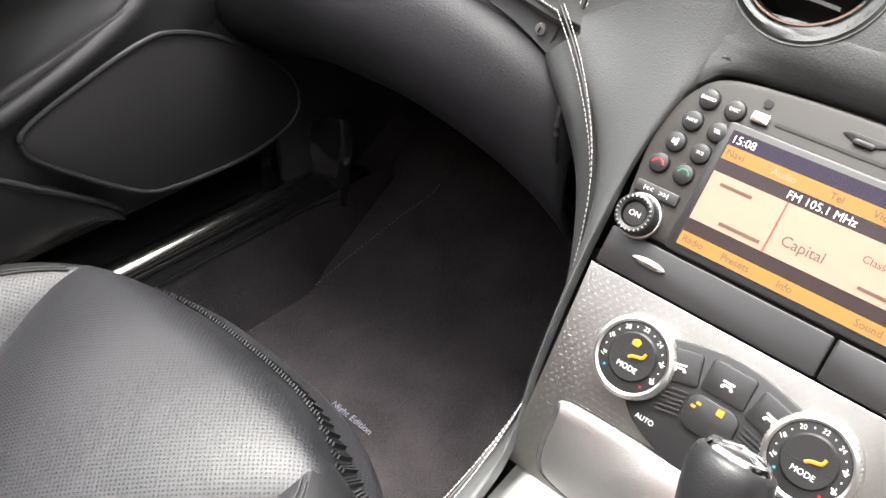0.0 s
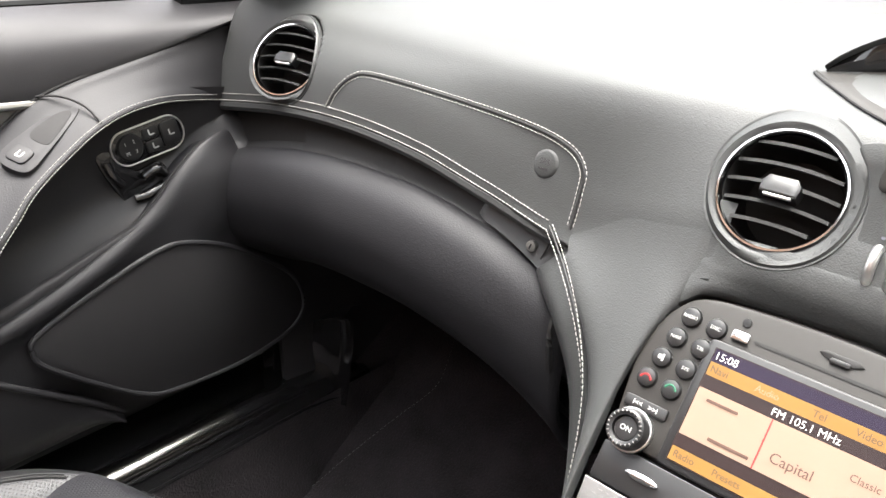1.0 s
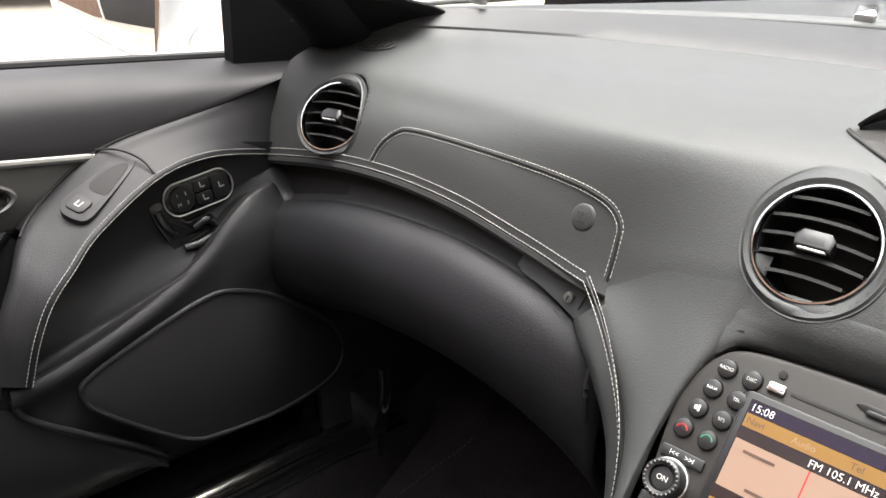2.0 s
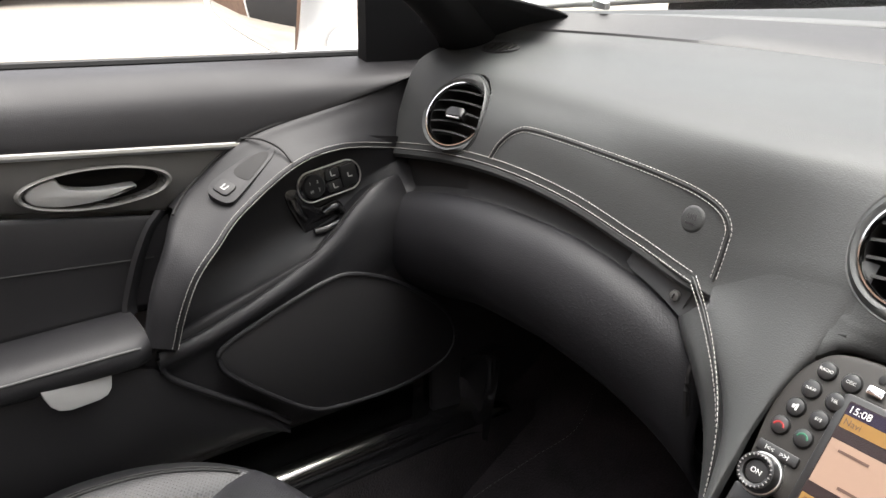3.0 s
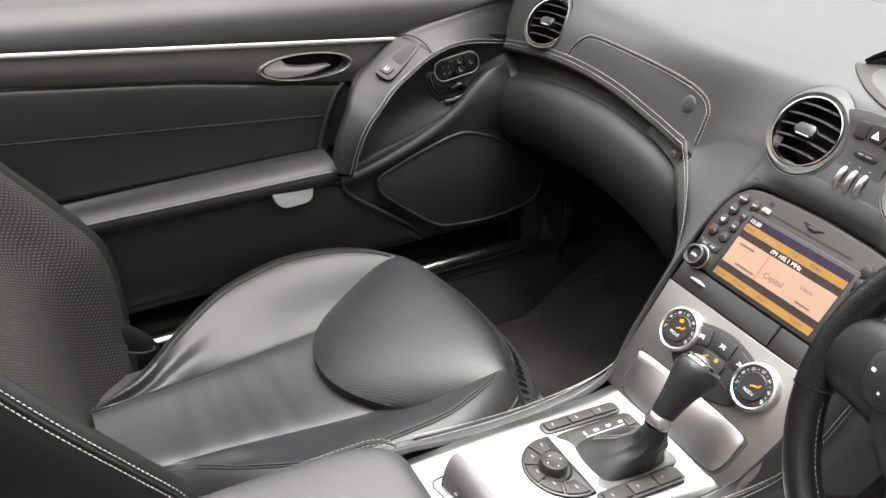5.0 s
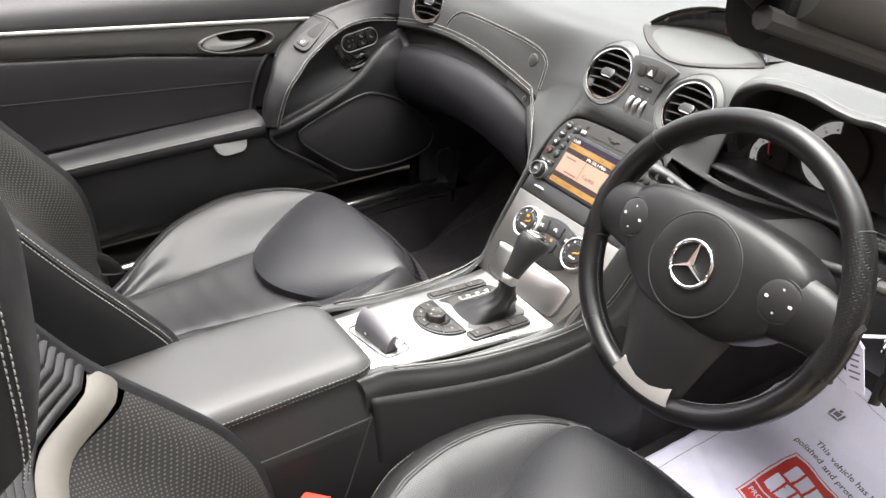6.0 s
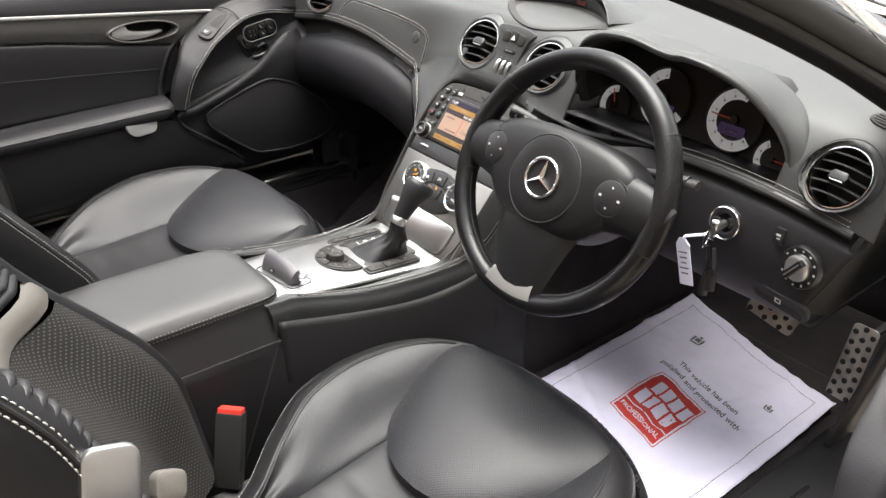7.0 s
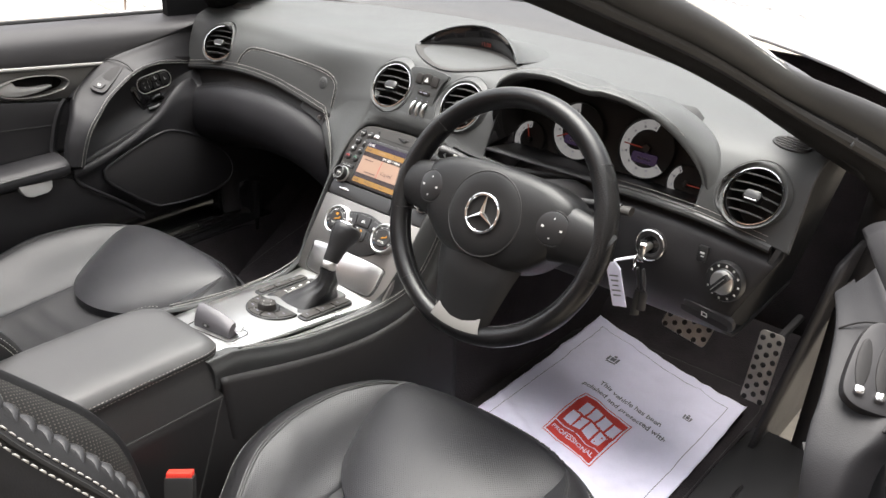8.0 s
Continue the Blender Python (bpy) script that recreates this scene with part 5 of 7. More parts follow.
part("cross_seam", tube(cat([V(-0.6885, -0.158, 0.766), V(-0.708, -0.163, 0.779), V(-0.726, -0.178, 0.788), V(-0.742, -0.196, 0.788)], 6), 0.0012, 6), DARK, pdoor)
WS = axes(V(-0.7035, -0.2165, 0.7572), (-0.276, 0.884, 0.376), (-0.88, -0.34, 0.33))
well = cat([V(x, y, 0) for x, y in ((-0.042, -0.004), (-0.036, -0.020), (-0.01, -0.019), (0.05, -0.008), (0.053, 0.004), (0.03, 0.013), (-0.02, 0.018), (-0.038, 0.012))], 5, True)
sw = part("window_switch", prism(well, -0.012, 0.0006, WS, 0.0005), SOFT, pdoor, "recessed window switch")
part("switch_dish", prism([(p.x * 0.5 + 0.018, p.y * 0.62) for p in well], 0.0, 0.0010, WS, 0.0003), DARK, sw)
part("switch_key", prism(rrect(0.020, 0.022, 0.006, cx=-0.024), 0.0, 0.0026, WS, 0.0012), SOFT, sw)
bars("switch_symbol", [(-0.024, 0.002, 0.007, 0.0012), (-0.024, -0.003, 0.007, 0.0012), (-0.0275, 0, 0.0012, 0.006)], WS @ pose(0, 0, 0.0027), INK, sw)

# recess behind the handle, with the seat controls
rows = []
for y in np.linspace(-0.33, 0.02, 36):
    lo = smooth_at([-0.33, -0.28, -0.20, -0.10, 0.02], [0.595, 0.607, 0.632, 0.665, 0.712], y)
    hi = smooth_at([-0.33, -0.30, -0.235, -0.155, -0.085, 0.02], [0.66, 0.70, 0.745, 0.775, 0.780, 0.765], y)
    rows.append(cat([V(-0.668, y, lo - 0.002), V(-0.690, y, lo + 0.006), V(-0.712, y, lo + 0.03), V(-0.716, y, (lo + hi) / 2), V(-0.716, y, hi)], 4))
part("handle_recess", sheet(rows), SOFT, pdoor)
rail = cat([V(-0.650, -0.345, 0.594), V(-0.652, -0.29, 0.604), V(-0.658, -0.20, 0.633), V(-0.668, -0.130, 0.664), V(-0.676, -0.085, 0.697), V(-0.684, -0.050, 0.716), V(-0.694, -0.020, 0.720), V(-0.712, 0.014, 0.716)], 8)
rows = []
for i, p in enumerate(rail):
    f = i / (len(rail) - 1)
    rows.append(cat([p + V(-0.030, 0.003, -0.004), p + V(-0.012, 0.001, -0.0045), p + V(-0.004, 0, 0.002), p + V(0.003, -0.001, 0.001), p + V(0.006 + 0.010 * f, -0.002, -0.010), V(-0.656 - 0.004 * f, p.y, p.z - 0.034), V(-0.656, p.y + 0.004, p.z - 0.075), V(-0.670, p.y + 0.02, p.z - 0.13)], 4))
part("lower_rail", sheet(rows), DOORSKIN, pdoor, "padded rail below the handle")
part("rail_crease", tube([p + V(-0.009, 0, -0.0015) for p in rail], 0.0016, 6), DARK, pdoor)
SC = axes(V(-0.7135, -0.098, 0.727), (0.04, 0.985, 0.16), (-0.2, -0.16, 0.96))
pod = part("seat_switch_pod", prism(rrect(0.084, 0.036, 0.017, 8), -0.01, 0.0035, SC, 0.0012), GLOSS, pdoor, "glossy seat memory switch pod")
part("pod_rim", tube([SC @ V(x, y, 0.003) for x, y in rrect(0.085, 0.037, 0.0175, 8)], 0.0011, 6, closed=True), SATIN, pod, "thin silver rim")
part("memory_key", lathe([(0.0, 0.007), (0.013, 0.0066), (0.0148, 0.005), (0.0152, 0.002)], SC @ pose(-0.022, 0, 0), 28), KEYCAP, pod)
for txt, x, y in (("1", -0.027, 0.005), ("2", -0.017, 0.005), ("M", -0.027, -0.0055), ("3", -0.017, -0.0055)):
    words("key_lettering", txt, SC @ pose(x, y, 0.0068), 0.0058, INK, pod, depth=0.0001)
for x, y, w, h in ((0.0045, 0.0075, 0.019, 0.0125), (0.0045, -0.0075, 0.019, 0.0125), (0.0265, 0.0, 0.021, 0.026)):
    kk = part("heat_key", prism(rrect(w, h, 0.003), 0.003, 0.0062, SC @ pose(x, y, 0), 0.001), KEYCAP, pod)
    bars("key_symbol", [(x - 0.002, y + 0.001, 0.0014, 0.006), (x + 0.001, y - 0.002, 0.005, 0.0014)], SC @ pose(0, 0, 0.0063), INK, kk)
seatkey = part("seat_shaped_switch", tube(cat([SC @ V(*p) for p in ((-0.052, -0.006, 0.004), (-0.050, -0.022, 0.006), (-0.044, -0.034, 0.006))], 5), 0.006, 10, flat=0.8), GLOSS, pdoor, "glossy seat-shaped adjuster")
part("seat_base_switch", tube(cat([SC @ V(*p) for p in ((-0.038, -0.052, 0.006), (-0.022, -0.053, 0.008), (0.002, -0.050, 0.006))], 5), 0.007, 10, flat=0.8), GLOSS, seatkey)
part("seat_cushion_switch", tube(cat([SC @ V(*p) for p in ((-0.020, -0.034, 0.006), (-0.005, -0.030, 0.009), (0.004, -0.040, 0.006))], 5), 0.0065, 10, flat=0.8), GLOSS, seatkey)
part("switch_backing", prism(cat([V(x, y, 0) for x, y in ((-0.060, 0.0), (-0.050, -0.045), (-0.040, -0.062), (0.0, -0.060), (0.010, -0.046), (0.004, -0.026), (-0.025, -0.026), (-0.042, 0.002))], 4, True), -0.006, 0.0018, SC, 0.001), GLOSS, seatkey)

# speaker cover
SPK = axes(V(-0.648, -0.12, 0.545), (0, 1, 0), (-0.05, 0, 1))
spk = cat([V(y + 0.12, z - 0.545, 0) for y, z in ((-0.280, 0.566), (-0.270, 0.583), (-0.206, 0.607), (-0.140, 0.626), (-0.10, 0.626), (-0.04, 0.60), (0.03, 0.545), (0.05, 0.50), (0.03, 0.468), (-0.04, 0.452), (-0.13, 0.455), (-0.18, 0.470), (-0.265, 0.540))][::-1], 6, True)
speaker = part("speaker_cover", prism(spk, -0.03, 0.002, SPK, 0.004), PLASTIC, pdoor, "fine black speaker cover")
part("cover_rim", tube([SPK @ V(p.x, p.y, 0.0010) for p in spk], 0.0030, 8, closed=True), DOORSKIN, speaker)

# map pocket below the armrest
pk = cat([V(-0.652, -0.345, 0.588), V(-0.650, -0.335, 0.562), V(-0.648, -0.285, 0.522), V(-0.652, -0.225, 0.475), V(-0.660, -0.195, 0.446)], 8)
part("pocket_edge", tube(pk, 0.0035, 10), SOFT, pdoor)
rows = []
for y in np.linspace(-0.95, -0.196, 40):
    zt = smooth_at([-0.95, -0.5, -0.36, -0.335, -0.285, -0.225, -0.20], [0.578, 0.58, 0.583, 0.562, 0.522, 0.475, 0.445], y)
    dx = -0.035 * min(1.6, max(0.0, (-0.40 - y) / 0.4))
    rows.append(cat([V(-0.662 + dx, y, zt + 0.002), V(-0.653 + dx, y, zt - 0.010), V(-0.656 + dx * 0.8, y, (zt + 0.42) / 2), V(-0.672 + dx * 0.5, y, 0.434), V(-0.70, y, 0.415)], 3))
thick(part("pocket", sheet(rows), SOFT, pdoor), 0.004, out=(1, 0, 0))
rows = [[V(-0.85, y, z) for z in (0.86, 0.7, 0.5, 0.36)] for y in np.linspace(-1.15, 0.35, 8)]
thick(part("outer_skin", sheet(rows), WHITEPAINT, pdoor), 0.01, 1.0)

# ---- cabin floor, sills, pillars, windscreen ----


def floor_z(x, y):
    if x < 0:
        return 0.205 + 0.55 * max(0.0, y - 0.02) + 0.25 * max(0.0, y - 0.22)
    return 0.200 + 0.75 * max(0.0, y - 0.51)


for side, nm in ((-1, "floor_1"), (1, "floor_2")):
    rows = []
    for y in np.linspace(-1.05, 0.62, 60):
        rows.append([V(side * x, y, floor_z(side, y) + (0.10 * max(0.0, (x - 0.645) / 0.03) ** 2 if x > 0.645 else 0)) for x in np.linspace(0.10, 0.67, 40)])
    tagged(thick(part(nm, sheet(rows), CARPET), 0.012), "black carpeted cabin floor", "carpet", kind="structure")


def floor_mat(side, outline):
    """A carpet mat with a bound and sewn edge, lying on the floor."""
    m = thing("floor_mat", "black carpet floor mat with a sewn edge", "floor mat", group="floor mats")
    k = 40
    out = [Vector(p) for p in outline]
    c = sum(out, Vector((0, 0))) / len(out)
    rings = []
    for s, h in ((1.0, 0.001), (0.995, 0.008), (0.98, 0.010), (0.8, 0.010), (0.6, 0.010), (0.4, 0.010), (0.2, 0.010), (0.02, 0.010)):
        r = []
        for p in out:
            q = c + (p - c) * s
            r.append(V(q.x, q.y, floor_z(side, q.y) + 0.004 + h))
        rings.append(r)
    part("carpet_sheet", sheet(rings, close_v=True), CARPET, m)
    edge = [V((c + (p - c) * 0.985).x, (c + (p - c) * 0.985).y, floor_z(side, (c + (p - c) * 0.985).y) + 0.0145) for p in out + out[:1]]
    stitches("stitching", edge, (0, 0, 1), m, GREYTHREAD, step=0.007, length=0.005)
    return m


worn = cat([V(x, y, 0) for x, y in ((-0.642, -0.24), (-0.637, -0.10), (-0.615, 0.04), (-0.585, 0.146), (-0.563, 0.212), (-0.575, 0.26), (-0.60, 0.31), (-0.60, 0.42), (-0.54, 0.46), (-0.38, 0.465), (-0.22, 0.46), (-0.17, 0.40), (-0.17, 0.20), (-0.17, 0.0), (-0.17, -0.24), (-0.22, -0.30), (-0.40, -0.30), (-0.59, -0.30))], 5, True)
pm = floor_mat(-1, [(p.x, p.y) for p in worn][::-1])
floor_mat(1, rrect(0.46, 0.76, 0.07, 8, 0.39, 0.08))
EM = axes(V(-0.406, -0.094, floor_z(-1, -0.094) + 0.0155), (1, 0, 0), (0, 1, 0))
words("embroidered_lettering", "Night Edition", EM, 0.0125, GREYPRINT, pm, depth=0.0004)

for side, nm in ((-1, "sill_1"), (1, "sill_2")):
    rows = []
    for y in np.linspace(-1.05, 0.16 if side < 0 else 0.20, 30):
        drop = 0.03 * min(2.0, max(0.0, (y - 0.02) / 0.14) ** 2) * (1 if side < 0 else 0.3)
        lower_by, out_by = (0.0, 0.0) if side < 0 else (0.045, 0.022)
        rows.append(cat([V(side * (x + out_by), y, z - drop - lower_by) for x, z in ((0.632, 0.340), (0.635, 0.352), (0.640, 0.364), (0.648, 0.374), (0.69, 0.376), (0.735, 0.374), (0.77, 0.36), (0.80, 0.30), (0.86, 0.27), (0.90, 0.20))], 3))
    s = tagged(part(nm, sheet(rows), GLOSS if side < 0 else KEYCAP), "smooth black door sill", "sill", kind="structure")
    by, dz = (0.0, 0.0) if side < 0 else (0.022, -0.045)
    rows = [[V(side * (x + by), y, z + dz) for x, z in ((0.600, 0.19), (0.622, 0.24), (0.630, 0.30), (0.633, 0.345))] for y in np.linspace(-1.05, 0.20, 20)]
    part("carpet_side", sheet(rows), CARPET, s, "carpeted inner side of the sill")
    ml = [V(side * (0.655 if side < 0 else 0.720), y, (0.371 if side < 0 else 0.332) - 0.02 * max(0.0, y) / 0.08) for y in np.linspace(-1.0, 0.075, 40)]
    part("bright_moulding", tube([p for p in ml if p.y < -0.06], 0.0165 if side < 0 else 0.004, 14, flat=0.7), DARKCHROME, s, "chrome moulding along the sill")
    part("moulding_end", tube([p for p in ml if p.y > -0.064], lambda f: 0.0160 if side < 0 else 0.004, 14, flat=0.7), GLOSS, s, "glossy black end of the moulding")
    part("sill_line", tube([V(side * (0.638 if side < 0 else 0.664), y, 0.364 if side < 0 else 0.320) for y in np.linspace(-1.0, 0.05, 12)], 0.003, 8), GLOSS, s)

# side trim ahead of the doors
for side, nm in ((-1, "kick_panel_1"), (1, "kick_panel_2")):
    rows = [[V(side * (0.662 + 0.03 * s if side < 0 else 0.672 + 0.085 * s), y, 0.20 + s * 0.50) for s in np.linspace(0, 1, 8)] for y in np.linspace(0.03 if side < 0 else 0.12, 0.66, 12)]
    kp = tagged(thick(part(nm, sheet(rows), SOFT), 0.01), "black trim panel beside the footwell", "trim panel", kind="structure")
for side, nm in ((-1, "hinge_post_1"), (1, "hinge_post_2")):
    rows = [[V(side * x, 0.17 + 0.12 * s, 0.05 + 0.80 * s) for x in np.linspace(0.69 if side < 0 else 0.735, 0.89, 6)] for s in np.linspace(0, 1, 8)]
    tagged(thick(part(nm, sheet(rows), PLASTIC), 0.02), "black trimmed door hinge post", "pillar", kind="structure")
foot = thing("trim_clip", "glossy black curved trim end by the sill", "trim piece")
cap_line = cat([V(-0.690, 0.02, 0.400), V(-0.684, 0.055, 0.405), V(-0.668, 0.090, 0.415), V(-0.642, 0.112, 0.425), V(-0.622, 0.118, 0.430)], 6)
part("curved_cap", sheet([[p + V(-0.010, -0.016, 0.022), p + V(-0.002, -0.012, 0.026), p + V(0.004, -0.008, 0.020), p + V(0.006, -0.010, -0.010), p + V(0.004, -0.014, -0.050), p + V(0.0, -0.020, -0.11)] for p in cap_line]), GLOSS, foot)
part("cap_back", sheet([[p + V(-0.010, -0.016, 0.022), p + V(-0.03, 0.02, 0.02), p + V(-0.05, 0.06, 0.0)] for p in cap_line]), PLASTIC, foot)

rows = [[V(x, y, z) for x, z in ((-0.165, 0.18), (-0.155, 0.40), (-0.135, 0.50), (0.0, 0.53), (0.135, 0.50), (0.155, 0.40), (0.165, 0.18))] for y in np.linspace(-0.12, 0.68, 8)]
tagged(part("tunnel", sheet(rows), CARPET), "black carpeted transmission tunnel", "tunnel", kind="structure")
# firewall and rear bulkhead close the cabin
rows = [[V(x, 0.62 + 0.04 * (1 - x * x), z) for z in np.linspace(0.2, 0.88, 6)] for x in np.linspace(-0.80, 0.80, 8)]
tagged(thick(part("firewall", sheet(rows), CARPET), 0.02), "dark firewall under the dashboard", "wall", kind="structure")
rows = [[V(x, -1.08 - 0.12 * (z - 0.2), z) for z in np.linspace(0.2, 0.86, 6)] for x in np.linspace(-0.80, 0.80, 8)]
tagged(thick(part("bulkhead", sheet(rows), CARPET), 0.02), "dark trimmed bulkhead behind the seats", "wall", kind="structure")

# underside of the dashboard
rows = [[V(x, y, z) for y, z in ((0.02, 0.60), (0.14, 0.585), (0.40, 0.58), (0.62, 0.60))] for x in np.linspace(-0.70, -0.16, 8)]
thick(part("under_panel", sheet(rows), PLASTIC, dashboard), 0.006)

# A-pillars, header, windscreen


def slim(low, high):
    """A width that falls from `low` at the pillar's foot to `high` over its upper part."""
    def width(s):
        k = min(1.0, max(0.0, (s - 0.22) / 0.25))
        return low + (high - low) * k * k * (3 - 2 * k)
    return width


def pillar(side):
    pts = cat([V(side * x, y, z) for x, y, z in ((0.770, 0.265, 0.80), (0.748, 0.170, 0.868), (0.655, 0.0, 0.962), (0.617, -0.20, 1.053), (0.592, -0.40, 1.128), (0.580, -0.53, 1.175))], 6)
    p = thing("windscreen_pillar", "dark cloth-lined windscreen pillar with white outer skin", "pillar", group="windscreen pillars")
    part("inner_trim", tube(pts, slim(0.047, 0.028), 24, flat=0.8, up=(side, 0.6, 0)), HEADLINING, p)
    part("outer_skin", tube([q + V(side * 0.026, 0.016, 0.016) * (slim(1.0, 0.68)(i / (len(pts) - 1))) for i, q in enumerate(pts)], slim(0.034, 0.020), 20, flat=0.8, up=(side, 0.6, 0)), RUBBER, p)
    part("weather_seal", tube([q + V(side * 0.03, -0.030, -0.006) * slim(1.0, 0.6)(i / (len(pts) - 1)) for i, q in enumerate(pts)], slim(0.009, 0.007), 8), RUBBER, p)
    low, far, tip = V(side * 0.757, 0.112, 0.846), V(side * 0.640, 0.222, 0.911), V(side * 0.640, -0.03, 0.972)
    rows = []
    for i in range(9):
        b = low.lerp(far, i / 8) - V(0, 0, 0.004 * math.sin(math.pi * i / 8))
        rows.append([b, b.lerp(tip, 0.08) + V(0, -0.003, 0.004), b.lerp(tip, 0.35) + V(-side * 0.004, -0.004, 0.004), b.lerp(tip, 0.7), tip + V(0, 0.002 * i, 0)])
    thick(part("foot_trim", sheet(rows), HEADLINING, p, "dark cloth trim at the pillar's foot"), 0.004)
    return p


pillar(-1)
pillar(1)
header = thing("windscreen_header", "dark windscreen header rail above the dashboard", "header rail")
part("rail", tube(cat([V(-0.590, -0.53, 1.184), V(-0.53, -0.55, 1.217), V(-0.25, -0.52, 1.247), V(0, -0.51, 1.252), V(0.25, -0.52, 1.247), V(0.53, -0.55, 1.217), V(0.590, -0.53, 1.184)], 8), 0.026, 20, flat=0.6), HEADLINING, header)
rows = []
for x in np.linspace(-1, 1, 25):
    b = V(x * 0.735, screen_base(x * 0.735) + 0.03, 0.925 - 0.02 * abs(x))
    t = V(x * 0.57, -0.51 - 0.03 * x * x, 1.235 - 0.05 * x**4)
    rows.append([b.lerp(t, s) + V(0, 0.05 * math.sin(math.pi * s), 0.02 * math.sin(math.pi * s)) for s in np.linspace(0, 1, 10)])
ws = tagged(part("windscreen", sheet(rows), GLASS), "clear curved windscreen", "windscreen", kind="structure")
ws.visible_shadow = False
base = thing("scuttle_strip", "grey rubber cowl strip along the foot of the windscreen", "cowl strip")
rows = [[V(x, screen_base(x) + d, 0.910 + h - 0.012 * (x / 0.72) ** 2) for d, h in ((-0.012, 0.006), (0.0, 0.012), (0.03, 0.014), (0.06, 0.010), (0.075, -0.01))] for x in np.linspace(-0.74, 0.74, 40)]
thick(part("strip", sheet(rows), COWL, base), 0.004)
for x in (-0.62, -0.25, 0.25):
    part("clip", box(0.022, 0.010, 0.008, pose(x, screen_base(x) + 0.005, 0.924), 0.002), SATIN, base)
# bonnet
rows = [[V(x * (1 - 0.1 * s), screen_base(x * 0.8) + 0.11 + s * 1.1, 0.925 - 0.06 * x * x - 0.20 * s * s) for s in np.linspace(0, 1, 12)] for x in np.linspace(-0.86, 0.86, 20)]
tagged(thick(part("bonnet", sheet(rows), WHITEPAINT), 0.01), "white painted car bonnet ahead of the windscreen", "bonnet")
# quarter triangle ahead of the passenger window
tri = part("corner_trim", capped([[V(-0.80 + d, y, z) for y, z in ((0.012, 0.845), (0.22, 0.84), (0.22, 0.88), (0.03, 1.0), (0.012, 1.0))] for d in (-0.02, 0.0)]), HEADLINING, pdoor, "black triangular mirror trim")

# inside mirror
im = thing("interior_mirror", "black framed interior rear-view mirror", "mirror")
IMM = axes(V(0.0, -0.40, 1.165), (0.93, 0.36, 0.0), (0.0, -0.1, 1))
part("shell", prism(rrect(0.235, 0.062, 0.026, 8), -0.02, 0.012, IMM, 0.006), PLASTIC, im)
part("mirror_glass", prism(rrect(0.222, 0.052, 0.022, 8), 0.012, 0.0135, IMM), MIRROR, im)
part("stem", tube([V(0.0, -0.385, 1.175), V(0.0, -0.36, 1.20), V(0.0, -0.36, 1.215)], 0.012, 10), PLASTIC, im)

# passenger door mirror
dm = thing("door_mirror", "white door mirror with a dark reflecting glass", "mirror")
DM = axes(V(-1.0, -0.035, 0.925), (0.96, 0.28, 0.0), (-0.034, 0.115, 0.99))
mo = cat([V(x, y, 0) for x, y in ((-0.100, 0.060), (-0.104, 0.0), (-0.092, -0.042), (-0.02, -0.070), (0.075, -0.092), (0.088, -0.075), (0.092, 0.0), (0.085, 0.062), (0.0, 0.078))], 5, True)
rings = [[DM @ V(p.x * k + 0.02 * (1 - k), p.y * k, -d) for p in mo] for k, d in ((0.45, 0.115), (0.8, 0.095), (1.0, 0.055), (1.10, 0.015), (1.13, -0.008), (1.06, -0.016), (1.0, -0.010))]
part("housing", capped(rings), WHITEPAINT, dm)
part("mirror_glass", prism([(p.x * 0.99, p.y * 0.99) for p in mo], 0.006, 0.0125, DM, 0.001), MIRROR, dm)
part("mount", tube([V(-0.93, 0.05, 0.855), V(-0.88, 0.07, 0.845), V(-0.84, 0.09, 0.84)], 0.032, 12, flat=0.6), WHITEPAINT, dm)


# ---- seats ----


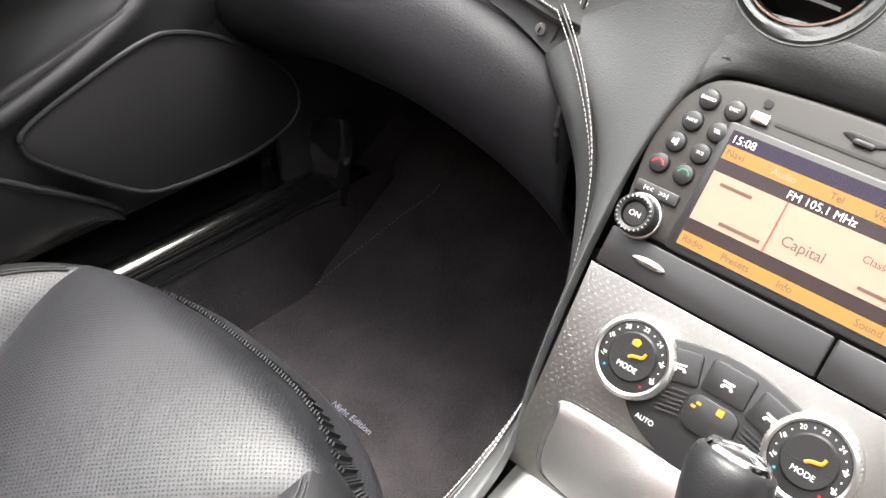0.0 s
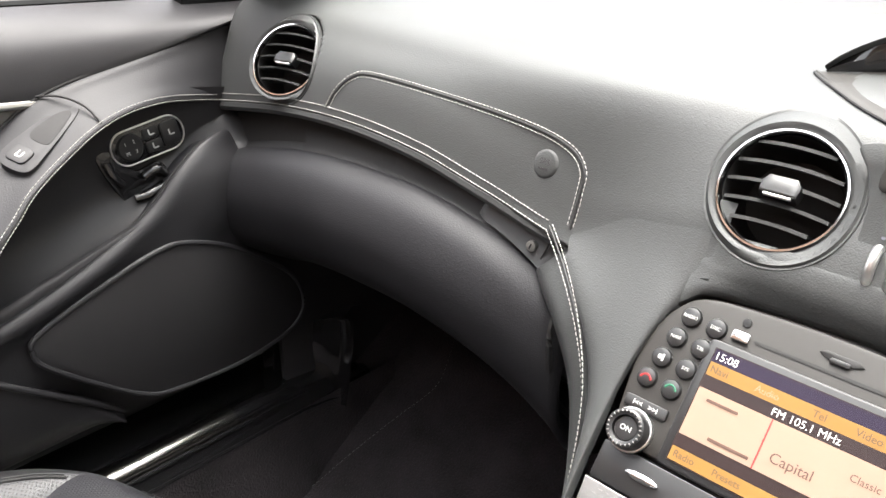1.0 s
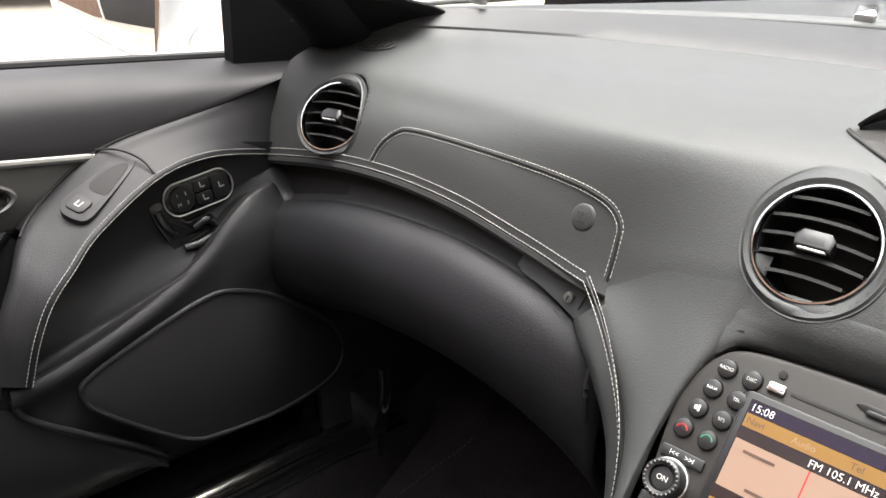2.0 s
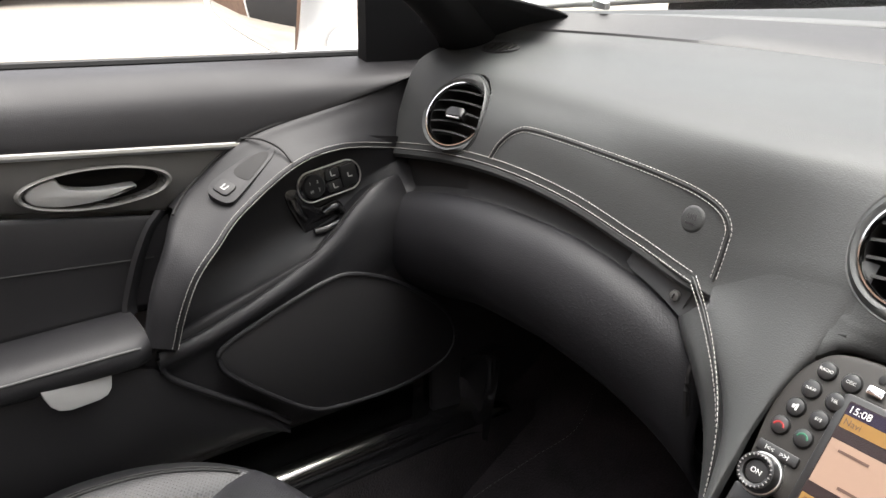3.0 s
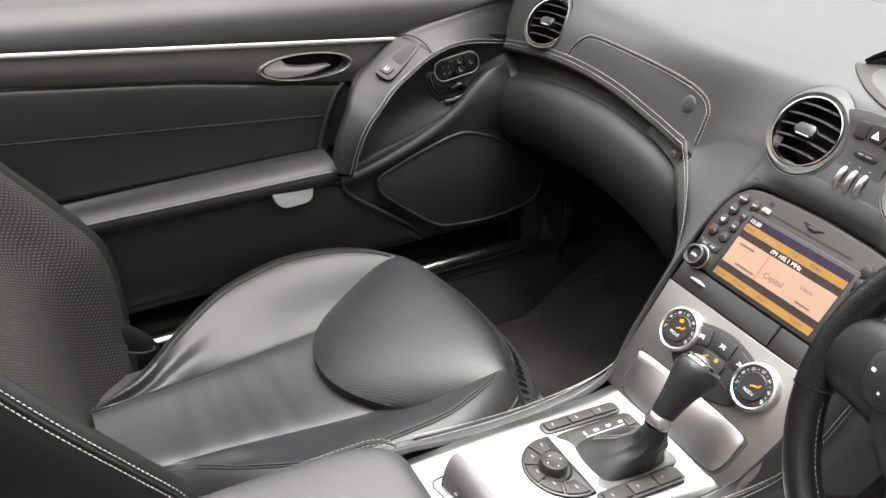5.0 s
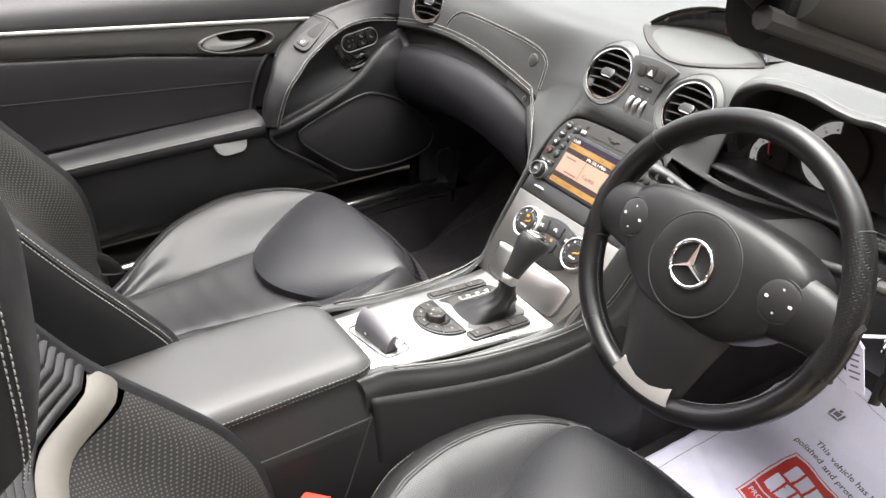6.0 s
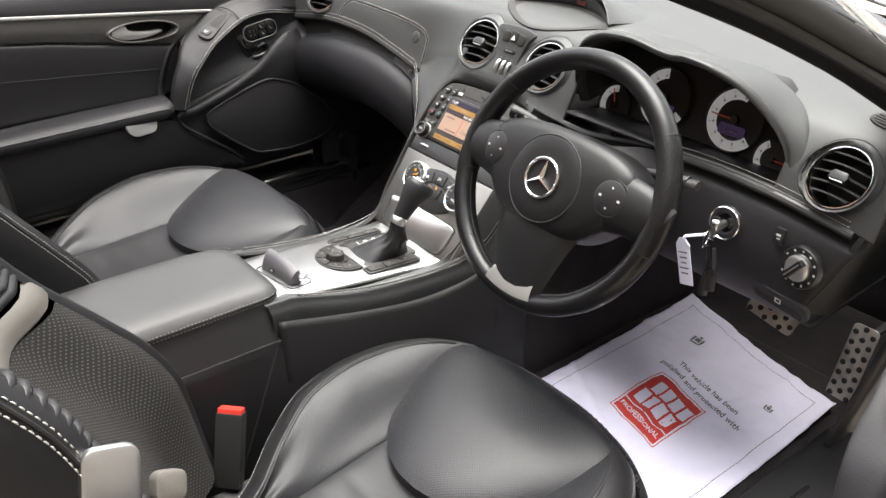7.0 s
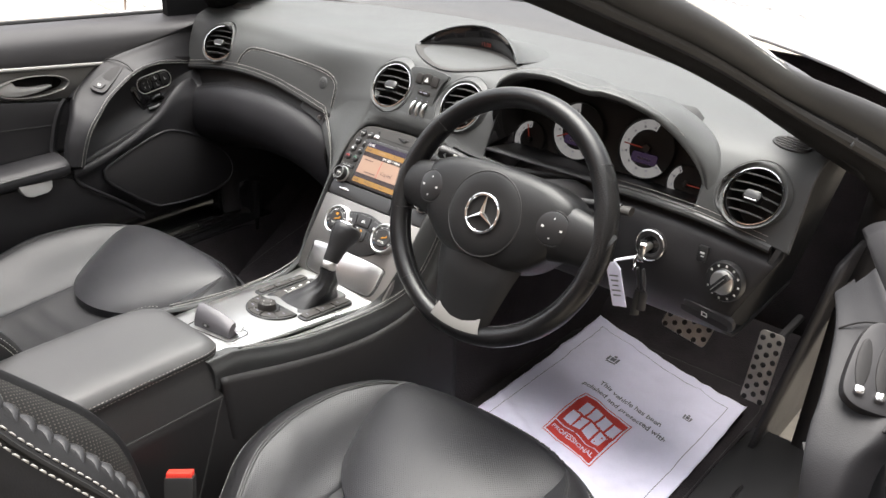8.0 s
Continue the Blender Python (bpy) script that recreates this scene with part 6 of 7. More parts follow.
def seat(name, cx, lift, back_off, pleats, ys, strip_z, label):
    """A sports seat about x = cx; lift raises the cushion, back_off draws its front edge back, pleats lists the sides with pleated edges, ys the depth of the backrest at eight heights, strip_z the height of its pale strip."""
    s = thing(name, label, "car seat", group="front seats")
    P = lambda dx, y, z: V(cx + dx, y, z + lift * min(1.0, max(0.0, (z - 0.26) / 0.10)))
    inner = lambda y: smooth_at([-0.82, -0.66, -0.5, -0.44, -0.34, -0.23], [0.070, 0.082, 0.102, 0.106, 0.10, 0.10], y)
    # thigh pad
    rows = []
    for i in range(41):
        u = -1 + 2 * i / 40
        dx = 0.226 * u
        yb = -0.497 + 0.045 * (abs(dx) / 0.107) ** 2.15
        yb = min(yb, -0.262 - back_off * 0.6)
        yf = -0.193 - back_off - 0.075 * abs(u) ** 2.8
        edge = (1 - abs(u) ** 4) ** 0.5
        r = []
        for j in range(25):
            t = j / 24
            y = yb + (yf - yb) * t
            puff = (math.sin(math.pi * min(1, t * 1.25 + 0.02) / 2) ** 0.72) * (1 - max(0, t - 0.62) ** 2 * 0.85)
            z = 0.398 + 0.058 * puff * (0.35 + 0.65 * edge) - 0.012 * abs(u) ** 2.5 - 0.045 * abs(u) ** 12 - 0.030 * max(0.0, (abs(u) - 0.72) / 0.28) ** 2 * max(0.0, t - 0.3) - 0.035 * max(0, t - 0.8) / 0.2 * (max(0, t - 0.8) / 0.2)
            r.append(P(dx, y, z))
        r.insert(0, P(dx, yb + 0.004, 0.355))
        r += [P(dx, yf + 0.014, 0.390), P(dx, yf + 0.030, 0.383), P(dx, yf + 0.040, 0.366), P(dx * 0.985, yf + 0.030, 0.325), P(dx * 0.97, yf - 0.02, 0.27)]
        rows.append(r)
    rows = [[V(p.x + 0.002, p.y, min(p.z, max(0.30, p.z - 0.07))) for p in rows[0]]] + rows + [[V(p.x - 0.002, p.y, min(p.z, max(0.30, p.z - 0.07))) for p in rows[-1]]]
    part("thigh_pad", sheet(rows), PERF, s, "perforated black leather thigh pad")
    # sewn rib along the pad's front
    bm = bmesh.new()
    for u in np.linspace(-0.94, 0.94, 110):
        u = float(u)
        i = 1 + int((u + 1) / 2 * 40 + 0.5)
        p, q = rows[i][25], rows[i][26]
        d = (q - p).normalized()
        c = V(cx + 0.226 * u + 0.0, (p.y + q.y) / 2, (p.z + q.z) / 2) + V(0, 0.0022, 0.0030)
        m = axes(c, (1, 0, 0), d)
        box(0.0020, 0.020, 0.0040, m, 0, bm)
    tagged(part("sewn_rib", bm, LEATHER, s, smooth=False), kind="stuff")
    # centre panel with soft folds
    rows = []
    for y in np.linspace(-0.80, -0.40, 50):
        fold = sum(0.0035 * math.exp(-(((y - c) / 0.012) ** 2)) for c in (-0.545, -0.59, -0.64, -0.70))
        w = inner(y) + 0.006
        rows.append([P(w * k, y, 0.385 + 0.005 * k * k - 0.008 * k**8 - fold * (1 - k * k)) for k in np.linspace(-1, 1, 24)])
    part("centre_panel", sheet(rows), LEATHER, s, "creased black leather centre panel")
    # side bolsters of the cushion
    bz = lambda y: 0.452 - 0.014 * max(0.0, (y + 0.33 + back_off) / 0.10) ** 2 - 0.012 * (max(0.0, -0.45 - y) / 0.1) ** 1.5
    ko = lambda y: smooth_at([-0.84, -0.72, -0.65, -0.58, -0.53, -0.47, -0.40, -0.335, -0.30, -0.27], [0.10, 0.150, 0.205, 0.250, 0.264, 0.272, 0.266, 0.240, 0.216, 0.186], y - (0.044 - back_off))
    for sd in (-1, 1):
        rows = []
        for y in np.linspace(-0.80, -0.235 - back_off, 44):
            f = min(1.0, (y + 0.90) / 0.25)
            o = ko(y)
            zz = bz(y)
            inn = inner(y)
            top_x = max(o - 0.045, inn + 0.022)
            rows.append(cat([P(sd * (inn - 0.006), y, 0.378), P(sd * inn, y, 0.388), P(sd * (inn * 0.75 + top_x * 0.25), y, min(0.402, zz - 0.014)), P(sd * (inn * 0.35 + top_x * 0.65), y, zz - 0.014), P(sd * top_x, y, zz - 0.001), P(sd * (o - 0.012), y, zz - 0.018),
                             P(sd * o, y, min(0.40, zz - 0.04)), P(sd * (o - 0.004), y, min(0.34, zz - 0.08)), P(sd * (o - 0.012), y, 0.26)], 4))
        for dy, dz in ((0.010, -0.02), (0.012, -0.06), (0.004, -0.12)):
            rows.append([V(p.x, p.y + dy, max(0.27, p.z + dz)) for p in rows[43]])
        part("cushion_bolster", sheet([r[:17] for r in rows]), PERF, s, "perforated leather side bolster")
        part("bolster_edge", sheet([r[16:] for r in rows]), LEATHER, s, "smooth leather bolster edge")
        line = [P(sd * (ko(y) - 0.0065), y, bz(y) - 0.0235) for y in np.linspace(-0.74, -0.24 - back_off, 50)]
        stitches("stitching", line, (sd * 0.8, 0, 0.6), s, step=0.006)
        for w in (0.048, 0.053):
            part("bolster_seam", tube([P(sd * (ko(y) - w), y, bz(y) - 0.0008) for y in np.linspace(-0.70, -0.262 - back_off, 40)], 0.0011, 6), RUBBER, s)
    # seat base with its control rail
    rows = []
    for y in np.linspace(-0.84, -0.235, 10):
        rows.append([P(dx, y, z) for dx, z in ((-0.195, 0.345), (-0.205, 0.30), (-0.200, 0.225), (0.200, 0.225), (0.205, 0.30), (0.195, 0.345))])
    part("base_cover", capped(rows), PLASTIC, s)
    # backrest, described by its crest line: y at each height z
    ZS = [0.36, 0.50, 0.57, 0.63, 0.72, 0.80, 0.87, 0.93, 1.0, 1.08]
    ys = ys + [ys[-1] - 0.046, ys[-1] - 0.088]
    top = 0.93 if cx < 0 else 1.045
    half = lambda z: smooth_at([0.36, 0.45, 0.60, 0.75, 0.85, 0.93, 1.0, 1.07], [0.215, 0.250, 0.272, 0.265, 0.240, 0.195, 0.16, 0.14] if cx < 0 else [0.215, 0.250, 0.272, 0.275, 0.274, 0.270, 0.260, 0.240], z)
    crest = lambda z: smooth_at(ZS, ys, z)

    def back(w, z, out=0.0):
        """A place on the backrest's front: w from -1 to 1 between the crests of its bolsters."""
        dip = smooth_at([0.0, 0.45, 0.70, 0.88, 1.0], [0.112, 0.108, 0.085, 0.022, 0.004], abs(w)) * smooth_at([0.36, 0.6, 0.93], [0.7, 1.0, 0.55], z)
        return V(cx + half(z) * w, crest(z) - dip + out, z + out * 0.3)

    ws_ = [float(w) for w in np.linspace(-1, 1, 41)]
    part("mesh_panel", sheet([[back(w, z) for w in ws_] for z in np.linspace(0.36, strip_z + 0.012, 50)]), MESH_FABRIC, s, "open mesh fabric lower backrest")
    part("trim_strip", sheet([[back(w * 0.99, z + 0.02 * w * w, o) for w in ws_] for z, o in ((strip_z, -0.004), (strip_z + 0.003, 0.003), (strip_z + 0.012, 0.006), (strip_z + 0.024, 0.005), (strip_z + 0.030, -0.003))]), TAPE, s, "beige strip across the backrest")
    for i in range(int((top - 0.035 - strip_z) / 0.0115)):
        z0 = strip_z + 0.0345 + 0.0115 * i
        part("rib", sheet([[back(w * 0.985, z0 + 0.0115 * f + 0.02 * w * w * (1 - i / 17), o) for w in ws_[::2]] for f, o in ((0.0, -0.003), (0.2, 0.0015), (0.5, 0.003), (0.8, 0.0015), (1.0, -0.003))]), LEATHER, s)
    for sd in (-1, 1):
        rows, rim = [], []
        for z in np.linspace(0.36, top, 54):
            h = half(z)
            y = crest(z)
            rows.append(cat([V(cx + sd * (h - 0.006), y - 0.006, z), V(cx + sd * (h + 0.004), y + 0.003, z + 0.002), V(cx + sd * (h + 0.018), y - 0.006, z), V(cx + sd * (h + 0.026), y - 0.035, z), V(cx + sd * (h + 0.026), y - 0.09, z),
                             V(cx + sd * (h + 0.010), y - 0.145, z), V(cx + sd * (h - 0.06), y - 0.175, z), V(cx, y - 0.185, z)], 4))
            rim.append(V(cx + sd * (h + 0.0195), y - 0.009, z + 0.001))
        part("leather_side", sheet(rows), LEATHER, s, "smooth leather backrest side")
        part("side_seam", tube(rim, 0.0016, 6), RUBBER, s)
        for off in (0.0045, -0.0045):
            stitches("stitching", rim, (sd * 0.7, 0.7, 0.1), s, offset=off, step=0.0058, length=0.0045, r=0.0007)
        # pleats between the mesh and the leather
        for z in np.arange(0.60, top - 0.03, 0.0095) if sd in pleats else ():
            h, y = half(z), crest(z)
            pl = cat([V(cx + sd * (h - 0.020), y - 0.012, z - 0.001), V(cx + sd * (h - 0.010), y - 0.005, z), V(cx + sd * (h + 0.001), y + 0.001, z + 0.002), V(cx + sd * (h + 0.011), y - 0.002, z + 0.001)], 3)
            part("pleat", tube(pl, lambda q: 0.0056 * math.sin(math.pi * (0.12 + 0.76 * q)), 10, flat=0.85), LEATHER, s)
    rings = []
    for z, k, d in ((-0.025, 1.0, 0.0), (-0.005, 0.94, 0.004), (0.012, 0.80, 0.012), (0.022, 0.60, 0.026), (0.026, 0.3, 0.045)):
        z += top
        w, yc, dep = (half(top) + 0.022) * k, crest(top) - 0.085, 0.088 - d
        rings.append([V(cx + w * math.copysign(abs(math.cos(a)) ** 0.7, math.cos(a)), yc + dep * math.copysign(abs(math.sin(a)) ** 0.8, math.sin(a)), z) for a in (2 * math.pi * i / 40 for i in range(40))])
    part("shoulder", capped(rings), LEATHER, s)
    rings = []
    HRY = ys[7] - 0.020
    for z, w, d, dy in ((0.885, 0.050, 0.026, -0.02), (0.895, 0.078, 0.042, -0.012), (0.92, 0.094, 0.054, -0.004), (0.97, 0.106, 0.062, 0.0), (1.04, 0.110, 0.064, 0.004), (1.09, 0.106, 0.060, 0.0), (1.125, 0.092, 0.050, -0.006), (1.145, 0.066, 0.034, -0.012), (1.15, 0.03, 0.014, -0.014)):
        rings.append([V(cx - 0.012 + w * math.copysign(abs(math.cos(a)) ** 0.75, math.cos(a)), HRY + dy + d * math.copysign(abs(math.sin(a)) ** 0.85, math.sin(a)), z) for a in (2 * math.pi * i / 44 for i in range(44))])
    hr = part("headrest", capped(rings), LEATHER, s, "padded black leather headrest")
    for sd in (-1, 1):
        ln = [V(cx - 0.012 + sd * w, HRY + y, z) for w, y, z in ((0.070, 0.030, 0.90), (0.086, 0.036, 0.94), (0.094, 0.040, 1.00), (0.095, 0.042, 1.06), (0.088, 0.036, 1.11))]
        for off in (0.003, -0.003):
            stitches("stitching", cat(ln, 8), (sd * 0.7, 0.7, 0), hr, offset=off, step=0.0056, length=0.0042, r=0.0007)
    back = None
    return s, back


pseat, pback = seat("passenger_seat", -0.382, 0.042, 0.044, (), [-0.722, -0.716, -0.728, -0.765, -0.830, -0.885, -0.930, -0.962], 0.80, "black leather passenger sports seat with mesh bolsters, empty")
dseat, dback = seat("driver_seat", 0.380, -0.018, 0.0, (1,), [-0.688, -0.703, -0.737, -0.786, -0.862, -0.912, -0.943, -0.966], 0.672, "black leather driver sports seat with mesh bolsters, empty")
cl = part("front_badge", box(0.050, 0.004, 0.014, pose(-0.355, -0.2165, 0.398, 12), 0.001), SATIN, pseat, "small silver plate on the seat front")

# seat belt buckles
for x in (0.158, -0.172):
    b = thing("belt_buckle", "black seat belt buckle with a red release button", "seat belt buckle", group="belt buckles")
    M = axes(V(x + 0.012, -0.664, 0.388), (0.72, 0.68, 0), (-0.25, 0.30, 1.0))
    part("housing", box(0.041, 0.115, 0.024, M, 0.006), RUBBER, b)
    part("release_button", box(0.036, 0.010, 0.019, M @ pose(0, 0.0585, 0), 0.0025), REDPLASTIC, b, "red release button")

# webbing sleeve by the passenger's door
sleeve = thing("belt_anchor", "black seat belt sleeve beside the passenger seat", "seat belt")
part("sleeve", tube(cat([V(-0.610, -0.745, 0.43), V(-0.622, -0.722, 0.40), V(-0.630, -0.706, 0.36), V(-0.632, -0.70, 0.31)], 5), lambda q: 0.026 + 0.008 * q, 14, flat=0.45, up=(1, 0.3, 0)), LEATHER, sleeve)
part("sleeve_seam", tube(ring_pts(0.030, axes(V(-0.624, -0.716, 0.392), (0.3, 0.9, -0.2), (1, 0, 0.3)), 24), 0.002, 6, closed=True), RUBBER, sleeve)

# ---- steering wheel ----
wheel = thing("steering_wheel", "three-spoke black leather steering wheel with silver lower insert", "steering wheel")
WM = axes(V(0.357, -0.215, 0.766), (1, 0, 0), (0, 0.423, 0.906))
R0 = 0.175


def rim_arc(a0, a1, n, r, material, name, label="", lift=0.0):
    return part(name, tube(ring_pts(R0, WM, n, a0, a1, lift), r, 16, flat=1.18, up=WM.to_3x3() @ V(0, 0, 1)), material, wheel, label)


rim_arc(38, 142, 36, 0.0155, WHEELSKIN, "upper_rim", "smooth leather upper rim")
rim_arc(142, 192, 20, 0.0163, GRIP, "grip", "perforated leather grip")
rim_arc(-12, 38, 20, 0.0163, GRIP, "grip", "perforated leather grip")
rim_arc(192, 230, 16, 0.0155, WHEELSKIN, "lower_rim", "smooth leather lower rim")
rim_arc(310, 348, 16, 0.0155, WHEELSKIN, "lower_rim", "smooth leather lower rim")
rim_arc(230, 310, 26, 0.0150, WHEELSKIN, "bottom_rim", "smooth leather bottom rim")
for a in (38, 142, 192, -12):
    c = ring_pts(R0, WM, 4, a, a + 1)[0]
    d = (ring_pts(R0, WM, 4, a + 1, a + 2)[0] - c).normalized()
    part("rim_seam", tube(ring_pts(0.0168, axes(c, d.orthogonal(), d.cross(d.orthogonal())), 20), 0.0011, 6, closed=True), RUBBER, wheel)
inner = ring_pts(R0 - 0.0152, WM, 90, 195, 345, 0.004)
stitches("stitching", inner, WM.to_3x3() @ V(0, 0, 1), wheel, GREYTHREAD, step=0.005)
silver = [(-0.046, -0.152), (-0.052, -0.176), (0.0, -0.190), (0.052, -0.176), (0.046, -0.152), (0.0, -0.164)]
rows = []
for a in np.linspace(-15, 15, 24):
    sa, ca = math.sin(radians(a)), -math.cos(radians(a))
    rows.append([WM @ V(r * sa, r * ca, h) for r, h in ((0.146, 0.006), (0.151, 0.014), (0.166, 0.0182), (0.180, 0.016), (0.187, 0.008))])
part("silver_insert", sheet(rows), RIMPAINT, wheel, "satin silver insert in the lower spoke")

# airbag boss
boss = cat([V(x, y, 0) for x, y in ((-0.128, 0.048), (-0.132, 0.018), (-0.118, -0.022), (-0.082, -0.058), (-0.04, -0.074), (0.0, -0.078), (0.04, -0.074), (0.082, -0.058), (0.118, -0.022), (0.132, 0.018), (0.128, 0.048), (0.085, 0.068), (0.0, 0.074), (-0.085, 0.068))], 6, True)
rings = []
for s, h in ((1.0, -0.035), (1.0, 0.004), (0.975, 0.014), (0.92, 0.021), (0.8, 0.026), (0.62, 0.030), (0.44, 0.032), (0.1, 0.033)):
    rings.append([WM @ V(p.x * s, p.y * s + 0.002 * (1 - s), h) for p in boss])
part("airbag_pad", capped(rings), WHEELPAD, wheel, "smooth black airbag pad")
part("emblem_field", lathe([(0.0, 0.0345), (0.040, 0.0342), (0.056, 0.0335), (0.0605, 0.0315), (0.0612, 0.026)], WM, 56), WHEELPAD, wheel)
part("field_groove", tube(ring_pts(0.0615, WM, 60, h=0.0308), 0.0014, 6, closed=True), DARK, wheel)
part("emblem_ring", tube(ring_pts(0.0275, WM, 48, h=0.0365), 0.0024, 8, closed=True), CHROME, wheel, "chrome emblem ring")
for a in (90, 210, 330):
    part("emblem_arm", tube([WM @ V(0, 0, 0.0375), WM @ V(0.0268 * math.cos(radians(a)), 0.0268 * math.sin(radians(a)), 0.0365)], lambda s: 0.0042 * (1.12 - s), 6, flat=0.7), CHROME, wheel, "chrome emblem arm")
for sd in (-1, 1):
    sp = cat([WM @ V(sd * x, y, h) for x, y, h in ((0.100, 0.008, 0.008), (0.135, 0.010, 0.008), (0.165, 0.006, 0.004), (0.182, 0.0, 0.0))], 5)
    part("side_spoke", tube(sp, lambda s: 0.042 - 0.012 * s, 14, flat=0.42, up=WM.to_3x3() @ V(0, 0, 1)), WHEELPAD, wheel)
    K = WM @ pose(sd * 0.109, 0.012, 0.0245, 0, sd * 8, 0)
    part("pad_groove", tube(ring_pts(0.0250, K, 40, h=-0.0005), 0.0012, 6, closed=True), DARK, wheel)
    pad = part("key_pad", lathe([(0.0, 0.0035), (0.020, 0.003), (0.0235, 0.0015), (0.0245, -0.006)], K, 36), KEYCAP, wheel, "round four-way key pad")
    bars("pad_symbol", [(0, 0.014, 0.0022, 0.0022), (0, -0.014, 0.0022, 0.0022), (-0.014, 0, 0.0040, 0.0030), (0.014, 0, 0.0040, 0.0030)], K @ pose(0, 0, 0.0033), INK, pad)
low = cat([WM @ V(0, y, h) for y, h in ((-0.05, 0.004), (-0.09, 0.008), (-0.13, 0.006), (-0.175, 0.002))], 6)
part("lower_spoke", tube(low, lambda s: 0.078 - 0.034 * s, 14, flat=0.26, up=WM.to_3x3() @ V(0, 0, 1)), WHEELPAD, wheel)
column = thing("steering_column", "black steering column shroud with stalks", "steering column")
cm = [WM @ V(0, 0.004 * i, -0.03 - 0.035 * i) for i in range(6)]
part("shroud", tube(cm, lambda s: 0.058 + 0.010 * s, 20), PLASTIC, column)
stalk = cat([V(0.33, -0.150, 0.780), V(0.27, -0.146, 0.796), V(0.225, -0.146, 0.804), V(0.196, -0.150, 0.808)], 6)
st = part("indicator_stalk", tube(stalk, lambda s: 0.007 + 0.004 * s, 12), PLASTIC, column)
part("stalk_band", tube(stalk[-4:], lambda f: 0.0112 - 0.002 * f, 12, flat=0.7), SATIN, st, "silver paddle at the stalk's end")
bars("stalk_marks", [(0.0, 0.0, 0.010, 0.003), (0.022, -0.002, 0.010, 0.003)], axes(V(0.232, -0.157, 0.811), (1, 0, -0.2), (0, 0.5, 0.86)), INK, st)
cs = part("cruise_stalk", tube(cat([V(0.40, -0.145, 0.785), V(0.47, -0.138, 0.796), V(0.515, -0.135, 0.800)], 6), lambda f: 0.006 + 0.003 * f, 12), PLASTIC, column)
part("stalk_cap", tube([V(0.508, -0.135, 0.799), V(0.530, -0.134, 0.801)], 0.0095, 12, flat=0.7), BEZEL, cs, "dark grey stalk cap")

# ---- instrument binnacle ----
binnacle = thing("instrument_cluster", "hooded instrument cluster with silver dials and orange needles", "instrument cluster")
lip_pts = cat([V(0.170, 0.030, 0.785), V(0.172, 0.010, 0.830), V(0.195, -0.015, 0.885), V(0.245, -0.030, 0.918), V(0.310, -0.036, 0.927), V(0.362, -0.037, 0.921), V(0.386, -0.037, 0.920), V(0.408, -0.033, 0.9215), V(0.448, -0.024, 0.914), V(0.492, -0.008, 0.893), V(0.532, 0.008, 0.857), V(0.558, 0.012, 0.824), V(0.570, 0.012, 0.790)], 8)
back_pts = cat([V(x, v, 0) for x, v in ((0.150, 0.14), (0.150, 0.40), (0.165, 0.62), (0.220, 0.70), (0.300, 0.71), (0.365, 0.667), (0.386, 0.655), (0.410, 0.68), (0.452, 0.69), (0.512, 0.600), (0.556, 0.47), (0.580, 0.28), (0.586, 0.13))], 8)
rows = []
for a, b in zip(lip_pts, back_pts):
    b = dash_point(b.x, b.y) - dash_normal(b.x, b.y) * 0.003
    crown = 0.010 * min(1.0, (b - a).length / 0.12)
    rows.append(cat([a + V(0, 0.030, -0.010), a + V(0, 0.004, -0.004), a + V(0, 0.004, 0.006), a.lerp(b, 0.20) + V(0, 0, 0.006 + crown * 0.5), a.lerp(b, 0.5) + V(0, 0, 0.004 + crown), a.lerp(b, 0.85) + V(0, 0, 0.003 + crown * 0.6), b + V(0.002, 0.004, -0.003)], 4))
part("hood", sheet(rows), DASHSKIN, binnacle, "twin-humped grained hood")
stitches("stitching", [a + V(0, 0.008, 0.0095) for a in lip_pts], (0, -0.4, 0.9), binnacle, SEAMTHREAD)
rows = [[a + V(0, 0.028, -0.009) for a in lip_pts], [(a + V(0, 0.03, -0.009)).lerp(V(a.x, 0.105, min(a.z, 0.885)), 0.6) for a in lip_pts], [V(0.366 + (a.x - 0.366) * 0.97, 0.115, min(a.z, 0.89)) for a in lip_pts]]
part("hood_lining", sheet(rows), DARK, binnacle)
CM = axes(V(0.358, 0.108, 0.808), (1, 0, 0), (0, 0.30, 0.95))
part("cluster_face", prism(rrect(0.40, 0.145, 0.05, 8), -0.006, 0.0, CM), DARK, binnacle)
rows = [[V(x, y, z) for y, z in ((-0.004, 0.772), (0.03, 0.768), (0.075, 0.760), (0.112, 0.757))] for x in np.linspace(0.172, 0.566, 12)]
thick(part("lower_ledge", sheet(rows), PLASTIC, binnacle), 0.004, out=(0, 0, 1))


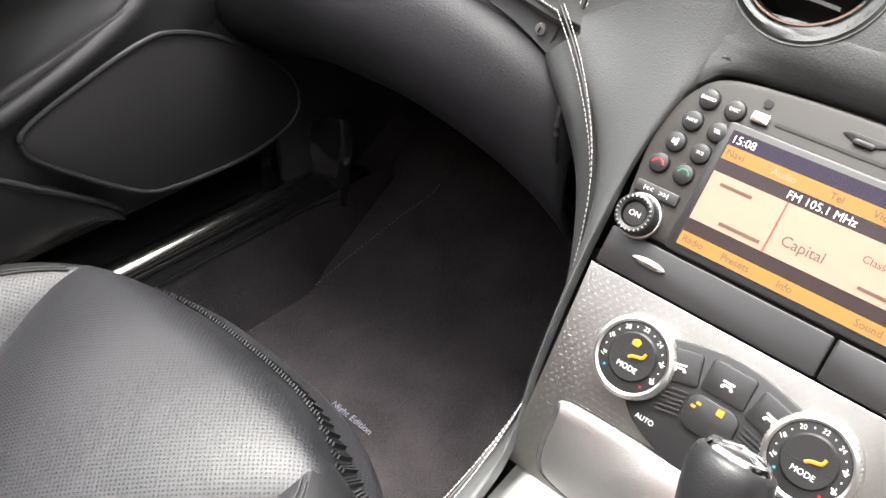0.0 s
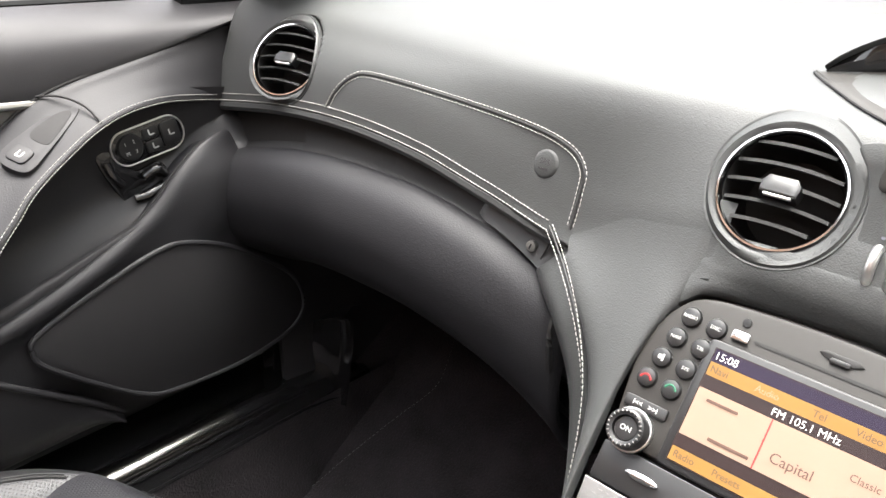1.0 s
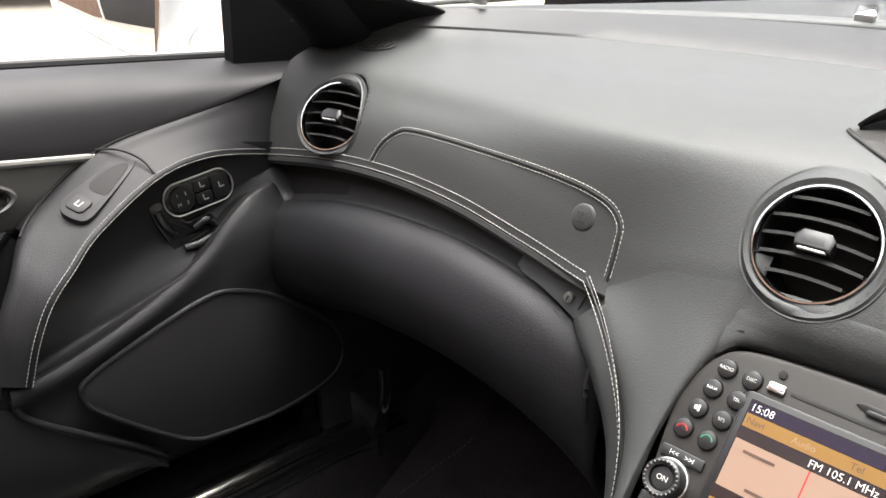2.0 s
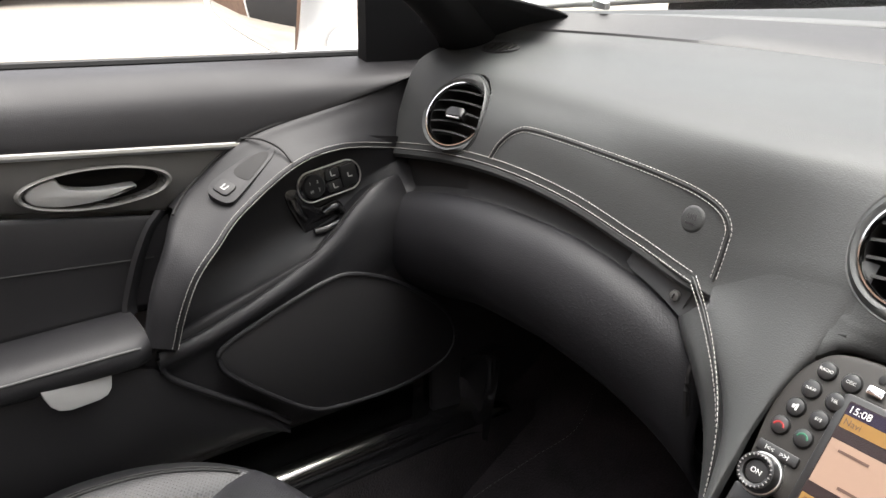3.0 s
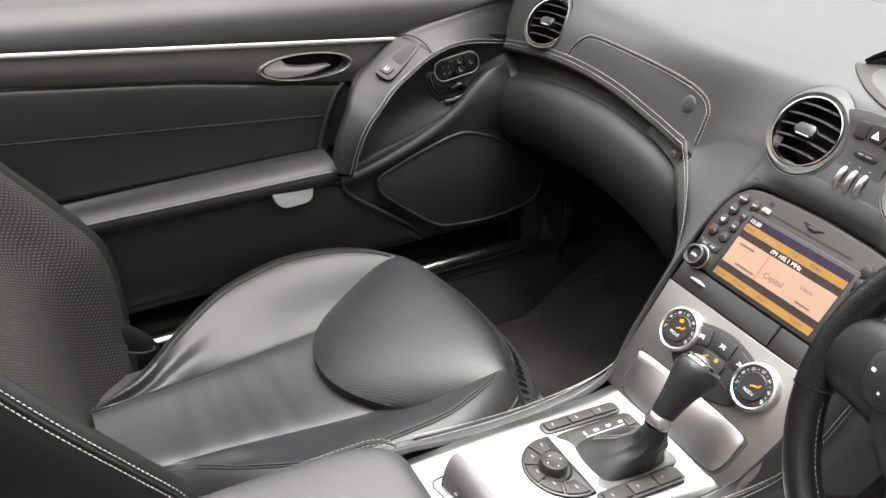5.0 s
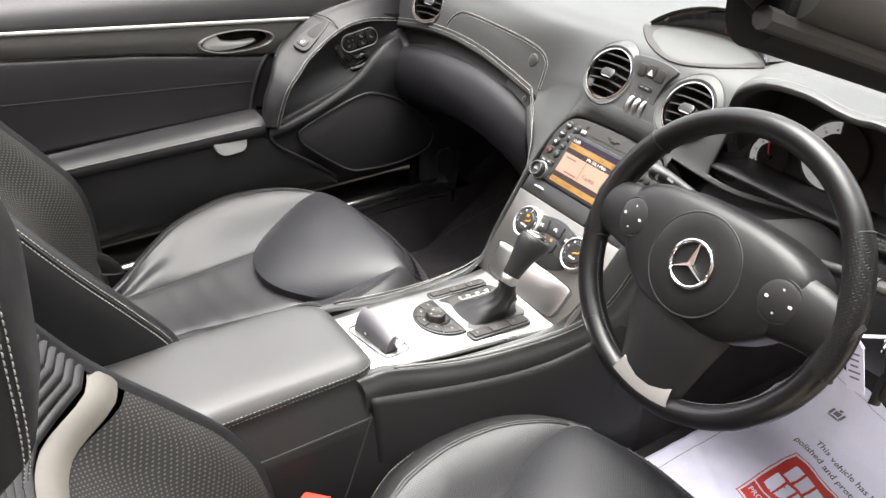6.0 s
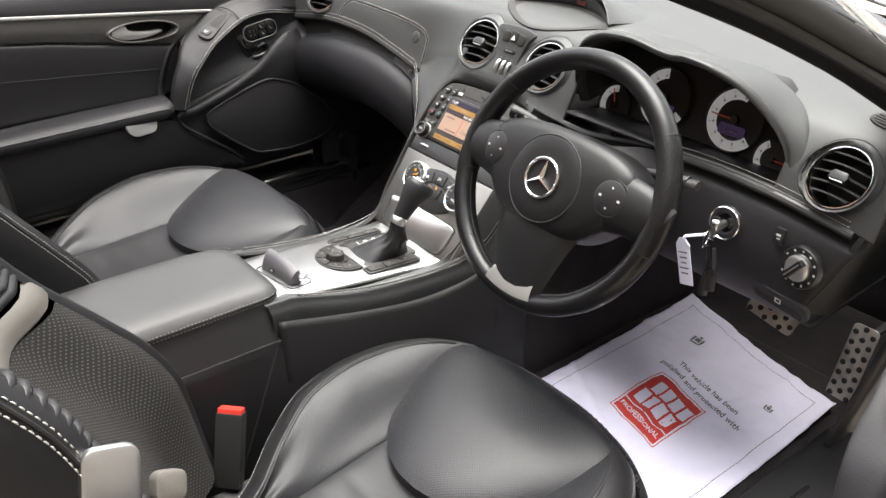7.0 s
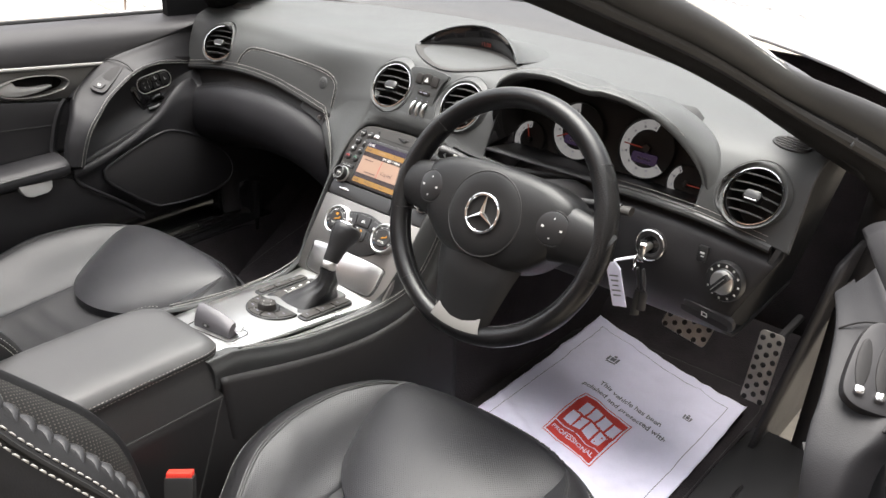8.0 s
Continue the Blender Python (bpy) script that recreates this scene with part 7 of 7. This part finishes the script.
def gauge(x, y, r, a0, a1, needle, ticks):
    M = CM @ pose(x, y, 0.004)
    pts_o = [(r * math.cos(radians(a)), r * math.sin(radians(a))) for a in np.linspace(a0, a1, 40)]
    pts_i = [(0.66 * r * math.cos(radians(a)), 0.66 * r * math.sin(radians(a))) for a in np.linspace(a1, a0, 40)]
    g = part("gauge", lathe([(0.0, -0.002), (r * 0.98, -0.002), (r * 1.04, 0.006), (r * 1.08, 0.002)], M, 48), DARK, binnacle)
    bm = bmesh.new()
    prism(pts_o + pts_i, 0, 0.0012, M, 0, bm)
    part("scale_ring", bm, DIALFACE, g, "silver scale ring", smooth=False)
    rows = []
    for a in np.linspace(a0 + 6, a1 - 6, ticks):
        rows.append((0.9 * r * math.cos(radians(a)), 0.9 * r * math.sin(radians(a)), 0.0018, 0.0018))
        rows.append((0.76 * r * math.cos(radians(a)), 0.76 * r * math.sin(radians(a)), 0.0026, 0.0034))
    bars("scale_marks", rows, M @ pose(0, 0, 0.0013), GREYPRINT, g)
    part("needle", tube([M @ V(-0.1 * r * math.cos(radians(needle)), -0.1 * r * math.sin(radians(needle)), 0.004), M @ V(0.86 * r * math.cos(radians(needle)), 0.86 * r * math.sin(radians(needle)), 0.003)], 0.0011, 6), NEEDLE, g, "orange needle")
    part("needle_hub", lathe([(0.0, 0.0065), (r * 0.14, 0.006), (r * 0.16, 0.0)], M, 20), KEYCAP, g)
    if r > 0.04:
        part("display", prism(rrect(r * 0.95, r * 0.36, 0.004, cy=-r * 0.34), 0, 0.0018, M), LCD_VIOLET, g, "dim violet display")
        bars("display_marks", [(-r * 0.2 + i * r * 0.1, -r * 0.36, r * 0.06, r * 0.07) for i in range(5)], M @ pose(0, 0, 0.0019), GREYPRINT, g)


gauge(-0.158, -0.040, 0.032, 95, 215, 112, 4)
gauge(-0.066, -0.004, 0.048, 100, 330, 205, 9)
gauge(0.066, -0.002, 0.048, 75, 320, 178, 9)
gauge(0.146, -0.040, 0.030, 120, 235, 0, 4)

# ---- driver's lower dash ----
lower = thing("lower_dash", "black lower dashboard panel with ignition and light switch", "lower dashboard")
rows = []
for x in np.linspace(0.165, 0.700, 40):
    e = pad_edge(x) - 0.008
    k = smooth_at([0.165, 0.30, 0.45, 0.66, 0.70], [0.0, 0.6, 1.0, 1.0, 0.7], x)
    rows.append(cat([V(x, 0.016, e + 0.004), V(x, 0.010, e - 0.010), V(x, -0.004, e - 0.020), V(x, -0.012 * k, e - 0.045), V(x, -0.016 * k, 0.67), V(x, -0.004, 0.615), V(x, 0.035, 0.572), V(x, 0.09, 0.556), V(x, 0.30, 0.56)], 4))
    for p in rows[-1]:
        p.x -= 0.060 * min(1.0, max(0.0, (0.735 - p.z) / 0.13)) * ((x - 0.165) / 0.535) ** 3
thick(part("panel", sheet(rows), SOFT, lower), 0.006, out=(0, -1, 0))
part("end_panel", capped([[V(0.696 + d - 0.060 * min(1.0, max(0.0, (0.735 - z) / 0.13)), y, z) for y, z in ((0.0, 0.752), (-0.004, 0.70), (0.004, 0.61), (0.09, 0.566), (0.30, 0.57), (0.30, 0.86), (0.13, 0.866), (0.065, 0.848), (0.034, 0.80))] for d in (-0.004, 0.004)]), RUBBER, lower)
IG = axes(V(0.512, -0.016, 0.704), (1, 0, 0), (0, 0.15, 0.99))
part("ignition_bezel", lathe([(0.0135, -0.004), (0.0145, 0.004), (0.018, 0.0065), (0.0225, 0.006), (0.0245, 0.003), (0.026, -0.004)], IG, 44), PLASTIC, lower)
part("ignition_ring", lathe([(0.0215, 0.005), (0.0232, 0.0072), (0.0248, 0.006), (0.0255, 0.001)], IG, 44), CHROME, lower, "chrome ring round the ignition")
part("ignition_core", lathe([(0.0, 0.002), (0.014, 0.003)], IG, 30), GLOSS, lower)
LS = axes(V(0.637, -0.020, 0.688), (1, -0.12, 0), (0, 0.12, 0.99))
lsw = part("light_switch", lathe([(0.0, 0.008), (0.019, 0.008), (0.0205, 0.006), (0.0285, 0.006), (0.0305, 0.002), (0.031, -0.004)], LS, 48), KEYCAP, lower, "rotary headlamp switch")
part("switch_knob", lathe([(0.0, 0.014), (0.014, 0.0135), (0.018, 0.011), (0.0188, 0.006)], LS, 40), SATIN, lsw, "silver knob")
part("switch_bar", box(0.010, 0.034, 0.012, LS @ pose(0, 0, 0.016, 0, 0, -35), 0.003), KEYCAP, lsw)
part("bar_line", box(0.0015, 0.028, 0.001, LS @ pose(0, 0, 0.0222, 0, 0, -35), 0), SATIN, lsw)
bars("switch_marks", [(0.0248 * math.cos(radians(a)), 0.0248 * math.sin(radians(a)), 0.003, 0.003) for a in range(-150, 151, 30)], LS @ pose(0, 0, 0.0062), INK, lsw)
LV = axes(V(0.596, -0.017, 0.718), (1, 0, 0), (0, 0.15, 0.99))
lv = part("level_switch", prism(rrect(0.016, 0.024, 0.003), -0.002, 0.004, LV, 0.0015), KEYCAP, lower)
bars("switch_symbol", [(0, 0.002, 0.007, 0.003), (0.001, -0.003, 0.005, 0.0015)], LV @ pose(0, 0, 0.0041), INK, lv)
PB = axes(V(0.612, -0.004, 0.617), (1, -0.05, -0.10), (0, -0.35, 0.93))
pb = part("brake_release", prism(rrect(0.095, 0.030, 0.012), -0.004, 0.004, PB, 0.003), PLASTIC, lower, "parking brake release handle")
part("release_recess", prism(rrect(0.082, 0.014, 0.006), 0.002, 0.0046, PB @ pose(0, -0.006, 0)), DARK, pb)
bars("release_symbol", [(0, 0.004, 0.010, 0.002), (-0.004, 0.0, 0.002, 0.008), (0.004, 0.0, 0.002, 0.008), (0, -0.004, 0.010, 0.002)], PB @ pose(0, 0.002, 0.0048), INK, pb)

# key with its paper tag
key = thing("car_key", "car key in the ignition with a white paper tag", "key")
part("key_head", prism(rrect(0.024, 0.034, 0.009), -0.005, 0.005, axes(V(0.512, -0.046, 0.704), (0.4, -0.9, 0), (0, 0.1, 1)), 0.003), CHROME, key)
part("shank", tube([V(0.512, -0.02, 0.704), V(0.512, -0.046, 0.704)], 0.006, 10), SATIN, key)
part("key_ring", tube(ring_pts(0.013, axes(V(0.508, -0.055, 0.688), (0.3, -0.9, 0.1), (0, 0, 1)), 28), 0.0011, 6, closed=True), CHROME, key)
TG = axes(V(0.488, -0.068, 0.648), (0.93, -0.20, 0.34), (-0.30, 0.04, 0.95))
tagp = part("paper_tag", prism([(-0.014, -0.038), (0.014, -0.038), (0.014, 0.024), (0.006, 0.034), (-0.006, 0.034), (-0.014, 0.024)], 0, 0.0009, TG), PAPER, key, "white paper tag with faint print")
bars("tag_print", [(-0.001, 0.012 - 0.008 * i, 0.018 - 0.003 * (i % 3), 0.0022) for i in range(5)], TG @ pose(0, 0, 0.0009), GREYPRINT, tagp)
part("tag_tie", tube(cat([V(0.508, -0.058, 0.696), V(0.492, -0.066, 0.690), V(0.482, -0.07, 0.684), V(0.492, -0.068, 0.672)], 6), 0.0022, 6), PAPER, key)
for dx, ln in ((0.0, 0.082), (0.010, 0.070)):
    part("hanging_fob", tube(cat([V(0.514 + dx, -0.056, 0.680), V(0.520 + dx, -0.056, 0.65), V(0.519 + dx, -0.054, 0.680 - ln)], 6), lambda s: 0.004 + 0.003 * s, 8, flat=0.4), PLASTIC if dx else KEYCAP, key)

# pedals


def pedal(name, m, w, h, nx, ny, label):
    p = thing(name, label, "pedal", group="pedals")
    part("plate", prism(rrect(w, h, 0.008), -0.004, 0.0, m, 0.001), STEEL, p)
    for i in range(nx):
        for j in range(ny):
            x = -w / 2 + w * (i + 0.5) / nx
            y = -h / 2 + h * (j + 0.5) / ny + (h / ny * 0.25 if i % 2 else -h / ny * 0.25)
            part("rubber_stud", lathe([(0.0, 0.003), (0.0038, 0.0026), (0.0052, 0.0)], m @ pose(x, y, 0), 14), RUBBER, p)
    part("arm", tube([m @ V(0, h * 0.3, -0.006), m @ V(0, h * 0.42, -0.06), m @ V(0, h * 0.5 + 0.02, -0.13)], 0.008, 8), PLASTIC, p)


pedal("brake_pedal", axes(V(0.490, 0.255, 0.437), (1, 0.05, -0.22), (0, 0.55, 0.83)), 0.092, 0.062, 6, 3, "drilled steel brake pedal with black studs")
pedal("accelerator_pedal", axes(V(0.634, 0.275, 0.390), (0.98, -0.05, 0.02), (0.10, 0.30, 0.95)), 0.046, 0.138, 3, 7, "long drilled steel accelerator pedal")

# ---- paper mat on the driver's floor ----
paper = thing("paper_mat", "creased white paper floor mat with red printed panel", "paper mat")
PU, PV = Vector((0.966, -0.258)), Vector((0.0, -1.0))
PW, PH = 0.425, 0.56


def paper_at(u, v, lift=0.0):
    q = Vector((0.188, 0.472)) + PU * u + PV * v
    z = floor_z(1, q.y) + 0.018
    n = noise.noise(Vector((q.x * 7, q.y * 7, 0.3))) * 0.005 + abs(noise.noise(Vector((q.x * 17, q.y * 14, 1.7)))) * 0.0075 + abs(noise.noise(Vector((q.x * 37, q.y * 31, 4.1)))) * 0.0030 + noise.noise(Vector((q.x * 55, q.y * 47, 2.9))) * 0.0009
    crease = 0.004 * math.exp(-(((u - 0.12 - v * 0.25) / 0.02) ** 2)) + 0.003 * math.exp(-(((v - 0.17 + u * 0.2) / 0.012) ** 2)) + 0.003 * math.exp(-(((v - 0.40 - u * 0.3) / 0.010) ** 2)) + 0.003 * math.exp(-(((u - 0.33 + v * 0.2) / 0.009) ** 2))
    corner = 0.010 * max(0.0, 1 - (u + v) / 0.20) ** 1.4 + 0.010 * max(0.0, 1 - ((PW - u) + v) / 0.10)
    return V(q.x, q.y, z + 0.004 + n + crease + corner + lift)


rows = [[paper_at(PW * i / 60, PH * j / 80) for j in range(81)] for i in range(61)]
thick(part("sheet", sheet(rows), PAPER, paper), 0.0006)


def paper_patch(name, pts_rows, material, label="", lift=0.0008):
    return part(name, sheet([[paper_at(u, v, lift) for u, v in r] for r in pts_rows]), material, paper, label)


def paper_rect(name, u0, u1, v0, v1, material, n=14, label="", lift=0.0008, skew=0.0):
    return paper_patch(name, [[(u0 + (u1 - u0) * i / n + skew * (j / n - 0.5), v0 + (v1 - v0) * j / n) for j in range(n + 1)] for i in range(n + 1)], material, label, lift)


for u0, u1, v0, v1 in ((0.03, PW - 0.03, 0.030, 0.0312), (0.03, 0.0312, 0.03, PH - 0.03), (PW - 0.0312, PW - 0.03, 0.03, PH - 0.03)):
    paper_rect("border_line", u0, u1, v0, v1, GREYPRINT, 30)
PCU, PCV, PHW, PHH = 0.208, 0.326, 0.061, 0.074
paper_rect("red_panel", PCU - PHW, PCU + PHW, PCV - PHH, PCV + PHH, RED, 20, "red printed panel")
for a, b in ((-PHW - 0.006, -PHW - 0.004), (PHW + 0.004, PHW + 0.006)):
    paper_rect("red_edge", PCU + a, PCU + b, PCV - PHH - 0.006, PCV + PHH + 0.006, RED, 16)
for a, b in ((-PHH - 0.006, -PHH - 0.004), (PHH + 0.004, PHH + 0.006)):
    paper_rect("red_edge", PCU - PHW - 0.006, PCU + PHW + 0.006, PCV + a, PCV + b, RED, 16)
for i in range(4):
    paper_rect("white_block", PCU - 0.042 + 0.026 * i, PCU - 0.021 + 0.026 * i, PCV - 0.055, PCV - 0.018, PAPER, 4, lift=0.0012)
    paper_rect("white_block", PCU - 0.050 + 0.026 * i, PCU - 0.029 + 0.026 * i, PCV - 0.012, PCV + 0.025, PAPER, 4, lift=0.0012)
paper_rect("white_rule", PCU - PHW, PCU + PHW, PCV + 0.036, PCV + 0.039, PAPER, 10, lift=0.0012)


def paper_words(txt, u, v, size, material, bold=0.0):
    """Print laid on the paper, following its waves."""
    ob = words("print", txt, Matrix.Identity(4), size, material, paper, depth=0.0, bold=bold)
    for vert in ob.data.vertices:
        vert.co = paper_at(u + vert.co.x, v - vert.co.y, 0.0014)


paper_words("PROFESSIONAL", PCU, PCV + 0.055, 0.0165, PAPER, 0.0003)
paper_words("This vehicle has been", 0.232, 0.194, 0.0200, GREYPRINT, 0.0003)
paper_words("polished and protected with", 0.232, 0.223, 0.0200, GREYPRINT, 0.0003)
for (uc, vc) in ((0.120, 0.105), (0.345, 0.125)):
    for du, dv, w, h in ((0, -0.012, 0.008, 0.006), (0, 0, 0.014, 0.014), (-0.013, 0.001, 0.006, 0.018), (0.013, 0.001, 0.006, 0.018), (0, 0.013, 0.028, 0.004)):
        k = 0.6 if uc > 0.2 else 1.0
        paper_rect("crest_mark", uc + (du - w / 2) * k, uc + (du + w / 2) * k, vc + (dv - h / 2) * k, vc + (dv + h / 2) * k, GREYPRINT, 2)

# ---- open driver's door ----
ddoor = thing("driver_door", "driver's door standing open, black leather inside, white outside", "car door")
HINGE = V(0.84, 0.16, 0.0)
OPEN = Matrix.Translation(V(0.798, 0.165, 0)) @ Matrix.Rotation(radians(31.5), 4, "Z") @ Matrix.Translation(-HINGE)
FLIP = Matrix.Diagonal((-1, 1, 1, 1))
for src in list(pdoor.children):
    if src.name.split(".")[0] in ("seat_switch_pod", "seat_shaped_switch", "corner_trim", "window_switch", "speaker_cover", "pocket", "pocket_edge", "rail_crease", "lower_rail", "stitching", "handle_seam"):
        continue
    c = bpy.data.objects.new(src.name.split(".")[0], src.data.copy())
    scene.collection.objects.link(c)
    bm = bmesh.new()
    bm.from_mesh(c.data)
    bmesh.ops.delete(bm, geom=[v for v in bm.verts if v.co.y > (0.0 if c.name.split(".")[0] in ("upper_pad", "outer_skin", "window_seal") else -0.30 if c.name.startswith("lower") else -0.20 if c.name.startswith("handle_recess") else -0.07)], context="VERTS")
    bm.to_mesh(c.data)
    bm.free()
    c.data.transform(OPEN @ FLIP)
    c.data.flip_normals()
    c.parent = ddoor
    for key_name in ("label", "kind"):
        if key_name in src:
            c[key_name] = src[key_name]
    for md in src.modifiers:
        k = c.modifiers.new(md.name, "SOLIDIFY")
        k.thickness, k.offset, k.use_even_offset = md.thickness, md.offset, False
DW = OPEN @ axes(V(0.704, -0.240, 0.762), (0.25, 0.80, 0.56), (-0.65, 0.50, 0.45))
well2 = [(p.x * 1.1, p.y * 1.5) for p in well]
dsw = part("window_switch", prism(well2, -0.010, 0.0020, DW, 0.0015), SOFT, ddoor, "pair of silver tipped window switches")
for o in (-0.011, 0.011):
    part("switch_dish", prism([(0.030 * math.cos(a) + 0.006, o + 0.008 * math.sin(a)) for a in (2 * math.pi * i / 24 for i in range(24))], 0.001, 0.0035, DW, 0.001), DARK, dsw)
    part("switch_tip", prism(rrect(0.010, 0.011, 0.003, cx=-0.028, cy=o), 0.001, 0.008, DW, 0.002), CHROME, dsw, "bright switch tip")

# belt outlet on the driver's seat shoulder
BO = axes(V(0.678, -0.951, 0.884), (0.05, 0.96, -0.26), (-0.35, 0, 0.95))
guide = part("belt_outlet", prism(rrect(0.036, 0.050, 0.009), -0.004, 0.003, BO, 0.002), SATIN, dseat, "satin metal belt outlet bracket")
part("outlet_tip", prism(rrect(0.022, 0.020, 0.006), -0.006, 0.005, axes(V(0.674, -0.915, 0.860), (0.05, 0.93, -0.35), (-0.5, 0, 0.86)), 0.003), TAPE, guide, "beige plastic tip")

# ---- beyond the car ----
house = thing("brick_house", "red brick house with a wide black garage door", "house")
part("front_wall", box(17.0, 0.3, 6.0, pose(-3.0, -6.4, 3.0), 0.02), BRICK, house)
part("garage_door", box(4.2, 0.10, 2.4, pose(-4.4, -6.22, 1.2), 0.02), PLASTIC, house, "black garage door")
part("door_frame", box(0.12, 0.14, 2.5, pose(-6.6, -6.22, 1.25), 0.02), WHITEPAINT, house, "white door frame post")
part("roof", capped([[V(x, y, z) for y, z in ((-6.0, 5.9), (-9.6, 8.4), (-9.6, 5.9))] for x in (-11.8, 5.8)]), BRICK, house)


def parked_car(m, paint, label):
    """A parked saloon: body shell, glasshouse, bumpers, four wheels with rims."""
    c = thing("parked_car", label, "car", group="parked cars")
    prof = [(-2.1, 0.30), (2.1, 0.30), (2.15, 0.55), (2.0, 0.78), (1.0, 0.92), (-1.5, 0.95), (-2.1, 0.85), (-2.15, 0.5)]
    rings = [[m @ V(x, s * 0.86 * k, z) for x, z in prof] for s, k in ((-1, 0.94), (-1, 1.0), (1, 1.0), (1, 0.94))]
    part("body", capped(rings), paint, c)
    cab = [(-1.5, 0.93), (1.0, 0.90), (0.45, 1.38), (-0.9, 1.40)]
    part("glasshouse", capped([[m @ V(x, s * 0.70, z) for x, z in cab] for s in (-1, 1)]), GLOSS, c)
    for x in (-1.3, 1.3):
        for s in (-1, 1):
            wm = m @ pose(x, s * 0.80, 0.32, 90)
            w = part("wheel", lathe([(0.0, -0.09), (0.32, -0.09), (0.32, 0.09), (0.0, 0.09)], wm, 28), RUBBER, c)
            part("rim", lathe([(0.0, -0.095), (0.20, -0.10), (0.21, -0.092)], wm @ pose(0, 0, 0, 0 if s > 0 else 180), 24), SATIN, w)
    return c


parked_car(pose(-9.3, 2.3, 0, 0, 0, 78), WHITEPAINT, "white saloon car parked across the yard")
parked_car(pose(-4.9, 12.6, 0, 0, 0, 20), mat("dark_car_paint", (0.02, 0.02, 0.025), 0.25, coat=1.0), "dark saloon car parked ahead of the bonnet")

# an unseen plain wall, added at the driver's side to block sky and darken reflections
tagged(part("wall_east", box(26.0, 0.3, 7.0, pose(5.6, 4.0, 3.5, 0, 0, 90), 0.02), LIGHT_BLOCK), "plain dark unseen wall added to block sky light", "wall", kind="structure")
